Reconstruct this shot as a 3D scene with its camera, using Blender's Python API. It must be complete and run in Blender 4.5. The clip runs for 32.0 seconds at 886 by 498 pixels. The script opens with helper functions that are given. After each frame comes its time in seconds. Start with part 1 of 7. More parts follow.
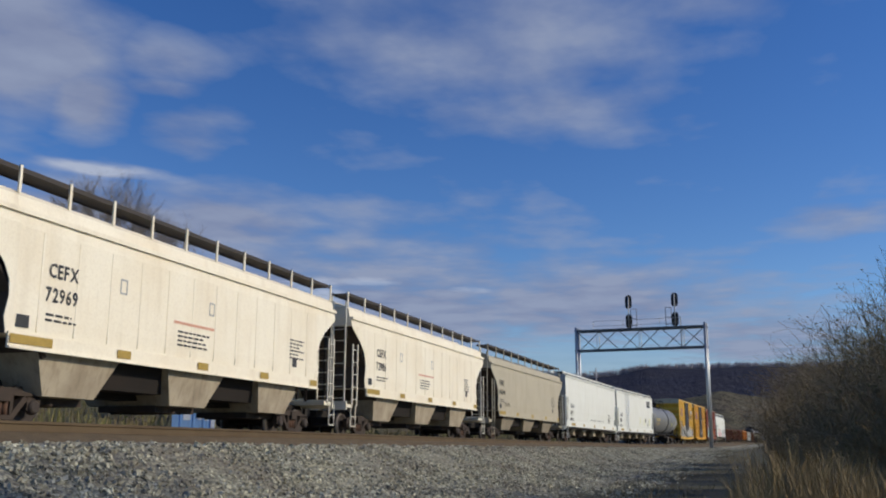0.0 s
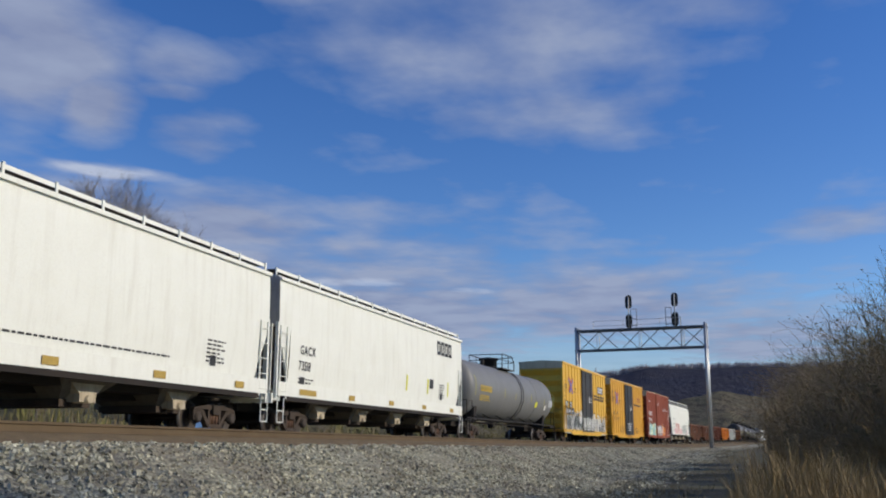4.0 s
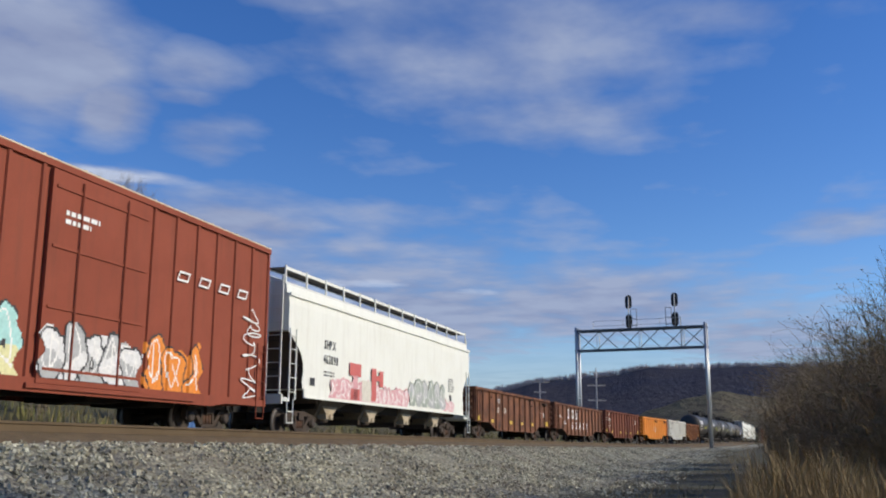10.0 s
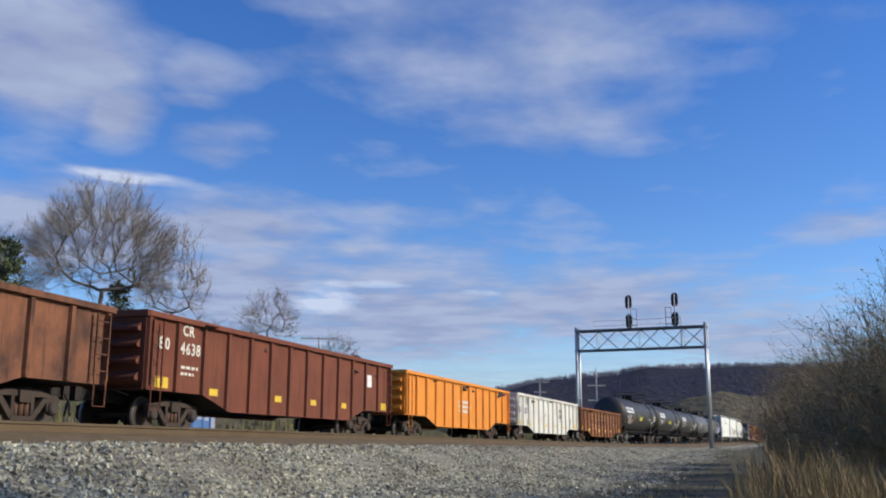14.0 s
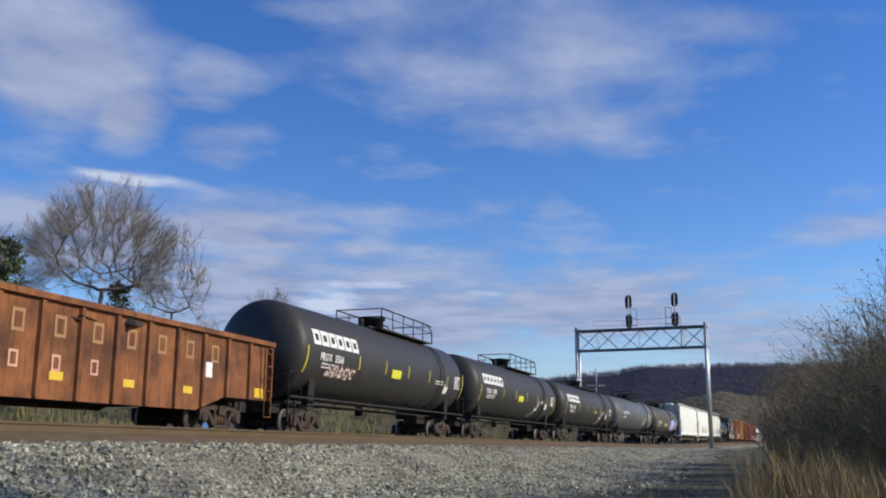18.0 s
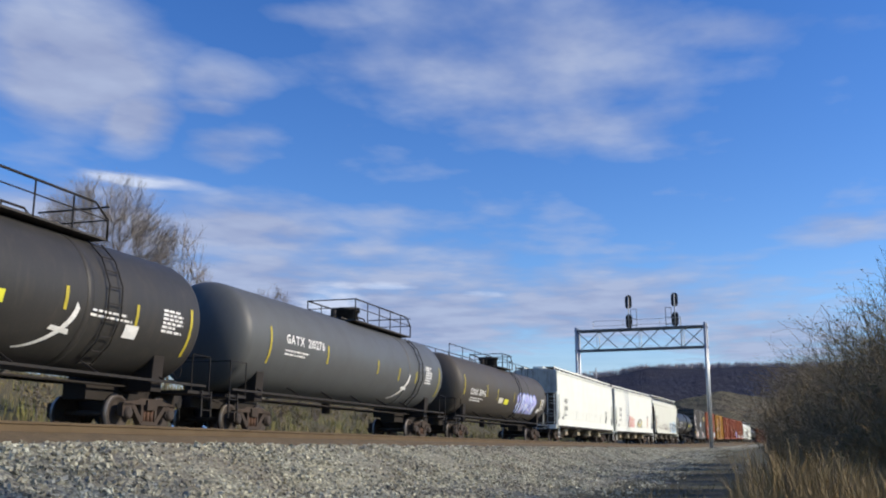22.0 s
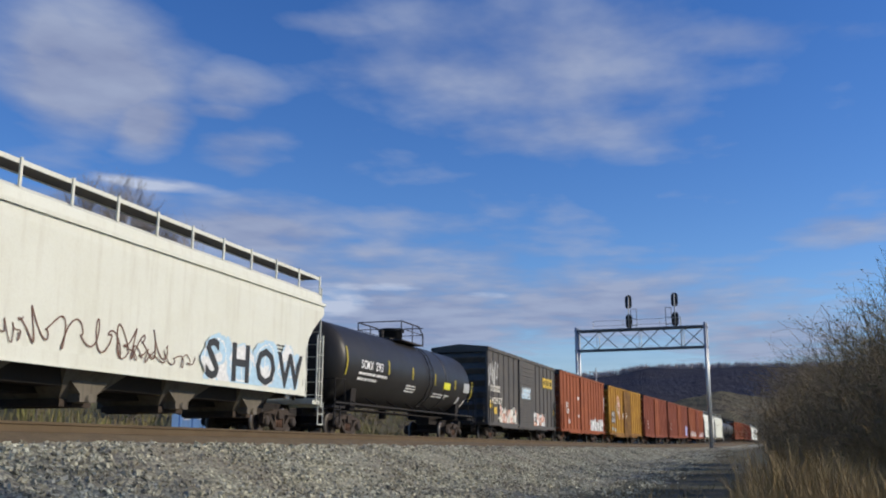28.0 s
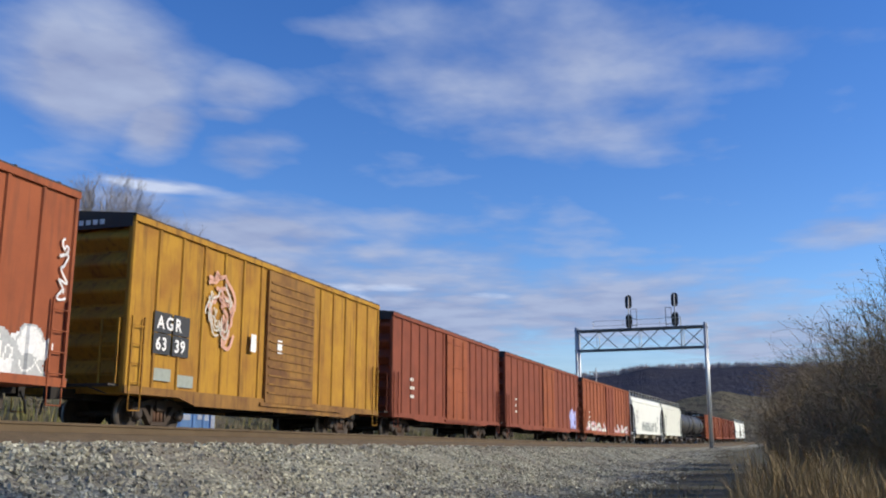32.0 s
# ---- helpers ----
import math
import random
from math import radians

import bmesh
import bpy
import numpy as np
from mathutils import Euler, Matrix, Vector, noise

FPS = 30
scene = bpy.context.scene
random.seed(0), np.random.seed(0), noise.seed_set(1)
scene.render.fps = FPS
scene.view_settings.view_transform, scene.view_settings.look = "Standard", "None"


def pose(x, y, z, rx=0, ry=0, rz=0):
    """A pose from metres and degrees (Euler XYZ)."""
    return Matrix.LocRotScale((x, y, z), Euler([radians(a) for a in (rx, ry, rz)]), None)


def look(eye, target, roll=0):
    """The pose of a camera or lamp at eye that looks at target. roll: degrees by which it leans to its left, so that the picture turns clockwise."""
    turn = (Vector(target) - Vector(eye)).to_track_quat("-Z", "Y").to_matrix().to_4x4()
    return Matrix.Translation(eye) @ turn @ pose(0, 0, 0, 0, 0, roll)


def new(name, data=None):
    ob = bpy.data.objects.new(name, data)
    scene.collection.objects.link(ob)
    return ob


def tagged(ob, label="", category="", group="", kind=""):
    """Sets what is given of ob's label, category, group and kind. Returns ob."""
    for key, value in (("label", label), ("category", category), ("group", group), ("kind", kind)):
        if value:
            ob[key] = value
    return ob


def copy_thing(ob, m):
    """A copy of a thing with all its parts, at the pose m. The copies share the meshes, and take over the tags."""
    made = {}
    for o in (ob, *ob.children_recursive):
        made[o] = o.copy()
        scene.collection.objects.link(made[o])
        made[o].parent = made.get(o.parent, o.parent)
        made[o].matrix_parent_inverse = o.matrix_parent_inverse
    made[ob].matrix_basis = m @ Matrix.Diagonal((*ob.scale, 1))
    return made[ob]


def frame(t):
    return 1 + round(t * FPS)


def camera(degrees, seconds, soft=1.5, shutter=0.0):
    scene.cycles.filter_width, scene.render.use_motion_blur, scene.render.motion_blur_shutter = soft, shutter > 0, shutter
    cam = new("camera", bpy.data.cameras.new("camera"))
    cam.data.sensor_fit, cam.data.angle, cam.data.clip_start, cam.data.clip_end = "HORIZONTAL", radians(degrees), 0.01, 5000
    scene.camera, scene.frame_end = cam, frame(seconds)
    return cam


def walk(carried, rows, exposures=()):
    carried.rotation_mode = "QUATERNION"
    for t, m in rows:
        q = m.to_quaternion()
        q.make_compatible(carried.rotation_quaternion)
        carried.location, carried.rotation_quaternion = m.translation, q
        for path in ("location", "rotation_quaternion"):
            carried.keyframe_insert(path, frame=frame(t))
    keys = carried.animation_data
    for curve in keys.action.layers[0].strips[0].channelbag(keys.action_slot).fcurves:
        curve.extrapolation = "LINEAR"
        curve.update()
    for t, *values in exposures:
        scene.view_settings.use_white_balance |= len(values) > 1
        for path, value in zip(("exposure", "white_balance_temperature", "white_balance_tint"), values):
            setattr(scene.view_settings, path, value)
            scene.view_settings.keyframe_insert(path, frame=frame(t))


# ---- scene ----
# World: x runs along the track away from the eye, y across it, z = 0 at the rail heads.
CLIP = 32.0
cam = camera(49.88, CLIP, soft=2.0)
YAW, PITCH, EYE = 0.294733, 0.205962, Vector((0, 0, -0.361))
AIM = EYE + Vector((math.cos(YAW) * math.cos(PITCH), math.sin(YAW) * math.cos(PITCH), math.sin(PITCH)))
VIEW = look(EYE, AIM, 0.18)
walk(cam, [(0.0, VIEW), (CLIP, VIEW)], exposures=[(0.0, -0.42), (3.5, -0.30), (6.0, 0.0), (8.0, 0.0), (10.0, -0.1), (13.0, 0.13), (17.0, 0.04), (20.0, 0.16), (23.0, 0.16), (25.0, -0.27), (28.0, -0.15), (29.0, 0.06), (30.0, 0.1), (CLIP, 0.14)])

# ---- daylight: low winter sun from behind the eye, thin cloud ----
SUN_FROM = Vector((0.24, -0.97, 0.0)).normalized()
SUN_UP = radians(26)
world = bpy.data.worlds.new("sky")
scene.world = world
world.use_nodes = True
wt = world.node_tree
sky = wt.nodes.new("ShaderNodeTexSky")
sky.sky_type, sky.sun_disc = "NISHITA", False
sky.sun_elevation = SUN_UP
sky.sun_rotation = math.atan2(SUN_FROM.x, SUN_FROM.y)
sky.air_density, sky.dust_density, sky.ozone_density = 1.0, 0.1, 4.0
bg = wt.nodes["Background"]
bg.inputs["Strength"].default_value = 0.15
deep = wt.nodes.new("ShaderNodeHueSaturation")
deep.inputs["Saturation"].default_value = 1.24
deep.inputs["Hue"].default_value = 0.515
wt.links.new(sky.outputs[0], deep.inputs["Color"])
wt.links.new(deep.outputs[0], bg.inputs["Color"])
sun = new("sun", bpy.data.lights.new("sun", "SUN"))
sun.data.energy, sun.data.angle, sun.data.color = 4.2, radians(0.5), (1.0, 0.89, 0.72)
sun_way = SUN_FROM * math.cos(SUN_UP) + Vector((0, 0, math.sin(SUN_UP)))
sun.matrix_world = look(sun_way * 200, (0, 0, 0))

# ---- the line of the track: straight, a curve towards the eye's side, a short easing back, then straight up a slight grade ----
CENTRE, STEP, BEHIND = 14.89, 0.5, 600.0
BENDS = ((7.44, 97.0, 1 / 1022.9), (97.0, 123.0, -0.00081))


def lay_line():
    """The far track's centre line in short chords: its places and headings."""
    x, y, turn, rows = 0.0, CENTRE, 0.0, []
    steps = int((BEHIND + 1000) / STEP)
    for k in range(steps):
        s = k * STEP - BEHIND
        rows.append((x, y, turn))
        turn += sum(STEP * bend for a, b, bend in BENDS if a <= s < b)
        x += STEP * math.cos(turn)
        y -= STEP * math.sin(turn)
    start = rows[int(BEHIND / STEP)][0]
    return [(x - start, y, turn) for x, y, turn in rows]


LINE = lay_line()
LINE_S = np.arange(len(LINE)) * STEP - BEHIND
LINE_X, LINE_Y, LINE_TURN = (np.array(c) for c in zip(*LINE))


def rise(s):
    """How far the line has climbed at s: a slight grade on the far stretch."""
    k = min(max((s - 88.0) / 170.0, 0.0), 1.0)
    return 1.35 * k ** 1.25


def on_track(s, off=0.0, z=0.0):
    """The point s metres along the far track and off metres beyond its centre line, and the heading in radians."""
    k = (s + BEHIND) / STEP
    i = min(max(int(k), 0), len(LINE) - 2)
    f = k - i
    (xa, ya, ta), (xb, yb, tb) = LINE[i], LINE[i + 1]
    turn = ta + (tb - ta) * f
    return Vector((xa + (xb - xa) * f + off * math.sin(turn), ya + (yb - ya) * f + off * math.cos(turn), z + rise(s))), turn


def off_track(x, y):
    """How far a place lies beyond the far track's centre line."""
    s = min(max(x, -BEHIND + 1), 990.0)
    p, turn = on_track(s)
    s += (x - p.x) * math.cos(turn) - (y - p.y) * math.sin(turn)
    p, turn = on_track(min(max(s, -BEHIND + 1), 990.0))
    return (x - p.x) * math.sin(turn) + (y - p.y) * math.cos(turn)


SPEED, GAIN = 15.8485, 0.01693


def travelled(t):
    return SPEED * (t - 16) + GAIN * (t - 16) ** 2


# ---- materials ----
MATS = {}


def node(nt, kind, **sets):
    n = nt.nodes.new(kind)
    for key, value in sets.items():
        n.inputs[key].default_value = value
    return n


def spread(nt, shift=40.0):
    """Object coordinates, shifted by chance from thing to thing."""
    tc, oi = nt.nodes.new("ShaderNodeTexCoord"), nt.nodes.new("ShaderNodeObjectInfo")
    mul = nt.nodes.new("ShaderNodeMath")
    mul.operation = "MULTIPLY"
    mul.inputs[1].default_value = shift
    nt.links.new(oi.outputs["Random"], mul.inputs[0])
    add = nt.nodes.new("ShaderNodeVectorMath")
    nt.links.new(tc.outputs["Object"], add.inputs[0])
    nt.links.new(mul.outputs[0], add.inputs[1])
    return add.outputs[0]


def noise_of(nt, vec, scale, detail=5.0, stretch=None, rough=0.6):
    if stretch:
        mp = nt.nodes.new("ShaderNodeMapping")
        mp.inputs["Scale"].default_value = stretch
        nt.links.new(vec, mp.inputs[0])
        vec = mp.outputs[0]
    n = node(nt, "ShaderNodeTexNoise", Scale=scale, Detail=detail, Roughness=rough)
    nt.links.new(vec, n.inputs["Vector"])
    return n.outputs["Fac"]


def ramp(nt, fac, lo, hi, top=1.0):
    m = nt.nodes.new("ShaderNodeMapRange")
    m.inputs["From Min"].default_value, m.inputs["From Max"].default_value = lo, hi
    m.inputs["To Max"].default_value = top
    nt.links.new(fac, m.inputs["Value"])
    return m.outputs[0]


def blend(nt, fac, a, b):
    m = nt.nodes.new("ShaderNodeMix")
    m.data_type = "RGBA"
    if isinstance(fac, float):
        m.inputs[0].default_value = fac
    else:
        nt.links.new(fac, m.inputs[0])
    for k, v in ((6, a), (7, b)):
        if isinstance(v, tuple):
            m.inputs[k].default_value = (*v, 1)
        else:
            nt.links.new(v, m.inputs[k])
    return m.outputs[2]


def surf(name, col, alt=None, rough=0.6, metal=0.0, stain=(0.10, 0.07, 0.05), streaks=0.3, patch=0.4, size=1.0, bump=0.15, grain=30.0):
    """A worn surface: a second tone in patches, stains that run down, fine grain and relief."""
    if name in MATS:
        return MATS[name]
    m = bpy.data.materials.new(name)
    m.use_nodes = True
    nt = m.node_tree
    b = nt.nodes["Principled BSDF"]
    vec = spread(nt)
    alt = alt or tuple(c * 0.72 for c in col)
    big = noise_of(nt, vec, 0.8 * size, 6)
    c = blend(nt, ramp(nt, big, 0.40, 0.68, patch), col, alt)
    run = noise_of(nt, vec, 2.2 * size, 5, (2.2, 2.2, 0.22))
    c = blend(nt, ramp(nt, run, 0.50, 0.78, streaks), c, stain)
    fine = noise_of(nt, vec, grain * size, 4)
    c = blend(nt, ramp(nt, fine, 0.45, 0.75, 0.16), c, stain)
    nt.links.new(c, b.inputs["Base Color"])
    mr = nt.nodes.new("ShaderNodeMapRange")
    mr.inputs["To Min"].default_value, mr.inputs["To Max"].default_value = rough - 0.08, min(rough + 0.14, 1.0)
    nt.links.new(big, mr.inputs["Value"])
    nt.links.new(mr.outputs[0], b.inputs["Roughness"])
    b.inputs["Metallic"].default_value = metal
    b.inputs["Specular IOR Level"].default_value = 0.3
    bp = node(nt, "ShaderNodeBump", Strength=bump, Distance=0.02)
    nt.links.new(noise_of(nt, vec, 5.0 * size, 6), bp.inputs["Height"])
    nt.links.new(bp.outputs[0], b.inputs["Normal"])
    MATS[name] = m
    return m


def plain(name, col, rough=0.6, glow=0.0):
    if name in MATS:
        return MATS[name]
    m = bpy.data.materials.new(name)
    m.use_nodes = True
    nt = m.node_tree
    b = nt.nodes["Principled BSDF"]
    vec = spread(nt)
    f = noise_of(nt, vec, 9.0, 5)
    c = blend(nt, ramp(nt, f, 0.42, 0.72, 0.55), col, tuple(x * 0.62 for x in col))
    nt.links.new(c, b.inputs["Base Color"])
    b.inputs["Roughness"].default_value = rough
    if glow:
        b.inputs["Emission Color"].default_value = (*col, 1)
        b.inputs["Emission Strength"].default_value = glow
    MATS[name] = m
    return m


RUST = (0.13, 0.055, 0.03)
STEEL = surf("dirty_steel", (0.020, 0.018, 0.017), (0.034, 0.028, 0.024), 0.75, 0.0, (0.03, 0.02, 0.015), 0.3, 0.7, 2.0)
TRUCK = surf("truck_casting", (0.060, 0.043, 0.032), (0.030, 0.025, 0.021), 0.8, 0.0, (0.05, 0.035, 0.025), 0.4, 0.7, 2.5, 0.3)
WHEEL = surf("wheel_steel", (0.055, 0.043, 0.035), (0.035, 0.028, 0.024), 0.7, 0.0, (0.03, 0.02, 0.015), 0.3, 0.6, 3.0)
TREAD = surf("worn_tread", (0.30, 0.27, 0.235), (0.2, 0.17, 0.14), 0.42, 0.6, RUST, 0.1, 0.4, 3.0, 0.05)
GRATE = surf("walkway_grating", (0.05, 0.048, 0.045), (0.08, 0.07, 0.06), 0.7, 0.2, RUST, 0.2, 0.5, 2.0)
UNDER = surf("underbody_grime", (0.020, 0.017, 0.015), (0.034, 0.026, 0.021), 0.85, 0.0, (0.02, 0.015, 0.012), 0.4, 0.7, 1.5)
WHITE_MARK = plain("white_marking", (0.80, 0.79, 0.75))
BLACK_MARK = plain("black_marking", (0.03, 0.03, 0.03))
YELLOW_MARK = plain("yellow_reflector", (0.72, 0.48, 0.03), 0.4)
# Dark brown for the hoppers' body ends and slope sheets.
END_BROWN = surf("dark_end_brown", (0.085, 0.062, 0.046), (0.055, 0.042, 0.032), 0.85, 0.0, (0.03, 0.022, 0.017), 0.5, 0.7, 1.5)
DULL_YELLOW = plain("dull_yellow_reflector", (0.40, 0.27, 0.05))
RED_MARK = plain("red_marking", (0.45, 0.06, 0.05))

# ---- mesh helpers ----


def add_box(bm, x0, x1, y0, y1, z0, z1, mi=0):
    v = [bm.verts.new(p) for p in ((x0, y0, z0), (x1, y0, z0), (x1, y1, z0), (x0, y1, z0), (x0, y0, z1), (x1, y0, z1), (x1, y1, z1), (x0, y1, z1))]
    for q in ((3, 2, 1, 0), (4, 5, 6, 7), (0, 1, 5, 4), (1, 2, 6, 5), (2, 3, 7, 6), (3, 0, 4, 7)):
        bm.faces.new([v[i] for i in q]).material_index = mi


def add_prism(bm, outline, a, b, axis="x", mi=0):
    """Extrudes an outline (pairs) along an axis: x: (y, z); y: (x, z); z: (x, y)."""
    def p(u, w, t):
        return (t, u, w) if axis == "x" else (u, t, w) if axis == "y" else (u, w, t)
    lo = [bm.verts.new(p(u, w, a)) for u, w in outline]
    hi = [bm.verts.new(p(u, w, b)) for u, w in outline]
    n = len(outline)
    for f in (lo[::-1], hi):
        bm.faces.new(f).material_index = mi
    for i in range(n):
        bm.faces.new((lo[i], lo[(i + 1) % n], hi[(i + 1) % n], hi[i])).material_index = mi


def add_tube(bm, pts, r, seg=6, mi=0, r2=None):
    """A round bar along points."""
    pts = [Vector(p) for p in pts]
    rings = []
    for i, p in enumerate(pts):
        d = (pts[min(i + 1, len(pts) - 1)] - pts[max(i - 1, 0)]).normalized()
        u = d.orthogonal().normalized() if i == 0 else (u - d * u.dot(d)).normalized()
        w = d.cross(u)
        k = r if r2 is None else r + (r2 - r) * i / (len(pts) - 1)
        rings.append([bm.verts.new(p + (u * math.cos(a) + w * math.sin(a)) * k) for a in (2 * math.pi * j / seg for j in range(seg))])
    for a, b in zip(rings, rings[1:]):
        for j in range(seg):
            f = bm.faces.new((a[j], a[(j + 1) % seg], b[(j + 1) % seg], b[j]))
            f.material_index, f.smooth = mi, seg > 5
    bm.faces.new(rings[0][::-1]).material_index = mi
    bm.faces.new(rings[-1]).material_index = mi


def add_lathe(bm, prof, axis, at, seg=20, mi=0):
    """Turns a profile (distance along, radius) round an axis ('x', 'y' or 'z') through at."""
    at = Vector(at)
    rings = []
    for d, r in prof:
        ring = []
        for j in range(seg):
            a = 2 * math.pi * j / seg
            c, s = r * math.cos(a), r * math.sin(a)
            ring.append(bm.verts.new(at + Vector({"x": (d, c, s), "y": (s, d, c), "z": (c, s, d)}[axis])))
        rings.append(ring)
    for a, b in zip(rings, rings[1:]):
        for j in range(seg):
            f = bm.faces.new((a[j], a[(j + 1) % seg], b[(j + 1) % seg], b[j]))
            f.material_index, f.smooth = mi, True
    bm.faces.new(rings[0][::-1]).material_index = mi
    bm.faces.new(rings[-1]).material_index = mi


def soften(bm, width=0.01, seg=1):
    edges = [e for e in bm.edges if len(e.link_faces) == 2 and e.calc_face_angle(0) > 0.6]
    bmesh.ops.bevel(bm, geom=edges, offset=width, segments=seg, affect="EDGES", clamp_overlap=True)


def mesh_of(name, bm, mats):
    bmesh.ops.recalc_face_normals(bm, faces=bm.faces)
    me = bpy.data.meshes.new(name)
    bm.to_mesh(me)
    bm.free()
    for m in mats if isinstance(mats, (list, tuple)) else [mats]:
        me.materials.append(m)
    return me


def part(name, bm, material, parent, label=""):
    """One mesh object under a thing or a part. bm: a bmesh, or a mesh that alike parts share."""
    me = mesh_of(name, bm, material) if isinstance(bm, bmesh.types.BMesh) else bm
    ob = new(name, me)
    ob.parent = parent
    if label:
        ob["label"] = label
    return ob


SHARED = {}


def shared(key, build, material):
    """A mesh built once and used by all alike parts."""
    if key not in SHARED:
        bm = bmesh.new()
        build(bm)
        SHARED[key] = mesh_of(key if isinstance(key, str) else str(key[0]), bm, material)
    return SHARED[key]


def raw_mesh(name, verts, faces, mats, indices=None, smooth=False):
    me = bpy.data.meshes.new(name)
    me.from_pydata([tuple(v) for v in verts], [], [tuple(f) for f in faces])
    for m in mats if isinstance(mats, (list, tuple)) else [mats]:
        me.materials.append(m)
    if indices is not None:
        me.polygons.foreach_set("material_index", indices)
    if smooth:
        me.polygons.foreach_set("use_smooth", [True] * len(me.polygons))
    return me


def thing(name, label, category, group="", kind=""):
    return tagged(new(name), label, category, group, kind)

# ---- ground materials ----


def ground_material():
    m = bpy.data.materials.new("winter_ground")
    m.use_nodes = True
    nt = m.node_tree
    b = nt.nodes["Principled BSDF"]
    tc = nt.nodes.new("ShaderNodeTexCoord").outputs["Object"]
    c = blend(nt, ramp(nt, noise_of(nt, tc, 0.35, 7), 0.38, 0.66), (0.12, 0.10, 0.055), (0.08, 0.085, 0.035))
    c = blend(nt, ramp(nt, noise_of(nt, tc, 6.0, 6), 0.40, 0.70, 0.7), c, (0.055, 0.043, 0.028))
    nt.links.new(c, b.inputs["Base Color"])
    b.inputs["Roughness"].default_value = 0.95
    bp = node(nt, "ShaderNodeBump", Strength=0.8, Distance=0.15)
    nt.links.new(noise_of(nt, tc, 9.0, 8), bp.inputs["Height"])
    nt.links.new(bp.outputs[0], b.inputs["Normal"])
    return m


def ballast_material(name, stones=False):
    m = bpy.data.materials.new(name)
    m.use_nodes = True
    nt = m.node_tree
    b = nt.nodes["Principled BSDF"]
    tc = nt.nodes.new("ShaderNodeTexCoord").outputs["Object"]
    if stones:
        isl = nt.nodes.new("ShaderNodeNewGeometry").outputs["Random Per Island"]
        c = blend(nt, isl, (0.17, 0.16, 0.105), (0.76, 0.735, 0.545))
        c = blend(nt, ramp(nt, noise_of(nt, tc, 40.0, 4), 0.42, 0.7, 0.5), c, (0.14, 0.12, 0.10))
    else:
        vo = node(nt, "ShaderNodeTexVoronoi", Scale=17.0)
        nt.links.new(tc, vo.inputs["Vector"])
        sep = nt.nodes.new("ShaderNodeSeparateColor")
        nt.links.new(vo.outputs["Color"], sep.inputs[0])
        c = blend(nt, sep.outputs[0], (0.11, 0.104, 0.07), (0.41, 0.395, 0.285))
        bp = node(nt, "ShaderNodeBump", Strength=0.9, Distance=0.05)
        bp.invert = True
        nt.links.new(vo.outputs["Distance"], bp.inputs["Height"])
        nt.links.new(bp.outputs[0], b.inputs["Normal"])
    c = blend(nt, ramp(nt, noise_of(nt, tc, 0.7, 6), 0.44, 0.68, 0.55), c, (0.13, 0.105, 0.08))
    nt.links.new(c, b.inputs["Base Color"])
    b.inputs["Roughness"].default_value = 0.9
    return m


GROUND, BALLAST, STONES = ground_material(), ballast_material("ballast_bed"), ballast_material("ballast_stones", True)
RAIL = surf("rail_rust", (0.125, 0.088, 0.048), (0.085, 0.060, 0.034), 0.7, 0.2, (0.08, 0.05, 0.03), 0.2, 0.5, 1.5, 0.1)
TIE = surf("creosote_tie", (0.10, 0.075, 0.052), (0.16, 0.125, 0.09), 0.9, 0.0, (0.05, 0.035, 0.025), 0.2, 0.7, 2.0, 0.5)


def land(x, y):
    """The height of the natural ground."""
    off = off_track(x, y)
    h = -1.45
    if off > 2.0:
        k = min(max((off - 3.0) / 9.0, 0), 1)
        h += 2.0 * k * k * (3 - 2 * k)
        k = min(max((off - 12.5) / 11.0, 0), 1)
        h += 3.0 * k * k * (3 - 2 * k)
        h += 0.012 * min(max(off - 14, 0), 46)
    elif off < -9:
        k = min(max((x - 34) / 60, 0), 1)
        h += 1.1 * k * k * (3 - 2 * k)
        h += 0.05 * math.sin(x * 0.7) * math.sin(y * 0.9)
    h += rise(x)
    if math.hypot(x, y) < 60:
        h += 0.09 * noise.noise((x * 0.5, y * 0.5, 0)) * (1 if off < -9.5 or off > 3 else 0)
    return h


def graded(stops):
    out = []
    for a, b, step in stops:
        out += list(np.arange(a, b, step))
    return out + [stops[-1][1]]


xs = graded([(-4800, -600, 600), (-600, -60, 60), (-60, 120, 3), (120, 600, 24), (600, 4800, 420)])
ys = graded([(-4800, -600, 600), (-600, -60, 60), (-60, 90, 2.5), (90, 600, 30), (600, 4800, 420)])
gv = [(x, y, land(x, y)) for x in xs for y in ys]
gn = len(ys)
gf = [(i * gn + j, (i + 1) * gn + j, (i + 1) * gn + j + 1, i * gn + j + 1) for i in range(len(xs) - 1) for j in range(gn - 1)]
tagged(new("ground", raw_mesh("ground", gv, gf, GROUND, smooth=True)), "rough winter ground of dead grass and soil", "ground", kind="structure")

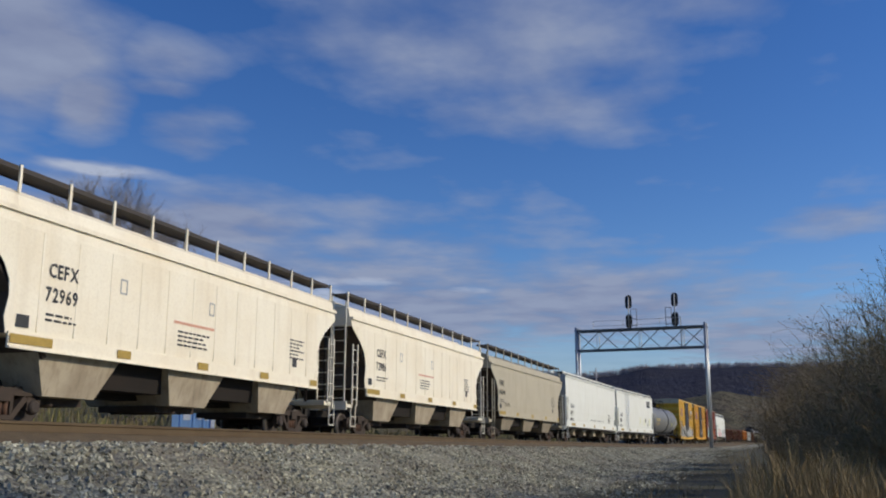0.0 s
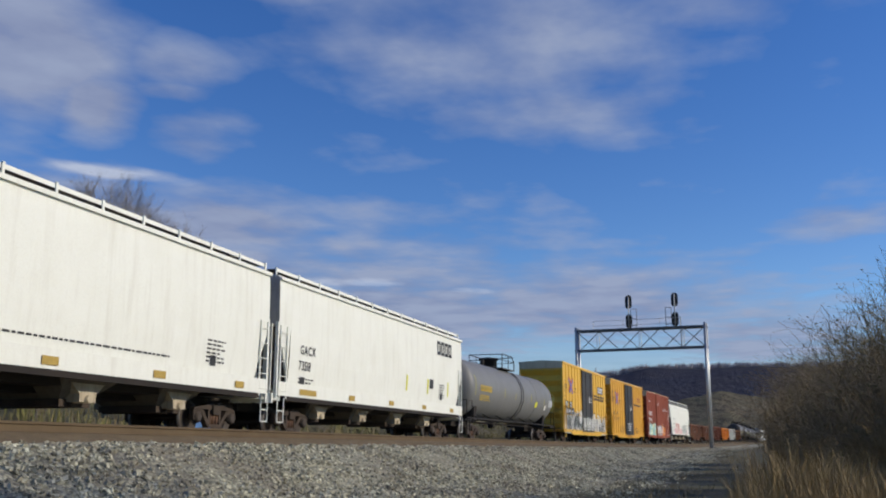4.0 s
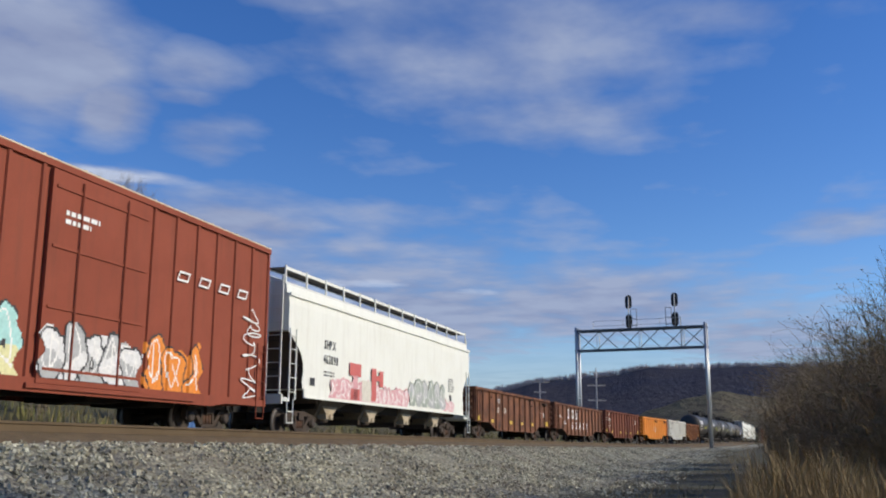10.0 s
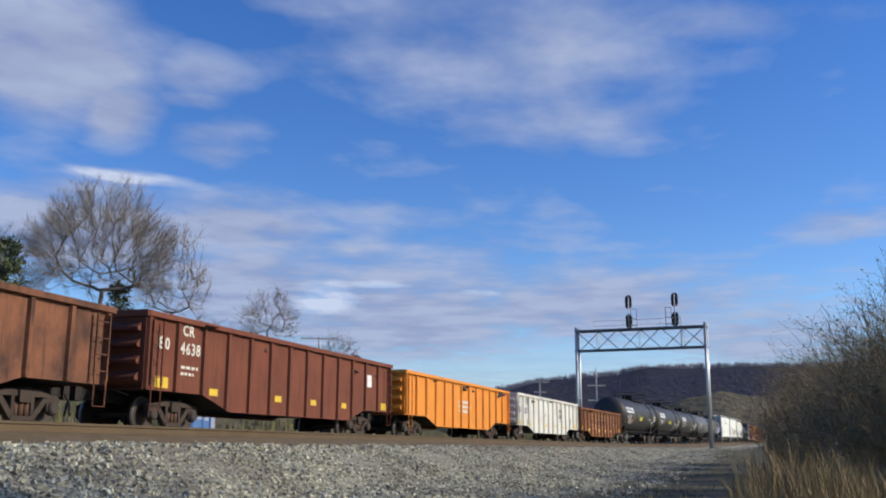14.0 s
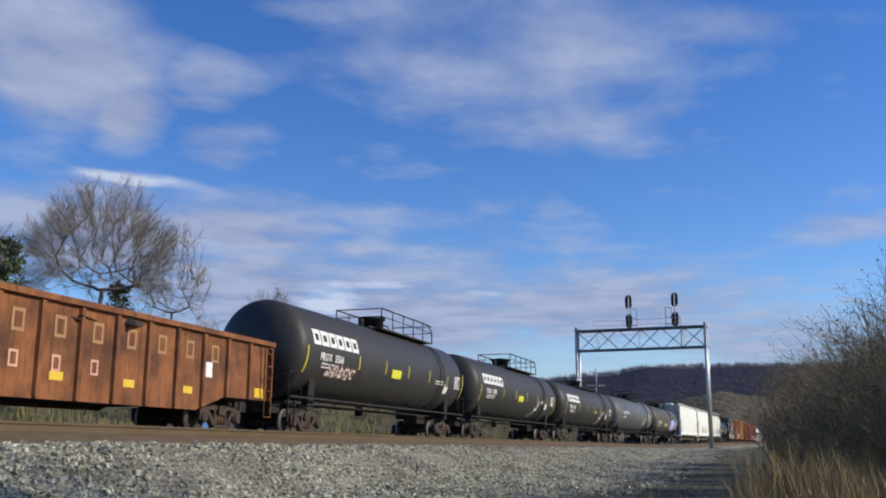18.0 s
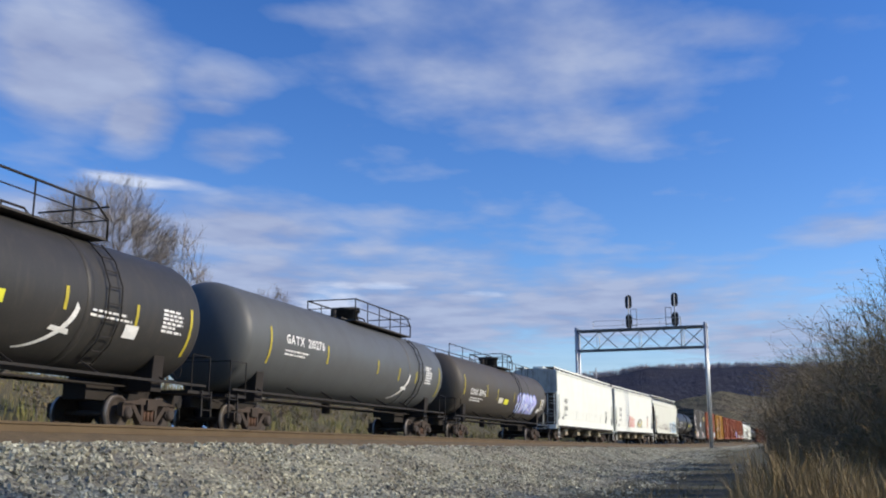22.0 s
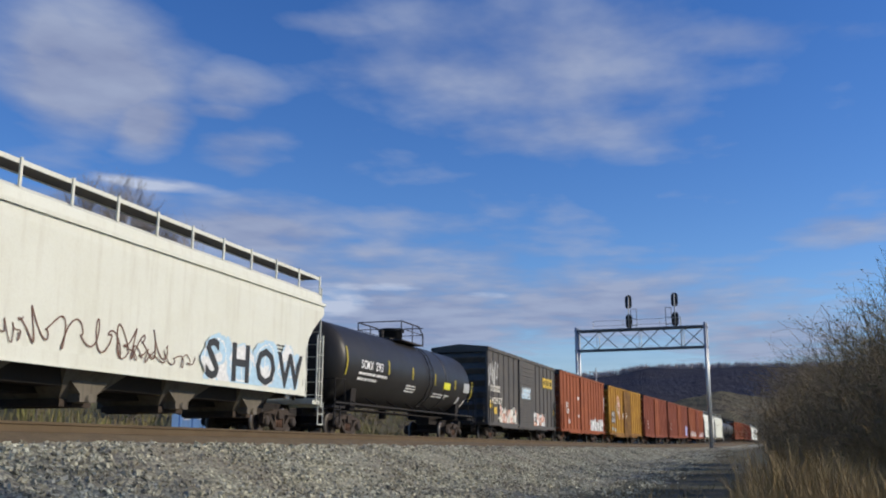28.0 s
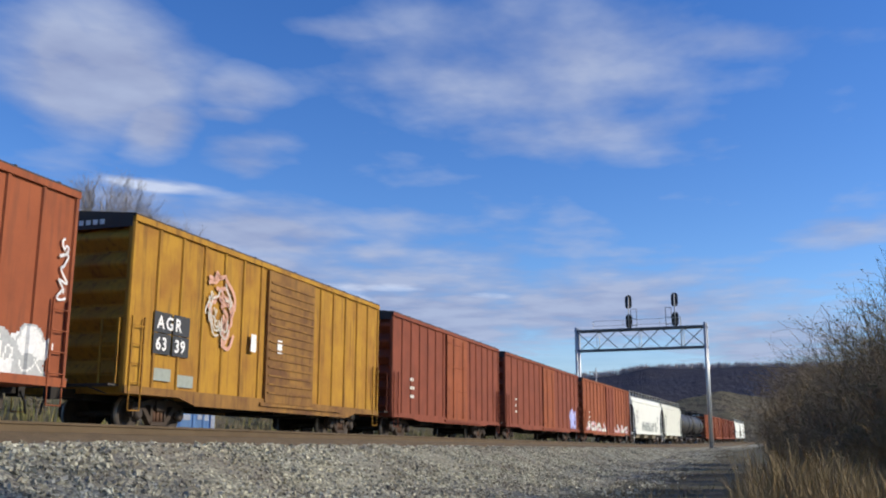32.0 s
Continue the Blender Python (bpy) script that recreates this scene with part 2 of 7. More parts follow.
# ballast bed under both tracks
BED = [(-11.4, -1.56), (-10.9, -1.47), (-10.2, -1.34), (-9.3, -1.22), (-8.3, -1.05), (-7.3, -0.66), (-6.6, -0.37), (-6.2, -0.315), (-5.62, -0.235), (-5.2, -0.215), (-4.3, -0.23), (-2.2, -0.26), (0, -0.25), (1.9, -0.265), (2.4, -0.33), (4.6, -1.3), (5.2, -1.5)]
ss = graded([(-500, -40, 20), (-40, 130, 1.0), (130, 900, 12)])
bv, bf = [], []
for i, s in enumerate(ss):
    for o, z in BED:
        q, _ = on_track(s, o + 0.12 * noise.noise((s * 0.4, o, 3)) * (o < -7), z)
        if o < -8.5:
            q.z = max(q.z, land(q.x, q.y) + 0.02 - 0.10 * (o < -11.2))
        bv.append(q + Vector((0, 0, 0.035 * noise.noise((s * 0.8, o * 2, 0)))))
nb = len(BED)
bf = [(i * nb + j, (i + 1) * nb + j, (i + 1) * nb + j + 1, i * nb + j + 1) for i in range(len(ss) - 1) for j in range(nb - 1)]
tagged(new("ballast_bed", raw_mesh("ballast_bed", bv, bf, BALLAST)), "crushed grey limestone ballast bed under two tracks", "ballast", kind="structure")


# rust-stained fines banked along the near rail
FINES = surf("rusty_fines", (0.155, 0.112, 0.058), (0.105, 0.076, 0.042), 0.95, 0.0, (0.05, 0.035, 0.022), 0.4, 0.7, 3.0, 0.8, 22.0)
fv, edge_line = [], ((-6.34, -0.345), (-6.1, -0.285), (-5.75, -0.188), (-5.3, -0.172), (-5.1, -0.172))
for s in ss:
    for k, (o, z) in enumerate(edge_line):
        ragged = 0.10 * noise.noise((s * 1.3, 5.0, 1)) + 0.07 * noise.noise((s * 4.1, 2.0, 7)) if k == 0 else 0.0
        fv.append(on_track(s, o + ragged, z + 0.012 * noise.noise((s * 0.9, o * 3, 2)))[0])
ne = len(edge_line)
ff = [(i * ne + j, (i + 1) * ne + j, (i + 1) * ne + j + 1, i * ne + j + 1) for i in range(len(ss) - 1) for j in range(ne - 1)]
tagged(new("rusty_fines", raw_mesh("rusty_fines", fv, ff, FINES)), "brown rust-stained fines banked along the rail", "ballast", kind="structure")

# loose stones on the near shoulder, each a small broken block
ROCK = [np.array(v) for v in ((-1, -0.8, -0.5), (0.9, -1, -0.6), (1, 0.8, -0.5), (-0.8, 1, -0.6), (-0.5, -0.6, 0.6), (0.6, -0.5, 0.75), (0.5, 0.6, 0.55), (-0.7, 0.45, 0.7))]
ROCKF = [(3, 2, 1, 0), (4, 5, 6, 7), (0, 1, 5, 4), (1, 2, 6, 5), (2, 3, 7, 6), (3, 0, 4, 7)]


def np_stones(count, s_lo, s_hi, o_lo, o_hi, size, seed):
    """Broken blocks strewn over the bed, thickest near the eye."""
    rng = np.random.RandomState(seed)
    s = np.where(rng.rand(count) < 0.12, rng.uniform(-16, s_lo + 1, count), s_lo + (s_hi - s_lo) * rng.rand(count) ** 1.9)
    o = o_lo + (o_hi - o_lo) * rng.rand(count) ** 0.8 + 0.35 * np.sin(s * 1.7) * (rng.rand(count) < 0.6)
    o = np.minimum(o, o_hi)
    z = np.interp(o, [p[0] for p in BED], [p[1] for p in BED])
    turn = np.interp(s, LINE_S, LINE_TURN)
    lift = np.array([rise(a) for a in s])
    place = np.stack([np.interp(s, LINE_S, LINE_X) + o * np.sin(turn), np.interp(s, LINE_S, LINE_Y) + o * np.cos(turn), z + lift], 1)
    big = size * (0.5 + 1.0 * rng.rand(count) ** 2)
    near = np.array([land(a, b) + 0.02 for a, b in place[:, :2]])
    place[:, 2] = np.where(o < -8.5, np.maximum(place[:, 2], near), place[:, 2]) + big * 0.25
    q = rng.normal(size=(count, 4))
    w, x, y, zz = (q / np.linalg.norm(q, axis=1)[:, None]).T
    rot = np.stack([1 - 2 * (y * y + zz * zz), 2 * (x * y - w * zz), 2 * (x * zz + w * y), 2 * (x * y + w * zz), 1 - 2 * (x * x + zz * zz), 2 * (y * zz - w * x), 2 * (x * zz - w * y), 2 * (y * zz + w * x), 1 - 2 * (x * x + y * y)], 1).reshape(-1, 3, 3)
    pts = np.array(ROCK)[None] * (1 + 0.4 * (rng.rand(count, 8, 3) - 0.5)) * np.array([1, 0.8, 0.65]) * big[:, None, None]
    pts = np.einsum("nij,nkj->nki", rot, pts) + place[:, None]
    faces = np.array(ROCKF)[None] + 8 * np.arange(count)[:, None, None]
    return raw_mesh("ballast_stones", pts.reshape(-1, 3).tolist(), faces.reshape(-1, 4).tolist(), STONES)


stones = new("ballast_stones", np_stones(66000, 3.0, 100.0, -12.4, -6.15, 0.030, 5))
tagged(stones, "loose broken grey ballast stones on the shoulder", "ballast stones", kind="stuff")
chips = new("ballast_stones", np_stones(2600, 3.0, 40.0, -5.0, -1.0, 0.030, 6))
tagged(chips, "loose broken grey ballast stones between the tracks", "ballast stones", kind="stuff")

# ---- rails and ties ----
RAIL_OUT = [(-0.075, -0.18), (0.075, -0.18), (0.075, -0.168), (0.012, -0.145), (0.010, -0.05), (0.036, -0.038), (0.036, -0.006), (0.028, 0.0), (-0.028, 0.0), (-0.036, -0.006), (-0.036, -0.038), (-0.010, -0.05), (-0.012, -0.145), (-0.075, -0.168)]


def lay_rail(off, label):
    ks = graded([(-500, 0, 25), (0, 900, 8)])
    v, f, mi = [], [], []
    n = len(RAIL_OUT)
    for s in ks:
        v += [on_track(s, off + a, z)[0] for a, z in RAIL_OUT]
    for i in range(len(ks) - 1):
        for j in range(n):
            f.append((i * n + j, i * n + (j + 1) % n, (i + 1) * n + (j + 1) % n, (i + 1) * n + j))
            mi.append(1 if j == 7 else 0)
    tagged(new("rail", raw_mesh("rail", v, f, [RAIL, TREAD], mi)), label, "rail", "rails of the two tracks", "structure")


for c in (0.0, -4.3):
    for g in (-0.753, 0.753):
        lay_rail(c + g, "rusty brown steel rail with a worn head")


def tie_mesh(bm):
    add_box(bm, -0.115, 0.115, -1.3, 1.3, -0.36, -0.182)
    soften(bm, 0.012)


def far_ties(track):
    v, f = [], []
    for k in range(142, 900):
        s = k * 0.53
        p, a = on_track(s, track)
        ca, sa = math.cos(-a), math.sin(-a)
        n = len(v)
        for x, y, z in ((-0.115, -1.3, -0.36), (0.115, -1.3, -0.36), (0.115, 1.3, -0.36), (-0.115, 1.3, -0.36), (-0.115, -1.3, -0.182), (0.115, -1.3, -0.182), (0.115, 1.3, -0.182), (-0.115, 1.3, -0.182)):
            v.append((p.x + ca * x - sa * y, p.y + sa * x + ca * y, p.z + z))
        f += [tuple(n + i for i in q) for q in ROCKF]
    tagged(new("far_ties", raw_mesh("far_ties", v, f, TIE)), "dark creosoted wooden ties further along the track", "ties", kind="stuff")


for track in (0.0, -4.3):
    far_ties(track)
bed_ob = tagged(new("track_ties"), "dark creosoted wooden ties under the rails", "ties", kind="structure")
TIE_MESH = shared("tie", tie_mesh, TIE)
rng = random.Random(3)
for track in (0.0, -4.3):
    for k in range(142):
        p, a = on_track(k * 0.53 + rng.uniform(-0.03, 0.03), track + rng.uniform(-0.04, 0.04), rng.uniform(-0.012, 0.0))
        t = part("tie", TIE_MESH, TIE, bed_ob)
        t.location, t.rotation_euler = p, (0, 0, -a + rng.uniform(-0.01, 0.01))

# ---- signal bridge ----
GALV = surf("galvanised_steel", (0.42, 0.43, 0.43), (0.52, 0.52, 0.50), 0.45, 0.6, (0.2, 0.19, 0.17), 0.2, 0.5, 1.5, 0.05)
DARK_STEEL = surf("weathered_grey_steel", (0.12, 0.13, 0.14), (0.18, 0.18, 0.18), 0.6, 0.3, (0.06, 0.05, 0.04), 0.2, 0.5)
BLACK = surf("flat_black_paint", (0.018, 0.018, 0.02), (0.03, 0.03, 0.03), 0.7, 0.0, (0.05, 0.05, 0.05), 0.2, 0.4)
CONCRETE = surf("concrete", (0.36, 0.34, 0.31), (0.28, 0.26, 0.24), 0.9, 0.0, (0.15, 0.13, 0.11), 0.4, 0.5)


def signal_bridge():
    s, near_o, far_o = 95.0, -8.85, 3.65
    p0, a = on_track(s, near_o)
    p1, _ = on_track(s, far_o)
    span = (p1 - p0).length
    top = thing("signal_bridge", "galvanised steel signal bridge over two tracks", "signal bridge")
    top.matrix_world = Matrix.Translation((p0.x, p0.y, 0)) @ Matrix.Rotation(-a + math.pi / 2, 4, "Z")
    z_low, z_high, w = 9.15, 11.1, 0.55
    for k, x in enumerate((0.0, span)):
        for y in (-w, w):
            bm = bmesh.new()
            add_tube(bm, [(x, y, -1.4 + 0.9 * (k == 0)), (x, y, z_high + 0.35)], 0.135, 10)
            part("post", bm, GALV, top, "tall round galvanised post")
        bm = bmesh.new()
        add_box(bm, x - 0.4, x + 0.4, -0.9, 0.9, -1.9, -0.45)
        soften(bm, 0.03)
        part("footing", bm, CONCRETE, top, "concrete footing")
        for z in (2.5, 4.5, 6.5):
            bm = bmesh.new()
            add_tube(bm, [(x, -w, z), (x, w, z)], 0.05, 6)
            part("post_tie", bm, GALV, top)
    for y in (-w, w):
        for z in (z_low, z_high):
            bm = bmesh.new()
            add_box(bm, -0.15, span + 0.15, y - 0.07, y + 0.07, z - 0.08, z + 0.08)
            part("chord", bm, DARK_STEEL, top, "dark steel truss chord")
        n = 6
        for i in range(n):
            xa, xb = span * i / n, span * (i + 1) / n
            za, zb = (z_low, z_high) if (i + (y > 0)) % 2 == 0 else (z_high, z_low)
            bm = bmesh.new()
            add_tube(bm, [(xa, y, za), (xb, y, zb)], 0.04, 5)
            part("diagonal", bm, DARK_STEEL, top)
        for i in (1, 3, 5):
            bm = bmesh.new()
            add_tube(bm, [(span * i / n, y, z_low), (span * i / n, y, z_high)], 0.03, 5)
            part("strut", bm, GALV, top)
    bm = bmesh.new()
    add_box(bm, 0.3, span - 0.3, -w + 0.1, w - 0.1, z_high + 0.085, z_high + 0.12)
    part("walkway", bm, GRATE, top, "dark grated walkway")
    # handrail
    for z in (0.55, 1.05):
        bm = bmesh.new()
        add_tube(bm, [(2.4, -w, z_high + z), (span - 1.5, -w, z_high + z)], 0.018, 5)
        part("handrail", bm, GALV, top)
    for x in (2.4, 4.4, 8.0, span - 1.5):
        bm = bmesh.new()
        add_tube(bm, [(x, -w, z_high), (x, -w, z_high + 1.1)], 0.02, 5)
        part("rail_post", bm, GALV, top)
    bm = bmesh.new()
    add_tube(bm, [(2.4, -w - 0.1, z_low), (2.4, -w - 0.1, z_high + 1.15)], 0.05, 5)
    part("conduit", bm, DARK_STEEL, top)
    return top, span, z_high, w


BRIDGE, SPAN, BRIDGE_TOP, BRIDGE_W = signal_bridge()


def signal_mast(x):
    """A mast with two oval three-light heads, seen from their face side, and a ladder cage."""
    t = thing("signal_mast", "black two-headed railway signal on a steel mast", "railway signal", "signals on the bridge")
    t.matrix_world = BRIDGE.matrix_world @ Matrix.Translation((x, -BRIDGE_W - 0.05, BRIDGE_TOP + 0.12))
    bm = bmesh.new()
    add_tube(bm, [(0, 0, 0), (0, 0, 3.3)], 0.06, 8)
    part("mast", bm, GALV, t, "thin grey steel mast")
    bm = bmesh.new()
    sgn = -1 if x > 6 else 1
    for dx in (0.28, 0.85):
        add_tube(bm, [(dx * sgn, 0.3, 0), (dx * sgn, 0.3, 1.95)], 0.03, 5)
    for z in (0.3, 1.0, 1.95):
        add_tube(bm, [(0.28 * sgn, 0.3, z), (0.85 * sgn, 0.3, z)], 0.03, 5)
    part("ladder_cage", bm, DARK_STEEL, t, "grey steel ladder frame")
    for z in (0.82, 2.75):
        bm = bmesh.new()
        out = [(0.33 * math.cos(a), 0.33 * math.sin(a) + (0.36 if math.sin(a) > 0 else -0.36)) for a in (2 * math.pi * (i + 0.5) / 20 for i in range(20))]
        add_prism(bm, out, -0.16, -0.12, "y")
        for v in bm.verts:
            v.co.z += z
        head = part("signal_head", bm, BLACK, t, "oval black signal head")
        for dz in (-0.36, 0.0, 0.36):
            bm = bmesh.new()
            add_lathe(bm, [(-0.45, 0.15), (-0.16, 0.16), (-0.16, 0.13), (-0.42, 0.12)], "y", (0, 0, z + dz), 12)
            part("lamp_hood", bm, BLACK, head)
    return t


signal_mast(2.9)
signal_mast(7.42)

# ---- power poles ----
POLE = surf("weathered_pole", (0.46, 0.44, 0.42), (0.38, 0.36, 0.34), 0.9, 0.0, (0.1, 0.08, 0.07), 0.3, 0.6)


def power_pole(x, y, base, height, arms):
    t = thing("power_pole", "weathered grey wooden power pole with crossarms", "power pole", "poles along the line")
    bm = bmesh.new()
    add_tube(bm, [(0, 0, 0), (0, 0, height)], 0.17, 8, 0, 0.11)
    part("pole", bm, POLE, t)
    for z, w in arms:
        bm = bmesh.new()
        add_box(bm, -w, w, -0.09, 0.09, height + z - 0.09, height + z + 0.09)
        arm = part("crossarm", bm, POLE, t)
        for k in (-0.92, -0.45, 0.45, 0.92):
            bm = bmesh.new()
            add_lathe(bm, [(0.0, 0.03), (0.08, 0.06), (0.16, 0.05), (0.2, 0.02)], "z", (w * k, 0, height + z + 0.09), 8)
            part("insulator", bm, CONCRETE, arm)
    t.location, t.rotation_euler = (x, y, base), (0, 0, radians(-62))


power_pole(109.4, 49.35, 1.4, 11.8, [(-0.2, 2.3)])
power_pole(225.7, 44.3, 1.4, 13.9, [(-0.2, 2.2), (-2.6, 1.5)])
power_pole(198.2, 27.1, 1.4, 14.5, [(-0.9, 1.5), (-3.6, 1.9), (-6.6, 1.9)])

# ---- far hills ----


def hill_material(name, a, b, c3):
    m = bpy.data.materials.new(name)
    m.use_nodes = True
    nt = m.node_tree
    bs = nt.nodes["Principled BSDF"]
    tc = nt.nodes.new("ShaderNodeTexCoord").outputs["Object"]
    c = blend(nt, ramp(nt, noise_of(nt, tc, 0.012, 6, (1, 1, 2.5)), 0.4, 0.62), a, b)
    c = blend(nt, ramp(nt, noise_of(nt, tc, 0.12, 7, (1, 1, 0.6)), 0.40, 0.68, 0.8), c, c3)
    nt.links.new(c, bs.inputs["Base Color"])
    bs.inputs["Roughness"].default_value = 1.0
    bs.inputs["Specular IOR Level"].default_value = 0.0
    bp = node(nt, "ShaderNodeBump", Strength=1.0, Distance=4.0)
    nt.links.new(noise_of(nt, tc, 0.15, 8), bp.inputs["Height"])
    nt.links.new(bp.outputs[0], bs.inputs["Normal"])
    return m


# The woods' colours hold the blue-grey haze of distance.
HAZY_WOODS = hill_material("hazy_leafless_woods", (0.056, 0.060, 0.082), (0.071, 0.069, 0.082), (0.038, 0.041, 0.056))
MEADOW = hill_material("dry_meadow", (0.185, 0.158, 0.108), (0.13, 0.13, 0.075), (0.085, 0.075, 0.06))


def ridge(name, label, dist, depth, crest, az_lo, az_hi, material, seed, steps=120):
    """A long hill: crest(az) gives its height over the ground; it stands dist metres off."""
    v, f = [], []
    rows = 10
    for i in range(steps + 1):
        az = az_lo + (az_hi - az_lo) * i / steps
        h = crest(az)
        for j in range(rows + 1):
            k = j / rows
            r = dist + depth * (k - 1)
            z = -2 + (h + 2) * (k * k * (3 - 2 * k)) ** 0.8
            n1 = noise.fractal((r * math.cos(az) / 60, r * math.sin(az) / 60, seed), 1.0, 2.0, 4)
            v.append((r * math.cos(az), r * math.sin(az), z + n1 * h * 0.05 * k))
        v.append(((dist + depth) * math.cos(az), (dist + depth) * math.sin(az), -3))
    n = rows + 2
    f = [(i * n + j, i * n + j + 1, (i + 1) * n + j + 1, (i + 1) * n + j) for i in range(steps) for j in range(n - 1)]
    return tagged(new(name, raw_mesh(name, v, f, material, smooth=True)), label, "hill", kind="structure")


def table(points):
    def f(a):
        pts = points
        if a <= pts[0][0]:
            return pts[0][1]
        for (p, hp), (q, hq) in zip(pts, pts[1:]):
            if a <= q:
                k = (a - p) / (q - p)
                return hp + (hq - hp) * k * k * (3 - 2 * k)
        return pts[-1][1]
    return f


RIDGE = table([(-0.6, 70), (-0.25, 92), (-0.05, 97), (0.02, 98), (0.08, 97), (0.14, 88), (0.19, 82), (0.235, 72), (0.275, 36), (0.33, 10), (0.6, 4)])
ridge("hill_wooded", "long wooded ridge of leafless brown trees", 1250, 520, RIDGE, -0.6, 0.6, HAZY_WOODS, 2.0)
LOW = table([(-0.5, 14), (-0.06, 20), (-0.02, 26), (0.015, 29), (0.04, 26), (0.08, 20), (0.10, 16), (0.16, 8), (0.3, 5), (0.6, 4)])
ridge("hill_meadow", "low hill of dry tan grass and scrub", 520, 160, LOW, -0.5, 0.6, MEADOW, 7.0)


def tree_line(name, label, count, dist, crest, az_lo, az_hi, size, seed, depth=60):
    """Leafless tree tops along a far crest: fans of thin upright slivers."""
    rng = np.random.RandomState(seed)
    v, f = [], []
    for k in range(count):
        az = az_lo + (az_hi - az_lo) * rng.rand()
        r = dist - depth * rng.rand()
        h = size * (0.5 + 0.7 * rng.rand())
        base = crest(az) - 2.0 - (dist - r) * 0.05
        q = np.array([r * math.cos(az), r * math.sin(az), base])
        side = np.array([-math.sin(az), math.cos(az), 0])
        for i in range(9):
            turn = rng.uniform(0, 6.28)
            side = np.array([-math.sin(turn), math.cos(turn), 0])
            lean = (rng.rand() - 0.5) * 1.1
            w = h * (0.015 + 0.03 * rng.rand())
            hh = h * (1 - 0.5 * abs(lean)) * (0.75 + 0.25 * rng.rand())
            foot = q + side * lean * h * 0.12
            tip = q + side * lean * h * 0.75 + np.array([0, 0, hh])
            mid = (foot + tip) / 2 + np.array([0, 0, hh * 0.06])
            n = len(v)
            v += [foot - side * w * 0.4, foot + side * w * 0.4, mid + side * w, tip, mid - side * w]
            f.append((n, n + 1, n + 2, n + 3, n + 4))
    tagged(new(name, raw_mesh(name, v, f, HAZY_TWIGS)), label, "far trees", kind="stuff")


# Crest twigs made pale: distance haze is painted into their colour.
HAZY_TWIGS = surf("hazy_far_twigs", (0.36, 0.33, 0.345), (0.27, 0.25, 0.27), 1.0, 0.0, (0.04, 0.03, 0.03), 0.2, 0.6, 0.05, 0.0)
tree_line("far_woods", "leafless trees along the ridge's crest", 1500, 1250, RIDGE, -0.12, 0.30, 10.5, 11)

# ---- clouds: a thin sheet that drifts ----
CLOUD_H = 300.0


def cloud_material():
    m = bpy.data.materials.new("thin_cloud")
    m.use_nodes = True
    nt = m.node_tree
    for n in list(nt.nodes):
        if n.type == "BSDF_PRINCIPLED":
            nt.nodes.remove(n)
    out = nt.nodes["Material Output"]
    tc = nt.nodes.new("ShaderNodeTexCoord").outputs["Object"]
    warp = nt.nodes.new("ShaderNodeTexNoise")
    warp.inputs["Scale"].default_value, warp.inputs["Detail"].default_value = 0.006, 4
    nt.links.new(tc, warp.inputs["Vector"])
    sub = nt.nodes.new("ShaderNodeVectorMath")
    sub.operation = "SUBTRACT"
    sub.inputs[1].default_value = (0.5, 0.5, 0.5)
    nt.links.new(warp.outputs["Color"], sub.inputs[0])
    sc = nt.nodes.new("ShaderNodeVectorMath")
    sc.operation = "SCALE"
    sc.inputs["Scale"].default_value = 60.0
    nt.links.new(sub.outputs[0], sc.inputs[0])
    add = nt.nodes.new("ShaderNodeVectorMath")
    nt.links.new(tc, add.inputs[0])
    nt.links.new(sc.outputs[0], add.inputs[1])
    vec = add.outputs[0]

    def math2(op, a, b):
        n = nt.nodes.new("ShaderNodeMath")
        n.operation = op
        for k, v in enumerate((a, b)):
            if isinstance(v, (int, float)):
                n.inputs[k].default_value = v
            else:
                nt.links.new(v, n.inputs[k])
        return n.outputs[0]

    def on_sheet(az, el):
        return Vector((math.cos(radians(az)), math.sin(radians(az)))) * CLOUD_H / math.tan(radians(el))

    def dot(v, k):
        n = nt.nodes.new("ShaderNodeVectorMath")
        n.operation = "DOT_PRODUCT"
        nt.links.new(v, n.inputs[0])
        n.inputs[1].default_value = k
        return n.outputs["Value"]

    def banks(rows):
        total = None
        for az, el, wide, high, amount in rows:
            c = on_sheet(az, el)
            a = on_sheet(az + wide, el) - c
            b = (on_sheet(az, max(el - high, 2.0)) - on_sheet(az, el + high)) / 2
            det = a.x * b.y - a.y * b.x
            u = math2("ADD", dot(vec, (b.y / det, -b.x / det, 0)), -(c.x * b.y - c.y * b.x) / det)
            w = math2("ADD", dot(vec, (-a.y / det, a.x / det, 0)), -(-c.x * a.y + c.y * a.x) / det)
            d = math2("SQRT", math2("ADD", math2("MULTIPLY", u, u), math2("MULTIPLY", w, w)), 0)
            d = ramp(nt, d, 1.35, 0.35, amount)
            total = d if total is None else math2("MAXIMUM", total, d)
        return total

    f1 = noise_of(nt, tc, 0.0075, 6, None, 0.52)
    f2 = noise_of(nt, tc, 0.019, 5, (0.45, 1, 1), 0.5)
    fuzz = math2("ADD", math2("MULTIPLY", math2("SUBTRACT", f1, 0.5), 1.25), math2("MULTIPLY", math2("SUBTRACT", f2, 0.5), 0.45))
    grey = ramp(nt, math2("ADD", banks(CLOUD_BANKS), fuzz), 0.16, 0.82, 0.94)
    white = ramp(nt, math2("ADD", banks(WHITE_WISPS), fuzz), 0.35, 0.85, 0.95)
    far = ramp(nt, dot(vec, (0.9, 0.35, 0)), 1700.0, 4200.0, 0.6)
    den = math2("MAXIMUM", math2("MAXIMUM", grey, white), far)
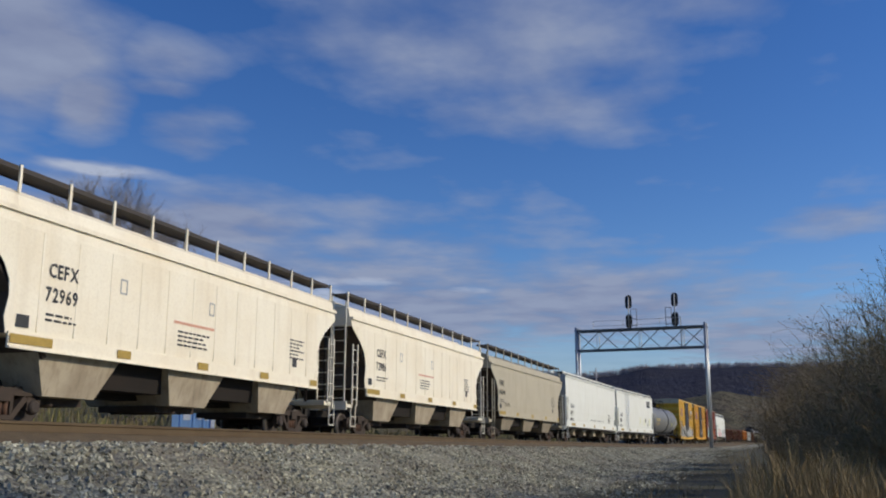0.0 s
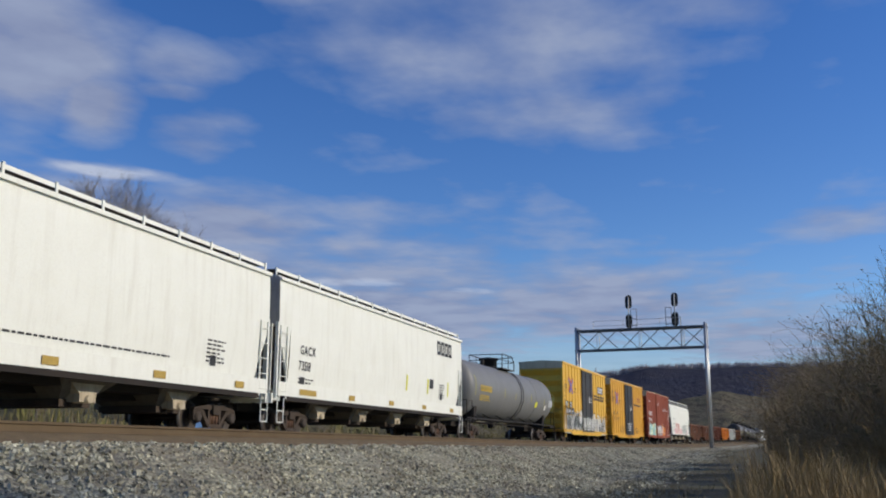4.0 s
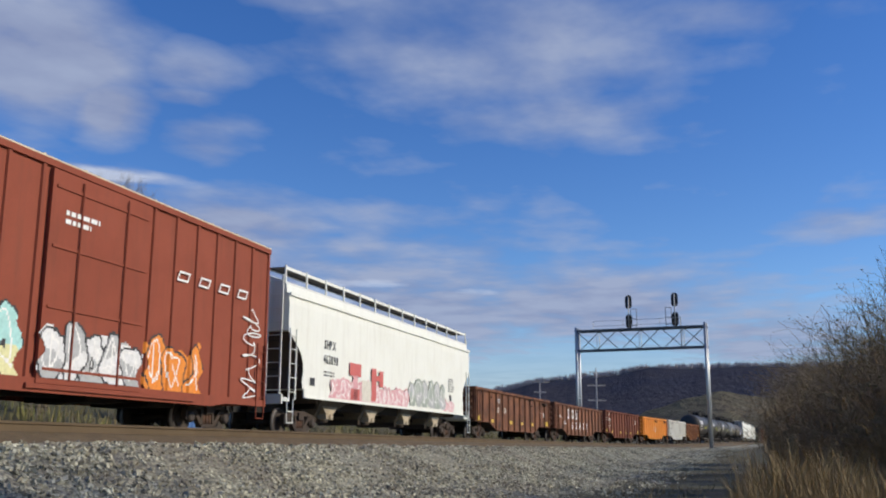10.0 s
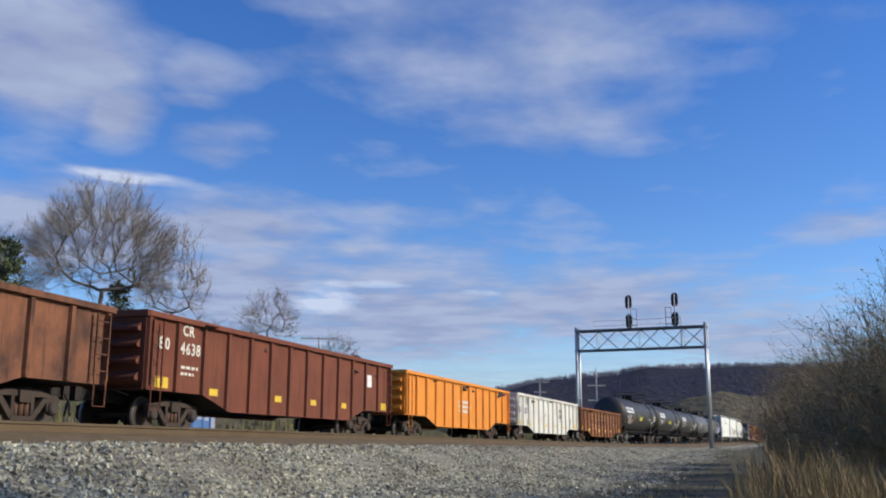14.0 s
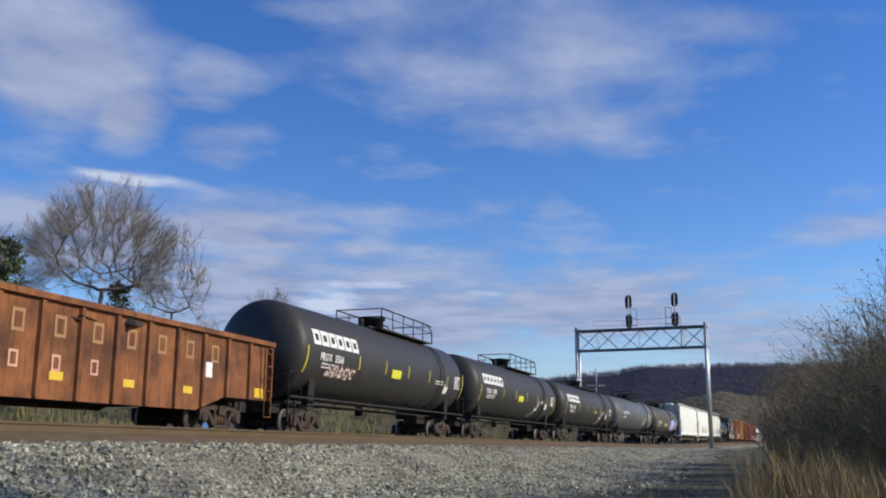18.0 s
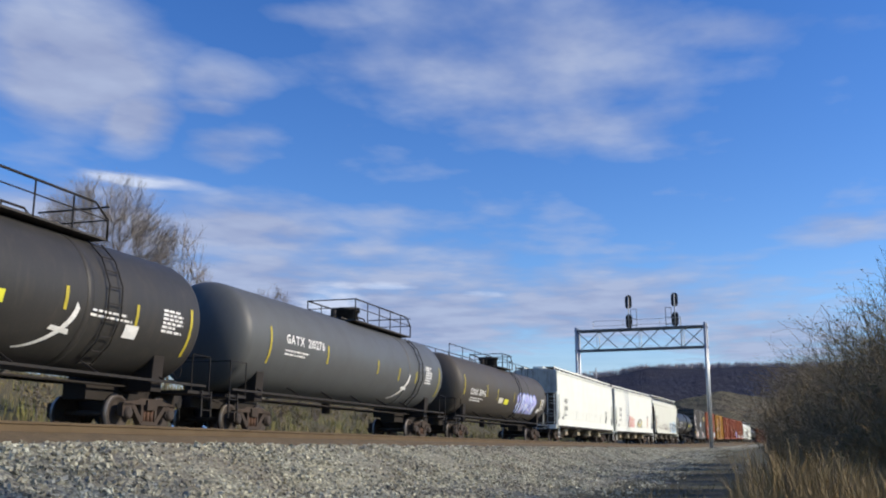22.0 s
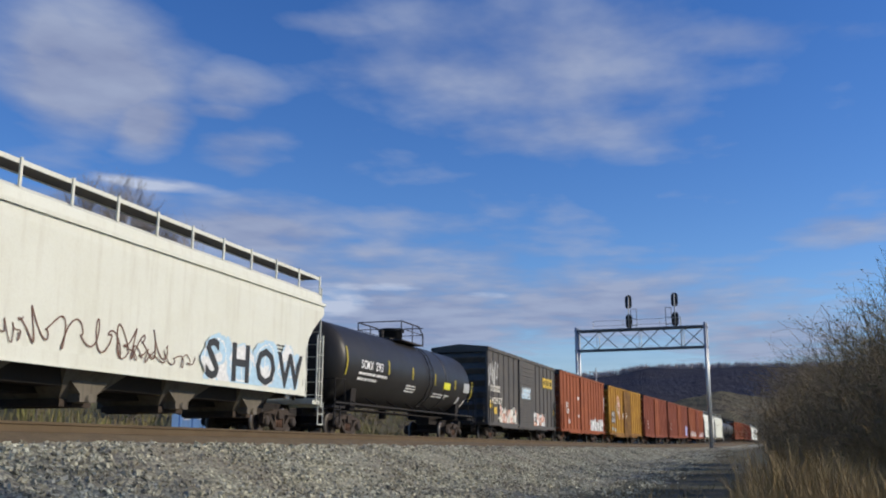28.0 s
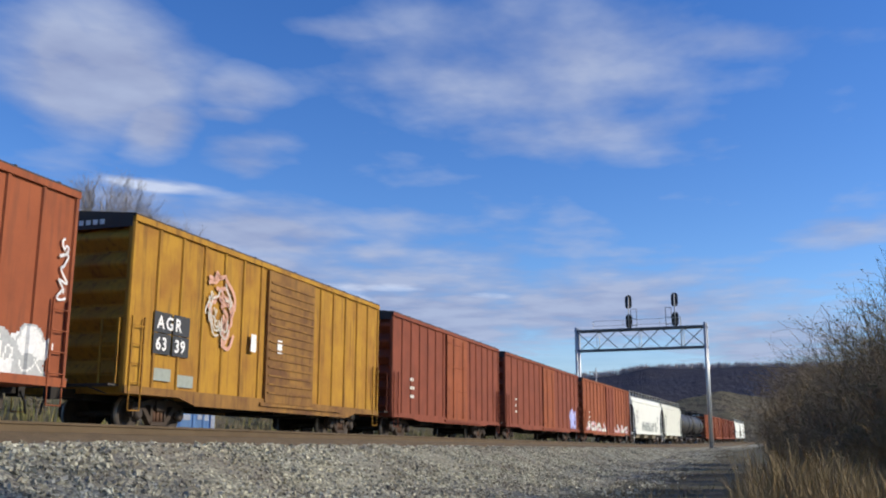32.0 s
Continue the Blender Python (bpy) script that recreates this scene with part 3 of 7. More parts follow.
    col = blend(nt, ramp(nt, f1, 0.36, 0.62), (0.265, 0.32, 0.51), (0.375, 0.44, 0.62))
    col = blend(nt, white, col, (0.56, 0.63, 0.80))
    em = nt.nodes.new("ShaderNodeEmission")
    em.inputs["Strength"].default_value = 1.0
    nt.links.new(col, em.inputs["Color"])
    tr = nt.nodes.new("ShaderNodeBsdfTransparent")
    ms = nt.nodes.new("ShaderNodeMixShader")
    nt.links.new(den, ms.inputs[0])
    nt.links.new(tr.outputs[0], ms.inputs[1])
    nt.links.new(em.outputs[0], ms.inputs[2])
    nt.links.new(ms.outputs[0], out.inputs["Surface"])
    return m


# grey banks and whiter wisps: bearing, height over the horizon, half width, half height in degrees, thickness
CLOUD_BANKS = [(39.9, 21.2, 6.4, 4.2, 0.95), (36.5, 18.8, 2.8, 2.2, 0.9), (42.5, 22.3, 3.4, 3.2, 0.9), (32.5, 21.5, 3.6, 1.6, 0.62), (32.8, 20, 2.9, 0.8, 0.6), (30.3, 17.8, 3.3, 1.8, 0.52), (38, 12.3, 7.4, 2.5, 0.9), (29.4, 12.9, 7.4, 2, 0.85), (22.6, 12.1, 5.8, 1, 0.55), (23.6, 25.8, 6, 0.9, 0.5), (12.5, 23.3, 14.0, 4.8, 0.58), (9.2, 19.3, 10.5, 2.2, 0.52), (0.4, 24.3, 10.5, 1.5, 0.42), (-6.7, 12.5, 3.9, 1.4, 0.52), (19.7, 7.7, 11, 2.9, 0.9), (7.8, 8.4, 10.9, 2.2, 0.85), (-1.7, 6.5, 7, 1.9, 0.75), (28.2, 8.9, 8, 3, 0.9)]
WHITE_WISPS = [(35.7, 15.5, 5.2, 0.6, 0.8), (24, 9, 2.5, 1.2, 0.95), (20.5, 9.9, 2.4, 0.3, 0.8), (14.6, 9.6, 2.1, 0.3, 0.6)]


def cloud_sheet():
    v, f = [], []
    radii = [120, 300, 500, 700, 950, 1300, 1800, 2500, 3500, 4700]
    n = 24
    for r in radii:
        for j in range(n + 1):
            az = -0.3 + 1.4 * j / n
            v.append((r * math.cos(az), r * math.sin(az), -0.000004 * r * r))
    for i in range(len(radii) - 1):
        for j in range(n):
            a = i * (n + 1) + j
            f.append((a, a + 1, a + n + 2, a + n + 1))
    ob = new("backdrop_clouds", raw_mesh("backdrop_clouds", v, f, cloud_material()))
    ob.location = (0, 0, CLOUD_H)
    return tagged(ob, "thin broken grey and white winter clouds", "clouds", kind="structure")


CLOUDS = cloud_sheet()

# ---- rolling stock: x runs to the car's rear, the side towards the eye is -y, z = 0 on the rails ----
WHEELSETS = []


def build_bogie():
    """A three-piece freight truck, built once and copied under every car."""
    t = new("bogie")
    for y in (-0.99, 0.99):
        bm = bmesh.new()
        y0, y1 = y - 0.075, y + 0.075
        # compression member, pedestals, columns, tension members and spring seat
        add_prism(bm, [(-1.06, 0.60), (-1.04, 0.68), (-0.60, 0.74), (-0.36, 0.80), (0.36, 0.80), (0.60, 0.74), (1.04, 0.68), (1.06, 0.60), (0.60, 0.645), (-0.60, 0.645)], y0, y1, "y")
        for e in (-1, 1):
            add_prism(bm, [(e * 1.08, 0.36), (e * 1.08, 0.64), (e * 0.70, 0.66), (e * 0.70, 0.36), (e * 0.80, 0.36), (e * 0.80, 0.50), (e * 0.97, 0.50), (e * 0.97, 0.36)], y0, y1, "y")
            add_prism(bm, [(e * 0.74, 0.60), (e * 0.60, 0.64), (e * 0.24, 0.25), (e * 0.34, 0.17)], y0, y1, "y")
            add_prism(bm, [(e * 0.33, 0.66), (e * 0.24, 0.66), (e * 0.24, 0.24), (e * 0.33, 0.24)], y0 + 0.01, y1 - 0.01, "y")
        add_prism(bm, [(-0.36, 0.16), (0.36, 0.16), (0.32, 0.25), (-0.32, 0.25)], y0 - 0.02, y1 + 0.02, "y")
        part("side_frame", bm, TRUCK, t, "cast steel truck side frame")
        for x in (-0.88, 0.88):
            bm = bmesh.new()
            add_lathe(bm, [(0, 0.155), (0.10 * (1 if y > 0 else -1), 0.155), (0.15 * (1 if y > 0 else -1), 0.10)], "y", (x, y, 0.43), 12)
            part("bearing_cap", bm, WHEEL, t)
        coil = shared("coil_spring", lambda b: add_tube(b, [(0, 0, 0.24), (0, 0, 0.52)], 0.065, 8), RUST_STEEL)
        for x in (-0.16, 0.0, 0.16):
            part("coil_spring", coil, RUST_STEEL, t, "rusty coil spring").location = (x, y, 0)
    bm = bmesh.new()
    add_box(bm, -0.17, 0.17, -1.12, 1.12, 0.52, 0.76)
    soften(bm, 0.03)
    part("bolster", bm, TRUCK, t)
    for x in (-0.88, 0.88):
        bm = bmesh.new()
        add_tube(bm, [(0, -0.92, 0), (0, 0.92, 0)], 0.075, 8)
        for y in (-1, 1):
            prof = [(0.67 * y, 0.11), (0.685 * y, 0.36), (0.66 * y, 0.46), (0.71 * y, 0.45), (0.795 * y, 0.43), (0.80 * y, 0.36), (0.765 * y, 0.34), (0.75 * y, 0.14), (0.80 * y, 0.11)]
            add_lathe(bm, prof, "y", (0, 0, 0), 24)
        for f in bm.faces:
            c = f.calc_center_median()
            f.material_index = 1 if 0.41 < math.hypot(c.x, c.z) and abs(c.y) > 0.7 else 0
        w = part("wheelset", bm, [WHEEL, TREAD], t, "rolling steel wheelset with shiny treads")
        w.matrix_parent_inverse = Matrix.Translation((x, 0, 0.43))
        WHEELSETS.append(w)
    return t


RUST_STEEL = surf("rusty_steel", (0.12, 0.066, 0.042), (0.085, 0.05, 0.035), 0.85, 0.1, (0.05, 0.03, 0.02), 0.3, 0.7, 2.0, 0.2)
BOGIE = build_bogie()
BOGIE_USED = [False]


def add_bogie(car, x):
    if BOGIE_USED[0]:
        b = copy_thing(BOGIE, Matrix.Translation((x, 0, 0)))
        WHEELSETS.extend(o for o in b.children if o.name.startswith("wheelset"))
    else:
        b, BOGIE_USED[0] = BOGIE, True
        b.location = (x, 0, 0)
    b.parent = car
    return b


def coupler_mesh(bm):
    add_box(bm, 0.0, 0.75, -0.09, 0.09, 0.76, 0.96)
    add_prism(bm, [(-0.28, -0.16), (0.02, -0.2), (0.05, 0.16), (-0.10, 0.2), (-0.16, 0.05), (-0.28, 0.02)], 0.70, 1.02, "z")
    soften(bm, 0.015)


def hose_mesh(bm):
    add_tube(bm, [(0.1, 0.35, 0.8), (-0.05, 0.36, 0.6), (-0.15, 0.30, 0.42), (-0.3, 0.2, 0.36)], 0.03, 6)


def ladder_mesh(width, height, rungs):
    def build(bm):
        for x in (-width / 2, width / 2):
            add_box(bm, x - 0.025, x + 0.025, -0.02, 0.02, 0, height)
        for k in range(rungs):
            z = height * (k + 0.5) / rungs
            add_tube(bm, [(-width / 2, -0.03, z), (width / 2, -0.03, z)], 0.014, 5)
    return build


def ladder(car, x, y, z, height, mat, width=0.46, rungs=None, turn=0.0, name="ladder"):
    rungs = rungs or max(2, round(height / 0.42))
    me = shared(("ladder", width, round(height, 2), rungs, mat.name), ladder_mesh(width, height, rungs), mat)
    ob = part(name, me, mat, car)
    ob.location, ob.rotation_euler = (x, y, z), (0, 0, turn)
    return ob


def brake_wheel(car, x, z):
    def build(bm):
        for k in range(16):
            a, b = 2 * math.pi * k / 16, 2 * math.pi * (k + 1) / 16
            add_tube(bm, [(0, 0.28 * math.cos(a), 0.28 * math.sin(a)), (0, 0.28 * math.cos(b), 0.28 * math.sin(b))], 0.016, 5)
        for k in range(3):
            a = 2 * math.pi * k / 3
            add_tube(bm, [(0, 0, 0), (0, 0.28 * math.cos(a), 0.28 * math.sin(a))], 0.012, 4)
    ob = part("brake_wheel", shared("brake_wheel", build, STEEL), STEEL, car)
    ob.location = (x, 0.35, z)


def running_gear(car, half, inset=2.1):
    """Trucks, couplers and hoses common to all cars."""
    for e in (-1, 1):
        add_bogie(car, e * (half - inset))
        c = part("coupler", shared("coupler", coupler_mesh, STEEL), STEEL, car)
        c.location, c.rotation_euler = (e * (half + 0.38), 0, 0), (0, 0, 0 if e < 0 else math.pi)
        h = part("air_hose", shared("air_hose", hose_mesh, BLACK), BLACK, car)
        h.location, h.rotation_euler = (e * (half + 0.25), 0, 0), (0, 0, 0 if e < 0 else math.pi)
        bm = bmesh.new()
        add_tube(bm, [(e * (half + 0.30), -1.35, 0.82), (e * (half + 0.36), -0.9, 0.98), (e * (half + 0.36), -0.2, 1.06)], 0.015, 5)
        part("uncoupling_lever", bm, STEEL, car)


# ---- paint on the sides ----


def flat_side(y):
    return lambda z: y


def round_side(r, zc):
    return lambda z: -math.sqrt(max(r * r - (z - zc) ** 2, 0.04))


def glyph_table(chars):
    """The built-in font's letters as flat outlines, one unit high."""
    out = {}
    for ch in chars:
        cu = bpy.data.curves.new("letter", "FONT")
        cu.body, cu.size, cu.resolution_u, cu.offset = ch, 1.38, 2, 0.034
        ob = bpy.data.objects.new("letter", cu)
        me = ob.to_mesh()
        gv = [(v.co.x, v.co.y) for v in me.vertices]
        gf = [tuple(p.vertices) for p in me.polygons]
        lo = min(u for u, _ in gv)
        out[ch] = ([(u - lo, w) for u, w in gv], gf, max(u for u, _ in gv) - lo)
        bpy.data.objects.remove(ob)
        bpy.data.curves.remove(cu)
    return out


GLYPHS = glyph_table("ABCDEFGHLNOPRSTUWX0123456789MIV")


def over_posts(car, side, z):
    """How much further out paint lies where it runs over a boxcar's posts."""
    return 0.044 if car.name.startswith("boxcar") and abs(side(z) + 1.55) < 0.01 else 0.0


def lettering(car, words, x, z, height, mat, side, proud=0.012, squeeze=1.0, label=""):
    """Painted words on the near side: x is the left end, z the foot of the letters."""
    proud += over_posts(car, side, z)
    verts, faces, u0 = [], [], 0.0
    for ch in words:
        gv, gf, wide = GLYPHS[ch]
        n = len(verts)
        verts += [(x + (u0 + u) * height * squeeze, side(z + w * height) - proud, z + w * height) for u, w in gv]
        faces += [tuple(n + i for i in f) for f in gf]
        u0 += wide + 0.16
    me = raw_mesh("lettering", verts, faces, mat)
    return part("lettering", me, mat, car, label)


def bars(car, rows, mat, side, proud=0.008, name="stencil", label=""):
    """Painted bars: rows of (x0, x1, z0, z1)."""
    if name == "emblem" and len(rows) > 1:
        for k, row in enumerate(rows):
            bars(car, [row], mat, side, proud, "emblem", label)
        return None
    proud += over_posts(car, side, rows[0][2])
    bm = bmesh.new()
    for x0, x1, z0, z1 in rows:
        n = max(1, math.ceil((z1 - z0) / 0.25))
        for k in range(n):
            a, b = z0 + (z1 - z0) * k / n, z0 + (z1 - z0) * (k + 1) / n
            q = [bm.verts.new(p) for p in ((x0, side(a) - proud, a), (x1, side(a) - proud, a), (x1, side(b) - proud, b), (x0, side(b) - proud, b))]
            bm.faces.new(q)
    ob = part(name, bm, mat, car, label)
    if len(rows) > 1:
        ob["kind"] = "stuff"
    return ob


def small_print(car, x, z, w, lines, mat, side, seed=1, pitch=0.11, height=0.05):
    """Unreadable stencilled lines, as broken bars."""
    r = random.Random(seed)
    rows = []
    for k in range(lines):
        a = x
        end = x + w * r.uniform(0.6, 1.0)
        while a < end:
            b = a + r.uniform(0.10, 0.26)
            rows.append((a, min(b, end), z - k * pitch - height, z - k * pitch))
            a = b + 0.05
    return bars(car, rows, mat, side)


RIBBED = {}


def graffiti(car, x0, x1, z0, z1, fills, side, letters, seed, outline=None, proud=0.010, label="spray-painted graffiti in wobbly letters", cloud=None):
    """Fat outlined stroke shapes over a wobbly ground coat, sprayed over panel and ribs alike in small patches."""
    r = np.random.RandomState(seed)
    mats = list(fills) + [outline or BLACK_MARK, WHITE_MARK]
    nf, cell = len(fills), 0.045
    gx, gz = np.arange(x0 - 0.15, x1 + 0.15, cell), np.arange(z0, z1 + 0.12, cell)
    cx, cz = np.meshgrid(gx[:-1] + cell / 2, gz[:-1] + cell / 2, indexing="ij")
    tone = np.full(cx.shape, -1)
    high = z1 - z0
    edge = z0 + high * (0.80 + 0.10 * np.sin(cx * 3.1 + seed) + 0.09 * np.sin(cx * 7.3 + 2 * seed))
    inside = (cx > x0 + 0.12 * np.sin(cz * 9)) & (cx < x1 + 0.12 * np.sin(cz * 8 + 1)) & (cz > z0 + 0.03)
    blot = np.sin(cx * 2.3 + seed) * np.sin(cz * 3.7 + 2 * seed) + 0.6 * np.sin(cx * 5.1 + cz * 4.3 + seed) + 0.4 * np.sin(cz * 9.7 - cx * 6.1)
    if cloud is not None:
        tone[inside & (cz < edge)] = cloud
        tone[inside & (cz < edge) & (blot > 0.85)] = (cloud + 1) % nf
        tone[inside & (cz < edge) & (blot < -1.15)] = nf + 1
    step = (x1 - x0) / letters
    for k in r.permutation(letters):
        mx, mz = x0 + step * (k + 0.5), z0 + high * r.uniform(0.42, 0.52)
        hw, hh = step * 0.46, high * r.uniform(0.32, 0.42)
        th = min(step * 0.25, high * 0.15)
        start, sweep, twist = r.uniform(0, 6.28), r.uniform(3.6, 6.6), r.uniform(-0.5, 0.5)
        pts = []
        for i in range(15):
            a = start + sweep * i / 14
            pts.append((mx + hw * (math.cos(a) + twist * math.sin(2 * a)) * 0.8, mz + hh * (math.sin(a) + 0.35 * math.sin(2 * a + start)) * 0.8))
        lean = r.uniform(-0.3, 0.3) * hw
        pts += [(mx + lean, mz - hh), (mx + lean * 0.3, mz + hh * 0.7)] if r.rand() < 0.6 else [(mx + hw * 0.9, mz - hh * 0.9)]
        dist = np.full(cx.shape, 9.0)
        glint = np.full(cx.shape, 9.0)
        for (ax, az), (bx, bz) in zip(pts, pts[1:]):
            ll = (bx - ax) ** 2 + (bz - az) ** 2 + 1e-6
            for dx, dz, to in ((0, 0, dist), (-0.35 * th, 0.5 * th, glint)):
                f = np.clip(((cx - ax - dx) * (bx - ax) + (cz - az - dz) * (bz - az)) / ll, 0, 1)
                np.minimum(to, np.hypot(cx - ax - dx - f * (bx - ax), cz - az - dz - f * (bz - az)), out=to)
        dist = dist + 0.025 * np.sin(cx * 13 + seed) * np.sin(cz * 11 + k)
        tone[(dist < th + 0.055) & inside] = nf
        fill = np.where(cz + 0.12 * blot > mz, k % nf, (k + 1) % nf)
        tone[(dist < th) & inside] = fill[(dist < th) & inside]
        tone[(dist < th) & (glint < 0.022) & inside] = nf + 1
    for q in range(letters):
        drip = (np.abs(cx - r.uniform(x0, x1)) < cell / 2) & (cz < z0 + high * 0.3) & (tone < 0) & inside
        tone[drip] = r.randint(nf)
    ribs = RIBBED.get(car.name, ())

    def out_by(x):
        """How far posts stand proud of the panel at x."""
        return max([d for a, half, d in ribs if abs(x - a) < half + cell], default=0.0)

    depth = [out_by(x) if abs(side(z0) + 1.55) < 0.01 else 0.0 for x in gx]
    verts, faces, mi, at = [], [], [], {}
    for i, j in zip(*np.nonzero(tone >= 0)):
        q = []
        for a, b in ((i, j), (i + 1, j), (i + 1, j + 1), (i, j + 1)):
            if (a, b) not in at:
                at[(a, b)] = len(verts)
                verts.append((gx[a], side(gz[b]) - depth[a] - proud, gz[b]))
            q.append(at[(a, b)])
        faces.append(q)
        mi.append(int(tone[i, j]))
    return part("graffiti", raw_mesh("graffiti", verts, faces, mats, mi), mats, car, label)


def block_mark(car, x, z, wide, high, mat, side, seed, slant=0.0, proud=0.014, label="plain block emblem", bold=0.27):
    """A bold open ring standing for a trade mark's letter."""
    b = min(wide, high) * bold
    proud += over_posts(car, side, z)
    rows = [(x, z, x + b, z + high), (x + wide - b, z, x + wide, z + high), (x, z + high - b, x + wide, z + high), (x, z, x + wide, z + b)]
    v, f = [], []
    for k, (xa, za, xb, zb) in enumerate(rows):
        for q in range(3):
            a, c = za + (zb - za) * q / 3, za + (zb - za) * (q + 1) / 3
            n = len(v)
            v += [(u + slant * (w - z), side(w) - proud - 0.001 * k, w) for u, w in ((xa, a), (xb, a), (xb, c), (xa, c))]
            f.append((n, n + 1, n + 2, n + 3))
    return part("emblem", raw_mesh("emblem", v, f, mat), mat, car, label)


def scrawl(car, x0, x1, z0, z1, mat, side, seed, width=0.05, turns=14, proud=0.012, label="thin spray-painted scrawl"):
    """One thin wandering spray line."""
    r = random.Random(seed)
    proud += over_posts(car, side, z0)
    n = turns * 5
    up = z1 - z0 > x1 - x0
    a, b, c = r.uniform(0, 6), r.uniform(0, 6), r.uniform(0, 6)
    pts = []
    for i in range(n + 1):
        u = i / n
        swing = 0.6 * math.sin(u * turns * 2.1 + a) + 0.4 * math.sin(u * turns * 3.4 + b)
        go = u + 0.9 / turns * math.sin(u * turns * 2.6 + c) + 0.04 * math.sin(u * 9 + b)
        if up:
            pts.append(((x0 + x1) / 2 + swing * (x1 - x0) / 2, z0 + (z1 - z0) * min(max(go, 0), 1)))
        else:
            pts.append((x0 + (x1 - x0) * go, (z0 + z1) / 2 + swing * (z1 - z0) / 2))
    bm = bmesh.new()
    for (xa, za), (xb, zb) in zip(pts, pts[1:]):
        d = Vector((xb - xa, zb - za))
        if d.length < 1e-4:
            continue
        n = Vector((-d.y, d.x)).normalized() * width / 2
        bm.faces.new([bm.verts.new((u, side(w) - proud, w)) for u, w in ((xa - n.x, za - n.y), (xb - n.x, zb - n.y), (xb + n.x, zb + n.y), (xa + n.x, za + n.y))])
    return part("graffiti", bm, mat, car, label)


def ring_mark(car, x, z, r, mat, side, proud=0.012, label="round black emblem"):
    """A bold ring with a short tail."""
    bm = bmesh.new()
    n = 28
    rings = [[bm.verts.new((x + q * r * math.cos(2 * math.pi * k / n), side(z) - proud, z + q * r * 1.15 * math.sin(2 * math.pi * k / n))) for k in range(n)] for q in (0.62, 1.0)]
    for k in range(n):
        bm.faces.new((rings[0][k], rings[0][(k + 1) % n], rings[1][(k + 1) % n], rings[1][k]))
    tail = [bm.verts.new((x + u * r, side(z) - proud - 0.002, z + w * r)) for u, w in ((0.1, -0.4), (0.35, -0.2), (1.0, -1.1), (0.7, -1.25))]
    bm.faces.new(tail)
    return part("emblem", bm, mat, car, label)


def loops(car, x, z, wide, high, mat, side, seed, width=0.06, strokes=16, proud=0.014, label="round sprayed scribble of short arcs"):
    """Short sprayed arcs strewn round an oval."""
    r = random.Random(seed)
    bm = bmesh.new()
    for _ in range(strokes):
        a, k = r.uniform(0, 6.28), r.uniform(0.35, 1.0)
        span, lean = r.uniform(0.4, 1.3), r.uniform(-0.25, 0.25)
        pts = []
        for i in range(9):
            f = i / 8
            b = a + span * f
            q = k + lean * f + 0.08 * math.sin(6 * f + a)
            pts.append(Vector((x + wide * q * math.cos(b), z + high * q * math.sin(b))))
        for p, q in zip(pts, pts[1:]):
            d = (q - p).normalized()
            m = Vector((-d.y, d.x)) * width / 2
            bm.faces.new([bm.verts.new((c.x, side(c.y) - proud, c.y)) for c in (p - m - d * 0.01, q - m + d * 0.01, q + m + d * 0.01, p + m - d * 0.01)])
    return part("graffiti", bm, mat, car, label)


def slash(car, x, z, long, high, mat, side, proud=0.02):
    """One sprayed stroke that sweeps up and widens, crossed by a short bar."""
    bm = bmesh.new()
    n, last = 10, None
    for i in range(n + 1):
        f = i / n
        u, w, half = x + long * (1 - (1 - f) ** 1.6), z + high * f ** 1.5, 0.015 + 0.05 * f
        pair = [bm.verts.new((u + k * half, side(w - k * half) - proud, w - k * half)) for k in (-1, 1)]
        if last:
            bm.faces.new((last[0], last[1], pair[1], pair[0]))
        last = pair
    cross = z + high * 0.42
    bm.faces.new([bm.verts.new((x + u, side(cross + w) - proud - 0.003, cross + w)) for u, w in ((long * 0.45, 0.0), (long * 1.0, -0.05), (long * 0.95, 0.06), (long * 0.5, 0.09))])
    return part("graffiti", bm, mat, car, "white sprayed slash")


def tint(name, col):
    return plain("spray_" + name, col)


# ---- covered hopper ----


# Road grime on white, with the unlit end's shade put into the grey.
SHADED_GRIMY_END = surf("road_grimed_end", (0.50, 0.49, 0.45), (0.30, 0.28, 0.25), 0.75, 0.0, (0.14, 0.11, 0.08), 0.6, 0.8, 1.2, 0.1)


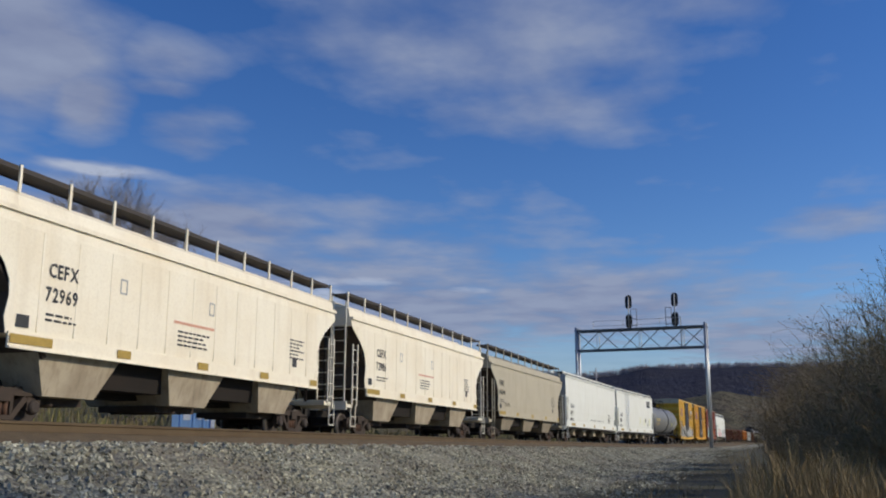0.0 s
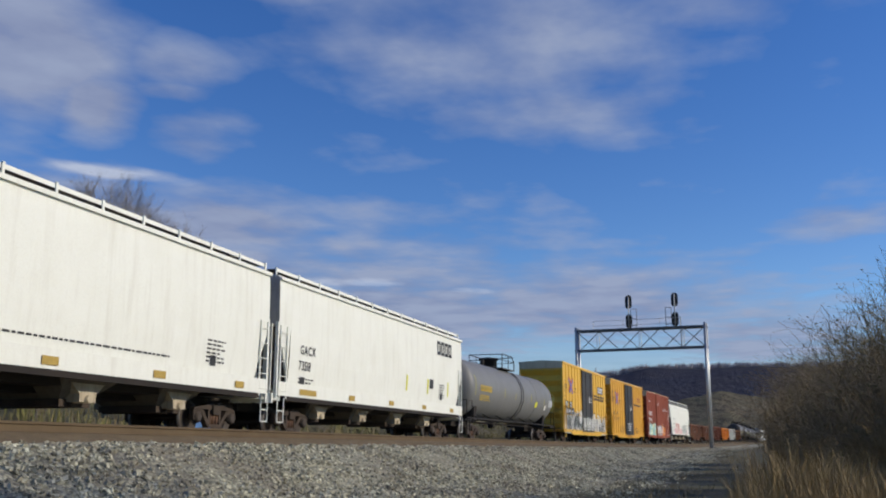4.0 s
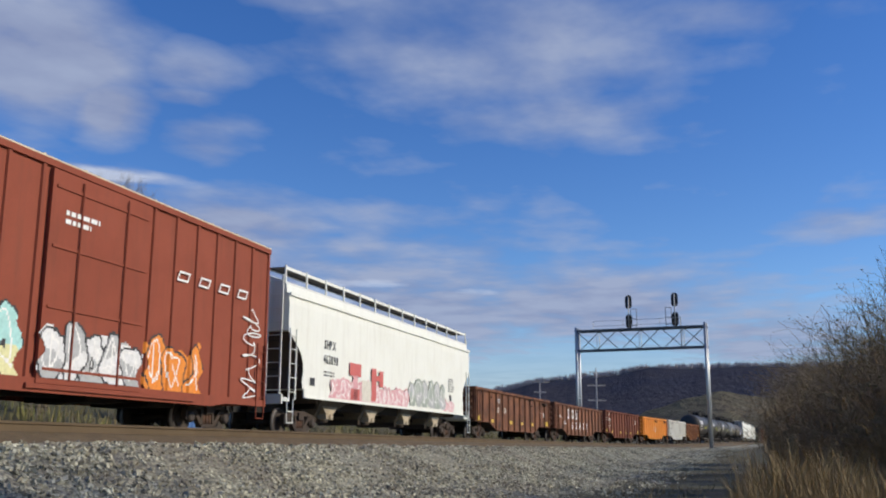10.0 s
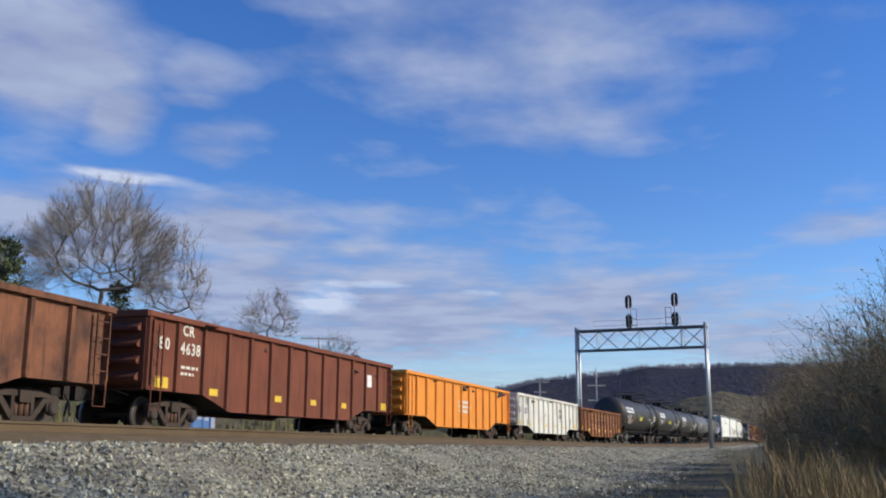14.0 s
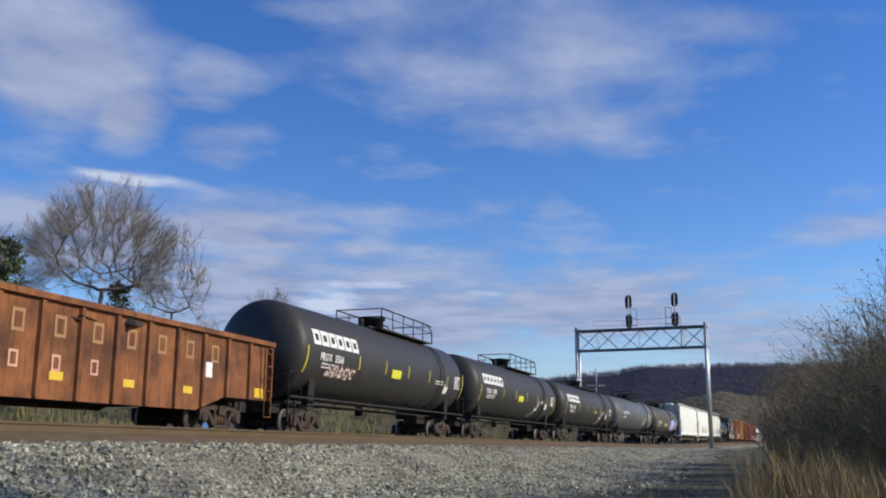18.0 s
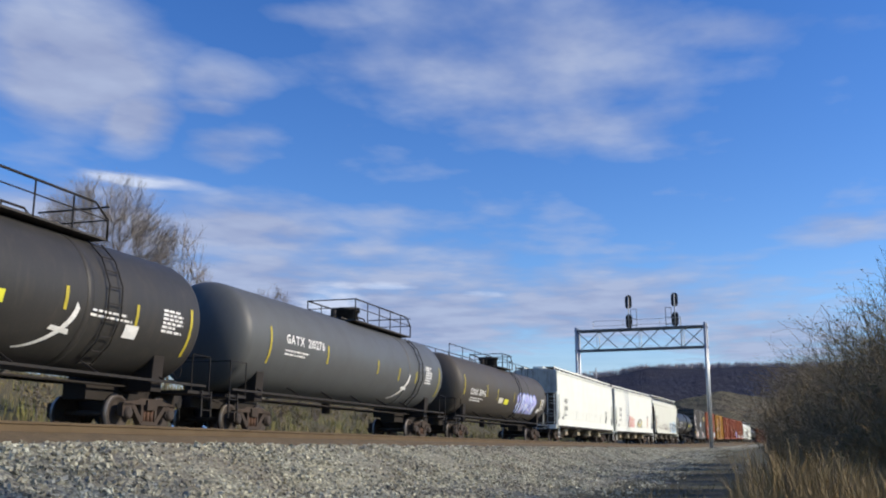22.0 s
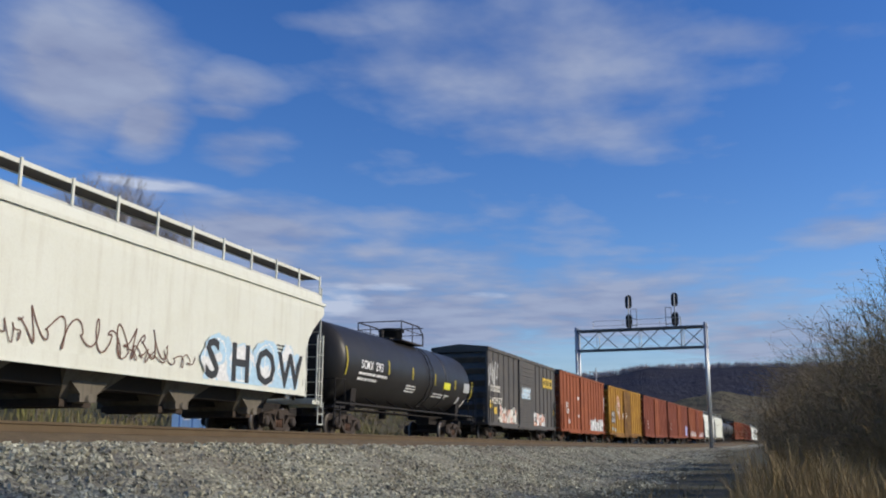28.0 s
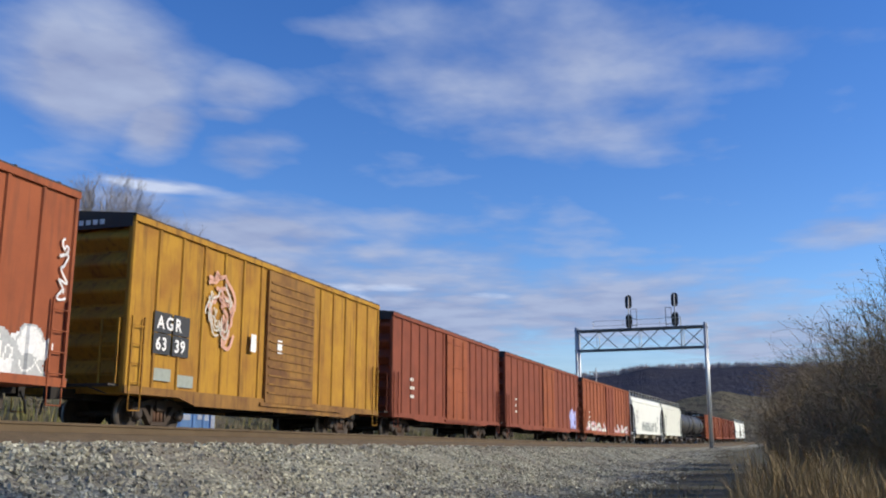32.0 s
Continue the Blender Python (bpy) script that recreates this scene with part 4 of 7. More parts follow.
def hopper_car(label, length, paint, lower=None, eave=4.7, sill=1.45, bays=3, board=5.2, cut=1.4, ribs=0, dark_end=True, frame=None, smooth=False, hood=0.72):
    """A covered hopper. smooth: bulging plate sides with a small corner cut instead of flat sides under a stepped eave."""
    car = thing("covered_hopper_car", label, "hopper car", "cars of the freight train")
    h = length / 2
    lower, frame = lower or paint, frame or paint
    w = 1.58
    if smooth:
        mid = (sill + eave) / 2
        section = [(-w + 0.10, sill + 0.06), (-w + 0.055, sill + 0.45), (-w + 0.015, sill + 1.0), (-w, mid), (-w, mid + 0.6), (-w + 0.012, eave - 0.55), (-w + 0.03, eave - 0.10), (-w + 0.10, eave), (-0.85, eave + 0.10), (0, eave + 0.14)]
    else:
        section = [(-w + 0.02, sill + 0.12), (-w, sill + 0.5), (-w, eave - 0.75), (-w + 0.03, eave - 0.42), (-w + 0.10, eave - 0.40), (-w + 0.14, eave - 0.12), (-w + 0.30, eave), (-0.8, eave + 0.16), (0, eave + 0.22)]
    full = section + [(-y, z) for y, z in section[-2::-1]]
    heights, depths = [z for _, z in section[:-2]], [y for y, _ in section[:-2]]

    def skin(z):
        return float(np.interp(z, heights, depths)) if smooth else -w

    bm = bmesh.new()
    add_prism(bm, full, -h + cut + 0.1, h - cut - 0.1)
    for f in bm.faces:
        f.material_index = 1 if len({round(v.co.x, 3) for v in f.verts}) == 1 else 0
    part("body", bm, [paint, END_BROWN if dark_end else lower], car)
    # the upper ends reach out over the platforms; the side sheets end in a cut
    for e in (-1, 1):
        zc = eave - (1.55 if smooth else hood)
        up = [(skin(zc), zc)] + [p for p in full if p[1] > zc + 0.02] + [(-skin(zc), zc)]
        bm = bmesh.new()
        add_prism(bm, up, *sorted((e * (h - cut - 0.105), e * (h - 0.03))))
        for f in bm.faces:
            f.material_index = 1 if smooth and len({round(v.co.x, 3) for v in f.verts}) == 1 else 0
        part("end_hood", bm, [paint, SHADED_GRIMY_END], car, "white paint, its end filmed with grey road grime" if smooth else "")
        foot = zc - sill
        if smooth:
            curve = ((0.0, 0.12), (0.16, 0.24), (0.34, 0.46), (0.52, 0.68), (0.60, 0.84))
            edge = [(h - 0.02, zc + 0.01)] + [(h - u * cut / 0.62, zc - k * foot) for u, k in curve]
        else:
            curve = ((0.12, 0.04), (0.42, 0.12), (0.85, 0.24), (1.16, 0.37), (1.33, 0.50), (1.36, 0.64), (1.28, 0.82))
            edge = [(h - 0.02, zc + 0.01)] + [(h - u * cut / 1.4, zc - k * foot) for u, k in curve]
        edge += [(h - cut + 0.05, sill + 0.1), (h - cut - 0.11, sill + 0.1), (h - cut - 0.11, zc + 0.01)]
        for k in (-1, 1):
            bm = bmesh.new()
            outer = [bm.verts.new((e * x, k * abs(skin(z)), z)) for x, z in edge]
            inner = [bm.verts.new((e * x, k * (abs(skin(z)) - 0.02), z)) for x, z in edge]
            n = len(edge)
            bm.faces.new(outer)
            bm.faces.new(inner[::-1])
            for q in range(n):
                bm.faces.new((outer[q], inner[q], inner[(q + 1) % n], outer[(q + 1) % n]))
            part("side_gusset", bm, paint, car)
        bm = bmesh.new()
        pts = [(h - 0.30, zc + 0.02), (h - 0.36, zc + 0.02), (h - cut - 1.25, sill - 0.25), (h - cut - 1.15, sill - 0.3)]
        add_prism(bm, [(e * x, z) for x, z in pts], -w + 0.08, w - 0.08, "y")
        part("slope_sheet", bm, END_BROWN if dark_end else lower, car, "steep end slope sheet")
        bm = bmesh.new()
        add_box(bm, *sorted((e * (h - 0.5), e * (h + 0.12))), -1.45, 1.45, 1.04, 1.16)
        add_box(bm, *sorted((e * (h + 0.06), e * (h + 0.14))), -1.5, 1.5, 0.95, 1.25)
        part("end_platform", bm, frame, car)
        bm = bmesh.new()
        add_box(bm, *sorted((e * (h - 2.6), e * (h + 0.1))), -0.33, 0.33, 0.72, 1.05)
        part("stub_sill", bm, UNDER, car)
        tall = 2.2
        for y, turn in ((-w - 0.02, 0.0), (w + 0.02, math.pi)):
            ladder(car, e * (h - 0.34), y, 1.1, tall, frame, 0.42, turn=turn)
        for y in (-1.15, 1.15):
            ladder(car, e * (h + 0.09), y, 1.16, tall if smooth else eave - 1.0, frame, 0.48, turn=math.pi / 2)
        bm = bmesh.new()
        if smooth:
            for y in (-w + 0.05, w - 0.05):
                add_box(bm, *sorted((e * (h - 0.06), e * (h + 0.02))), y - 0.05, y + 0.05, 1.1, zc + 0.1)
        for y in (-0.55, 0.55):
            add_tube(bm, [(e * (h - 0.05), y, 1.1), (e * (h - 0.05), y, zc + 0.1)], 0.05, 6)
        for z in (2.0, 2.9):
            add_tube(bm, [(e * (h + 0.08), -1.4, z), (e * (h + 0.08), 1.4, z)], 0.016, 5)
        part("end_post_frame", bm, UNDER if dark_end and not smooth else frame, car, "end posts and grab irons")
        bm = bmesh.new()
        for dx in (0.02, 0.42):
            add_tube(bm, [(e * (h - dx), -w - 0.03, 1.1), (e * (h - dx), -w - 0.03, 0.38)], 0.018, 5)
        for z in (0.38, 0.72):
            add_tube(bm, [(e * (h - 0.02), -w - 0.03, z), (e * (h - 0.42), -w - 0.03, z)], 0.018, 5)
        part("step", bm, frame, car)
    brake_wheel(car, -h - 0.1, 2.2)
    # side sills
    for y in (-w - 0.035, w - 0.005):
        bm = bmesh.new()
        reach = h - 0.05 if smooth else h - cut
        add_box(bm, -reach, reach, y, y + 0.04, sill - 0.16, sill + (0.26 if smooth else 0.14))
        if not smooth:
            add_box(bm, -reach, reach, y - 0.05, y + 0.04, sill - 0.18, sill - 0.14)
        part("side_sill", bm, frame, car)
        if smooth:
            bm = bmesh.new()
            add_box(bm, -reach + 0.4, reach - 0.4, y + 0.006, y + 0.05, sill - 0.30, sill - 0.162)
            part("sill_flange", bm, UNDER, car, "dark flange under the side sill")
    for y in (-w - 0.045, w - 0.01):
        bm = bmesh.new()
        add_box(bm, -h + 0.02, h - 0.02, y, y + 0.055, eave - (0.16 if smooth else 0.50), eave - (0.06 if smooth else 0.40))
        part("top_chord", bm, paint, car)
    # hopper bays: sloped funnels with outlet gates
    inner = length - 4.3
    for k in range(bays):
        x = -inner / 2 + inner * (k + 0.5) / bays if bays == 4 else (k - 1) * length * 0.275
        a = inner / bays * 0.5
        bm = bmesh.new()
        a, foot = (length * 0.083, length * 0.049) if bays == 3 else (a * 0.62, a * 0.26)
        low_y = 1.22 if bays == 3 else 0.8
        top = [bm.verts.new(p) for p in ((x - a, -w + 0.10, sill - 0.06), (x + a, -w + 0.10, sill - 0.06), (x + a, w - 0.10, sill - 0.06), (x - a, w - 0.10, sill - 0.06))]
        low = [bm.verts.new(p) for p in ((x - foot, -low_y, 0.66), (x + foot, -low_y, 0.66), (x + foot, low_y, 0.66), (x - foot, low_y, 0.66))]
        for i in range(4):
            bm.faces.new((top[i], top[(i + 1) % 4], low[(i + 1) % 4], low[i]))
        bm.faces.new(low[::-1])
        bm.faces.new(top)
        bay = part("hopper_bay", bm, lower if bays == 3 else DIRTY_SHADED_BAY, car, "sloping discharge hopper")
        bm = bmesh.new()
        add_box(bm, x - foot - 0.05, x + foot + 0.05, -0.85, 0.85, 0.50, 0.66)
        add_tube(bm, [(x - 0.2, -0.95, 0.52), (x - 0.2, 0.95, 0.52)], 0.05, 8)
        part("outlet_gate", bm, TRUCK, bay, "rusty outlet gate")
        if bays == 4:
            bm = bmesh.new()
            add_prism(bm, [(x - foot * 1.35, 1.06), (x + foot * 1.35, 1.06), (x + foot * 0.6, 0.78), (x + foot * 0.6, 0.60), (x - foot * 0.6, 0.60), (x - foot * 0.6, 0.78)], -1.18, 1.18, "y")
            add_tube(bm, [(x, -1.26, 0.68), (x, 1.26, 0.68)], 0.10, 10)
            part("chute", bm, lower, bay, "pale steel outlet chute")
    bm = bmesh.new()
    add_box(bm, -h + 2.5, h - 2.5, -0.32, 0.32, 0.78, 1.0)
    # Added dark block that makes the shaded gaps between the bays black.
    add_prism(bm, [(-1.36, sill + 0.05), (1.36, sill + 0.05), (1.05, 0.92), (-1.05, 0.92)], -h + 3.0, h - 3.0)
    part("centre_sill", bm, UNDER, car, "dark sill and hopper undersides")
    # roof walk on posts, and hatches
    for y in (-1.06, 1.06):
        bm = bmesh.new()
        add_box(bm, -h + 0.05, h - 0.05, y - 0.30, y + 0.30, board - 0.10, board - 0.06)
        part("running_board", bm, GRATE, car, "dark grated running board")
        bm = bmesh.new()
        for e in (-1, 1):
            add_box(bm, -h + 0.05, h - 0.05, y + e * 0.30 - 0.012, y + e * 0.30 + 0.012, board - 0.13, board - 0.03)
        part("board_edge", bm, frame if bays == 4 else GRATE, car)
    n = round(length / 1.42)
    post = shared(("board_post", eave, board, frame.name), lambda b: add_box(b, -0.035, 0.035, -0.02, 0.02, eave - 0.06, board), frame)
    for k in range(n):
        x = -h + 0.06 + (length - 0.12) * k / (n - 1)
        for y in (-1.39, 1.39):
            o = part("board_post", post, frame, car)
            o.location = (x, y, 0)
    hatch = shared(("hatch", eave), lambda b: add_box(b, -1.6, 1.6, -0.36, 0.36, eave + 0.18, eave + 0.34), paint)
    for k in range(4):
        o = part("roof_hatch", hatch, paint, car)
        o.location = (-h + length * (k + 0.5) / 4, 0, 0)
    # rib lines
    for k in range(ribs):
        x = -h + cut + 0.8 + (length - 2 * cut - 1.6) * k / max(ribs - 1, 1)
        me = shared(("seam", eave, sill, paint.name), lambda b: add_box(b, -0.03, 0.03, -w - 0.007, -w + 0.01, sill + 0.2, eave - 0.78), paint)
        o = part("side_seam", me, paint, car)
        o.location.x = x
    running_gear(car, h, 2.0)
    car["half"] = h
    return car, skin


LIME = plain("lime_stripe", (0.48, 0.39, 0.03))

# ---- tank car ----


def tank_car(label, length, paint, radius=1.58, zc=2.85, platform=(-2.4, 2.6), top_rail=False, stripes=(), stripe_mat=None, short=False):
    car = thing("tank_car", label, "tank car", "cars of the freight train")
    h = length / 2
    e_len = 0.75
    bm = bmesh.new()
    prof = []
    for k in range(9):
        a = math.pi / 2 * k / 8
        prof.append((-h + 0.25 + e_len * (1 - math.cos(a)), max(radius * math.sin(a), 0.02)))
    prof += [(-x, r) for x, r in prof[::-1]]
    add_lathe(bm, prof, "x", (0, 0, zc), 40)
    part("tank_shell", bm, paint, car)
    for x in (h * 0.46,):
        bm = bmesh.new()
        add_lathe(bm, [(-0.12, radius), (-0.11, radius + 0.012), (0.11, radius + 0.012), (0.12, radius)], "x", (x, 0, zc), 40)
        part("weld_band", bm, paint, car)
    low = zc - radius
    for e in (-1, 1):
        bm = bmesh.new()
        add_box(bm, *sorted((e * (h - 3.6), e * (h + 0.1))), -0.32, 0.32, 0.74, 1.12)
        part("stub_sill", bm, UNDER, car)
        bm = bmesh.new()
        add_prism(bm, [(-1.2, 0.98), (1.2, 0.98), (1.25, zc - 0.95), (0.75, low + 0.18), (0, low + 0.02), (-0.75, low + 0.18), (-1.25, zc - 0.95)], e * (h - 2.1) - 0.22, e * (h - 2.1) + 0.22)
        part("saddle", bm, UNDER, car, "saddle plate under the shell")
        bm = bmesh.new()
        add_box(bm, *sorted((e * (h - 1.0), e * (h + 0.1))), -1.42, 1.42, 1.0, 1.08)
        part("end_platform", bm, STEEL, car)
        for y in (-1.48, 1.48):
            ladder(car, e * (h - 0.2), y, 0.42, 0.68, STEEL, 0.46, 2, name="step")
        bm = bmesh.new()
        add_tube(bm, [(e * (h - 0.9), -1.45, 1.08), (e * (h - 0.9), -1.45, 2.0), (e * (h - 0.05), -1.45, 2.0), (e * (h - 0.05), -1.45, 1.08)], 0.02, 5)
        add_tube(bm, [(e * (h - 0.05), -1.45, 2.0), (e * (h + 0.02), 1.45, 2.0)], 0.02, 5)
        part("end_handrail", bm, STEEL, car)
    brake_wheel(car, -h - 0.05, 1.75)
    for y in (-1.42, 1.42):
        bm = bmesh.new()
        add_box(bm, -h + 0.2, h - 0.2, y - 0.03, y + 0.03, low - 0.06, low)
        part("side_rail", bm, STEEL, car, "thin steel side rail")
        bm = bmesh.new()
        n = 7
        for k in range(n):
            x = -h + 2 + (length - 4) * k / (n - 1)
            add_tube(bm, [(x, y, low - 0.03), (x, y * 0.62, low + 0.28)], 0.025, 5)
        part("rail_brackets", bm, STEEL, car)
    bm = bmesh.new()
    add_tube(bm, [(-h + 1.5, -0.55, low - 0.16), (h - 1.5, -0.55, low - 0.16)], 0.03, 6)
    add_tube(bm, [(0.4, 0.3, low - 0.35), (0.4, 0.3, low + 0.1)], 0.16, 10)
    part("bottom_outlet", bm, UNDER, car, "bottom outlet and brake pipe")
    # top platform with railing, manway and fittings
    a, b = platform
    top = zc + radius
    bm = bmesh.new()
    for y0, y1 in ((-1.0, -0.45), (0.45, 1.0)):
        add_box(bm, a, b, y0, y1, top - 0.10, top - 0.05)
    add_box(bm, a, a + 0.6, -0.45, 0.45, top + 0.0, top + 0.04)
    part("platform", bm, GRATE, car, "grated top platform")
    rz = top + 0.72
    for y in (-1.0, 1.0):
        bm = bmesh.new()
        add_tube(bm, [(a, y, top - 0.1), (a, y, rz), (b - 0.5, y, rz), (b, y, rz - 0.32), (b, y, top - 0.1)], 0.03, 6)
        add_tube(bm, [(a, y, top + 0.4), (b, y, top + 0.4)], 0.018, 5)
        n = max(2, round((b - a) / 1.2))
        for k in range(1, n):
            x = a + (b - a) * k / n
            add_tube(bm, [(x, y, top - 0.1), (x, y, rz)], 0.022, 5)
        part("railing", bm, STEEL, car, "tubular platform railing")
    for x in (a, b):
        bm = bmesh.new()
        add_tube(bm, [(x, -1.0, rz), (x, 1.0, rz)], 0.024, 5)
        add_tube(bm, [(x, -1.0, top + 0.4), (x, 1.0, top + 0.4)], 0.018, 5)
        part("end_railing", bm, STEEL, car)
    mx = a + (b - a) * (0.22 if not short else 0.5)
    bm = bmesh.new()
    add_lathe(bm, [(top - 0.1, 0.50), (top + 0.42, 0.50), (top + 0.42, 0.58), (top + 0.54, 0.58), (top + 0.58, 0.3), (top + 0.6, 0.05)], "z", (mx, 0, 0), 18)
    part("manway", bm, BLACK, car, "black manway dome")
    for dx in (-0.9, 0.85, 1.3):
        bm = bmesh.new()
        add_tube(bm, [(mx + dx, 0.1, top - 0.1), (mx + dx, 0.1, top + 0.4)], 0.12, 8)
        part("valve", bm, STEEL, car)
    # middle ladder bent round the shell
    for y in (-1, 1):
        bm = bmesh.new()
        lx = b - 0.4
        arc = radius + 0.09
        for dx in (-0.24, 0.24):
            add_tube(bm, [(lx + dx, y * arc * math.cos(t), zc + arc * math.sin(t)) for t in (-1.0, -0.6, -0.2, 0.2, 0.6, 0.95)], 0.02, 5)
        for k in range(9):
            t = -0.95 + 1.8 * k / 8
            add_tube(bm, [(lx - 0.24, y * arc * math.cos(t), zc + arc * math.sin(t)), (lx + 0.24, y * arc * math.cos(t), zc + arc * math.sin(t))], 0.014, 4)
        part("ladder", bm, STEEL, car, "steel ladder curved round the tank")
    if top_rail:
        for y in (-0.75, 0.75):
            bm = bmesh.new()
            for u, w in ((-h + 1.2, a - 0.3), (b + 0.3, h - 1.2)):
                add_tube(bm, [(u, y, top - 0.2), (u, y, top + 0.42), (w, y, top + 0.42)], 0.022, 5)
                n = 4
                for k in range(1, n + 1):
                    x = u + (w - u) * k / n
                    add_tube(bm, [(x, y, top - 0.2), (x, y, top + 0.42)], 0.018, 5)
            part("roof_handrail", bm, STEEL, car)
    side = round_side(radius, zc)
    for x, z0, z1 in stripes:
        bars(car, [(x, x + 0.10, z0, z1)], stripe_mat or LIME, side, 0.014, "stripe", "yellow conspicuity stripe")
    running_gear(car, h, 2.1)
    car["half"] = h
    return car, side


# ---- boxcar ----


def box_car(label, length, paint, roof_mat, eave=4.7, low=0.95, door=(-1.6, 1.5), door_mat=None, door_slats=False, ribs=14, sill_mat=None, deep=0.25, rail_mat=None, rows=0, roof_rise=0.18):
    car = thing("boxcar", label, "boxcar", "cars of the freight train")
    h, w = length / 2, 1.55
    sill_mat = sill_mat or paint
    bm = bmesh.new()
    add_box(bm, -h + 0.25, h - 0.25, -w, w, low, eave - 0.02)
    part("body", bm, paint, car)
    bm = bmesh.new()
    add_prism(bm, [(-w - 0.06, eave - 0.06), (-w - 0.06, eave + 0.02), (0, eave + roof_rise), (w + 0.06, eave + 0.02), (w + 0.06, eave - 0.06)], -h, h)
    roof = part("roof", bm, roof_mat, car, "shallow ridged steel roof")
    seam = shared(("roof_seam", eave, roof_rise, roof_mat.name), lambda b: add_prism(b, [(-w - 0.02, eave + 0.01), (-w - 0.02, eave + 0.06), (0, eave + roof_rise + 0.04), (w + 0.02, eave + 0.06), (w + 0.02, eave + 0.01)], -0.03, 0.03), roof_mat)
    for k in range(12):
        o = part("roof_seam", seam, roof_mat, roof)
        o.location.x = -h + length * (k + 0.5) / 12
    # fascia and fish-belly sill
    for y in (-w - 0.07, w + 0.01):
        bm = bmesh.new()
        add_box(bm, -h, h, y, y + 0.06, eave - 0.16, eave - 0.02)
        part("top_chord", bm, paint, car)
        bm = bmesh.new()
        add_prism(bm, [(-h, low + 0.16), (-h, low - 0.02), (-h * 0.72, low - 0.02), (-h * 0.62, low - deep), (h * 0.62, low - deep), (h * 0.72, low - 0.02), (h, low - 0.02), (h, low + 0.16)], y, y + 0.06, "y")
        part("side_sill", bm, sill_mat, car)
    rib = shared(("side_post", eave, low, paint.name), lambda b: add_prism(b, [(-0.065, 0), (-0.04, -0.048), (0.04, -0.048), (0.065, 0)], low + 0.14, eave - 0.14, "z"), paint)
    for side_y, flip in ((-w, 1), (w, -1)):
        for k in range(ribs + 1):
            x = -h + 0.06 + (length - 0.12) * k / ribs
            if side_y < 0 and door[0] - 0.1 < x < door[1] + 0.1:
                continue
            if side_y < 0:
                RIBBED.setdefault(car.name, []).append((x, 0.065, 0.05))
            o = part("side_post", rib, paint, car)
            o.location = (x, side_y, 0)
            if flip < 0:
                o.rotation_euler.z = math.pi
        for k in range(rows):
            z = low + (eave - low) * (k + 1) / (rows + 1)
            for x0, x1 in ((-h + 0.05, door[0] - 0.1), (door[1] + 0.1, h - 0.05)):
                bm = bmesh.new()
                yy = side_y - 0.035 if side_y < 0 else side_y
                add_box(bm, x0, x1, yy, yy + 0.035, z - 0.03, z + 0.03)
                part("side_girt", bm, paint, car)
    # the doors
    dm = door_mat or paint
    for y, e in ((-w - 0.10, -1), (w + 0.02, 1)):
        bm = bmesh.new()
        add_box(bm, door[0], door[1], y, y + 0.08, low + 0.06, eave - 0.20)
        soften(bm, 0.015)
        d = part("door", bm, dm, car, "sliding plug door")
        n = 14 if door_slats else 4
        slat = shared(("door_rib", door, n, dm.name), lambda b: add_box(b, door[0] + 0.12, door[1] - 0.12, -0.03, 0.03, -0.03, 0.03), dm)
        for k in range(n):
            o = part("door_rib", slat, dm, d)
            o.location = (0, y if e < 0 else y + 0.08, low + 0.35 + (eave - low - 0.9) * k / (n - 1))
        if not door_slats:
            for u in (0.27, 0.73):
                bm = bmesh.new()
                x = door[0] + (door[1] - door[0]) * u
                add_tube(bm, [(x, y - 0.04 if e < 0 else y + 0.12, low + 0.15), (x, y - 0.04 if e < 0 else y + 0.12, eave - 0.3)], 0.022, 5)
                part("lock_rod", bm, dm, d)
        bm = bmesh.new()
        add_box(bm, door[0] - 0.3, door[1] + 2.3, y - 0.03, y + 0.10, low - 0.05, low + 0.045)
        part("door_track", bm, sill_mat, car)
    # corrugated ends
    for e in (-1, 1):
        n = 6
        for k in range(n):
            z0 = low + 0.15 + (eave - 0.35 - low) * k / n
            hgt = (eave - 0.35 - low) / n
            bm = bmesh.new()
            pr = [(0, z0 + hgt * 0.02), (0.23, z0 + hgt * 0.40), (0.25, z0 + hgt * 0.48), (0.23, z0 + hgt * 0.58), (0.0, z0 + hgt * 0.96)]
            add_prism(bm, [(e * (h - 0.255 + x), z) for x, z in pr], -w + 0.09, w - 0.09, "y")
            part("end_corrugation", bm, paint, car)
        bm = bmesh.new()
        for y in (-w, w - 0.1):
            add_box(bm, *sorted((e * (h - 0.255), e * h)), y, y + 0.1, low, eave - 0.03)
        add_box(bm, *sorted((e * (h - 0.255), e * (h - 0.02))), -w + 0.1, w - 0.1, eave - 0.24, eave - 0.05)
        part("end_frame", bm, paint, car)
        if roof_mat is ROOF:
            bm = bmesh.new()
            add_box(bm, *sorted((e * (h - 0.02), e * (h + 0.03))), -w - 0.02, w + 0.02, eave - 0.48, eave + 0.02)
            part("end_cap", bm, ROOF, car, "bare metal panel at the top of the end")
        elif roof_mat is DARK_ROOF:
            bm = bmesh.new()
            add_box(bm, *sorted((e * (h - 0.02), e * (h + 0.02))), -w + 0.02, w - 0.02, eave - 0.30, eave + 0.02)
            cap = part("end_cap", bm, DARK_ROOF, car, "dark panel at the top of the end")
            bm = bmesh.new()
            for k in range(7):
                add_box(bm, *sorted((e * (h + 0.02), e * (h + 0.024))), -0.75 + 0.2 * k, -0.62 + 0.2 * k, eave - 0.2, eave - 0.08)
            part("stencil", bm, WHITE_MARK, cap)
        rm = rail_mat or paint
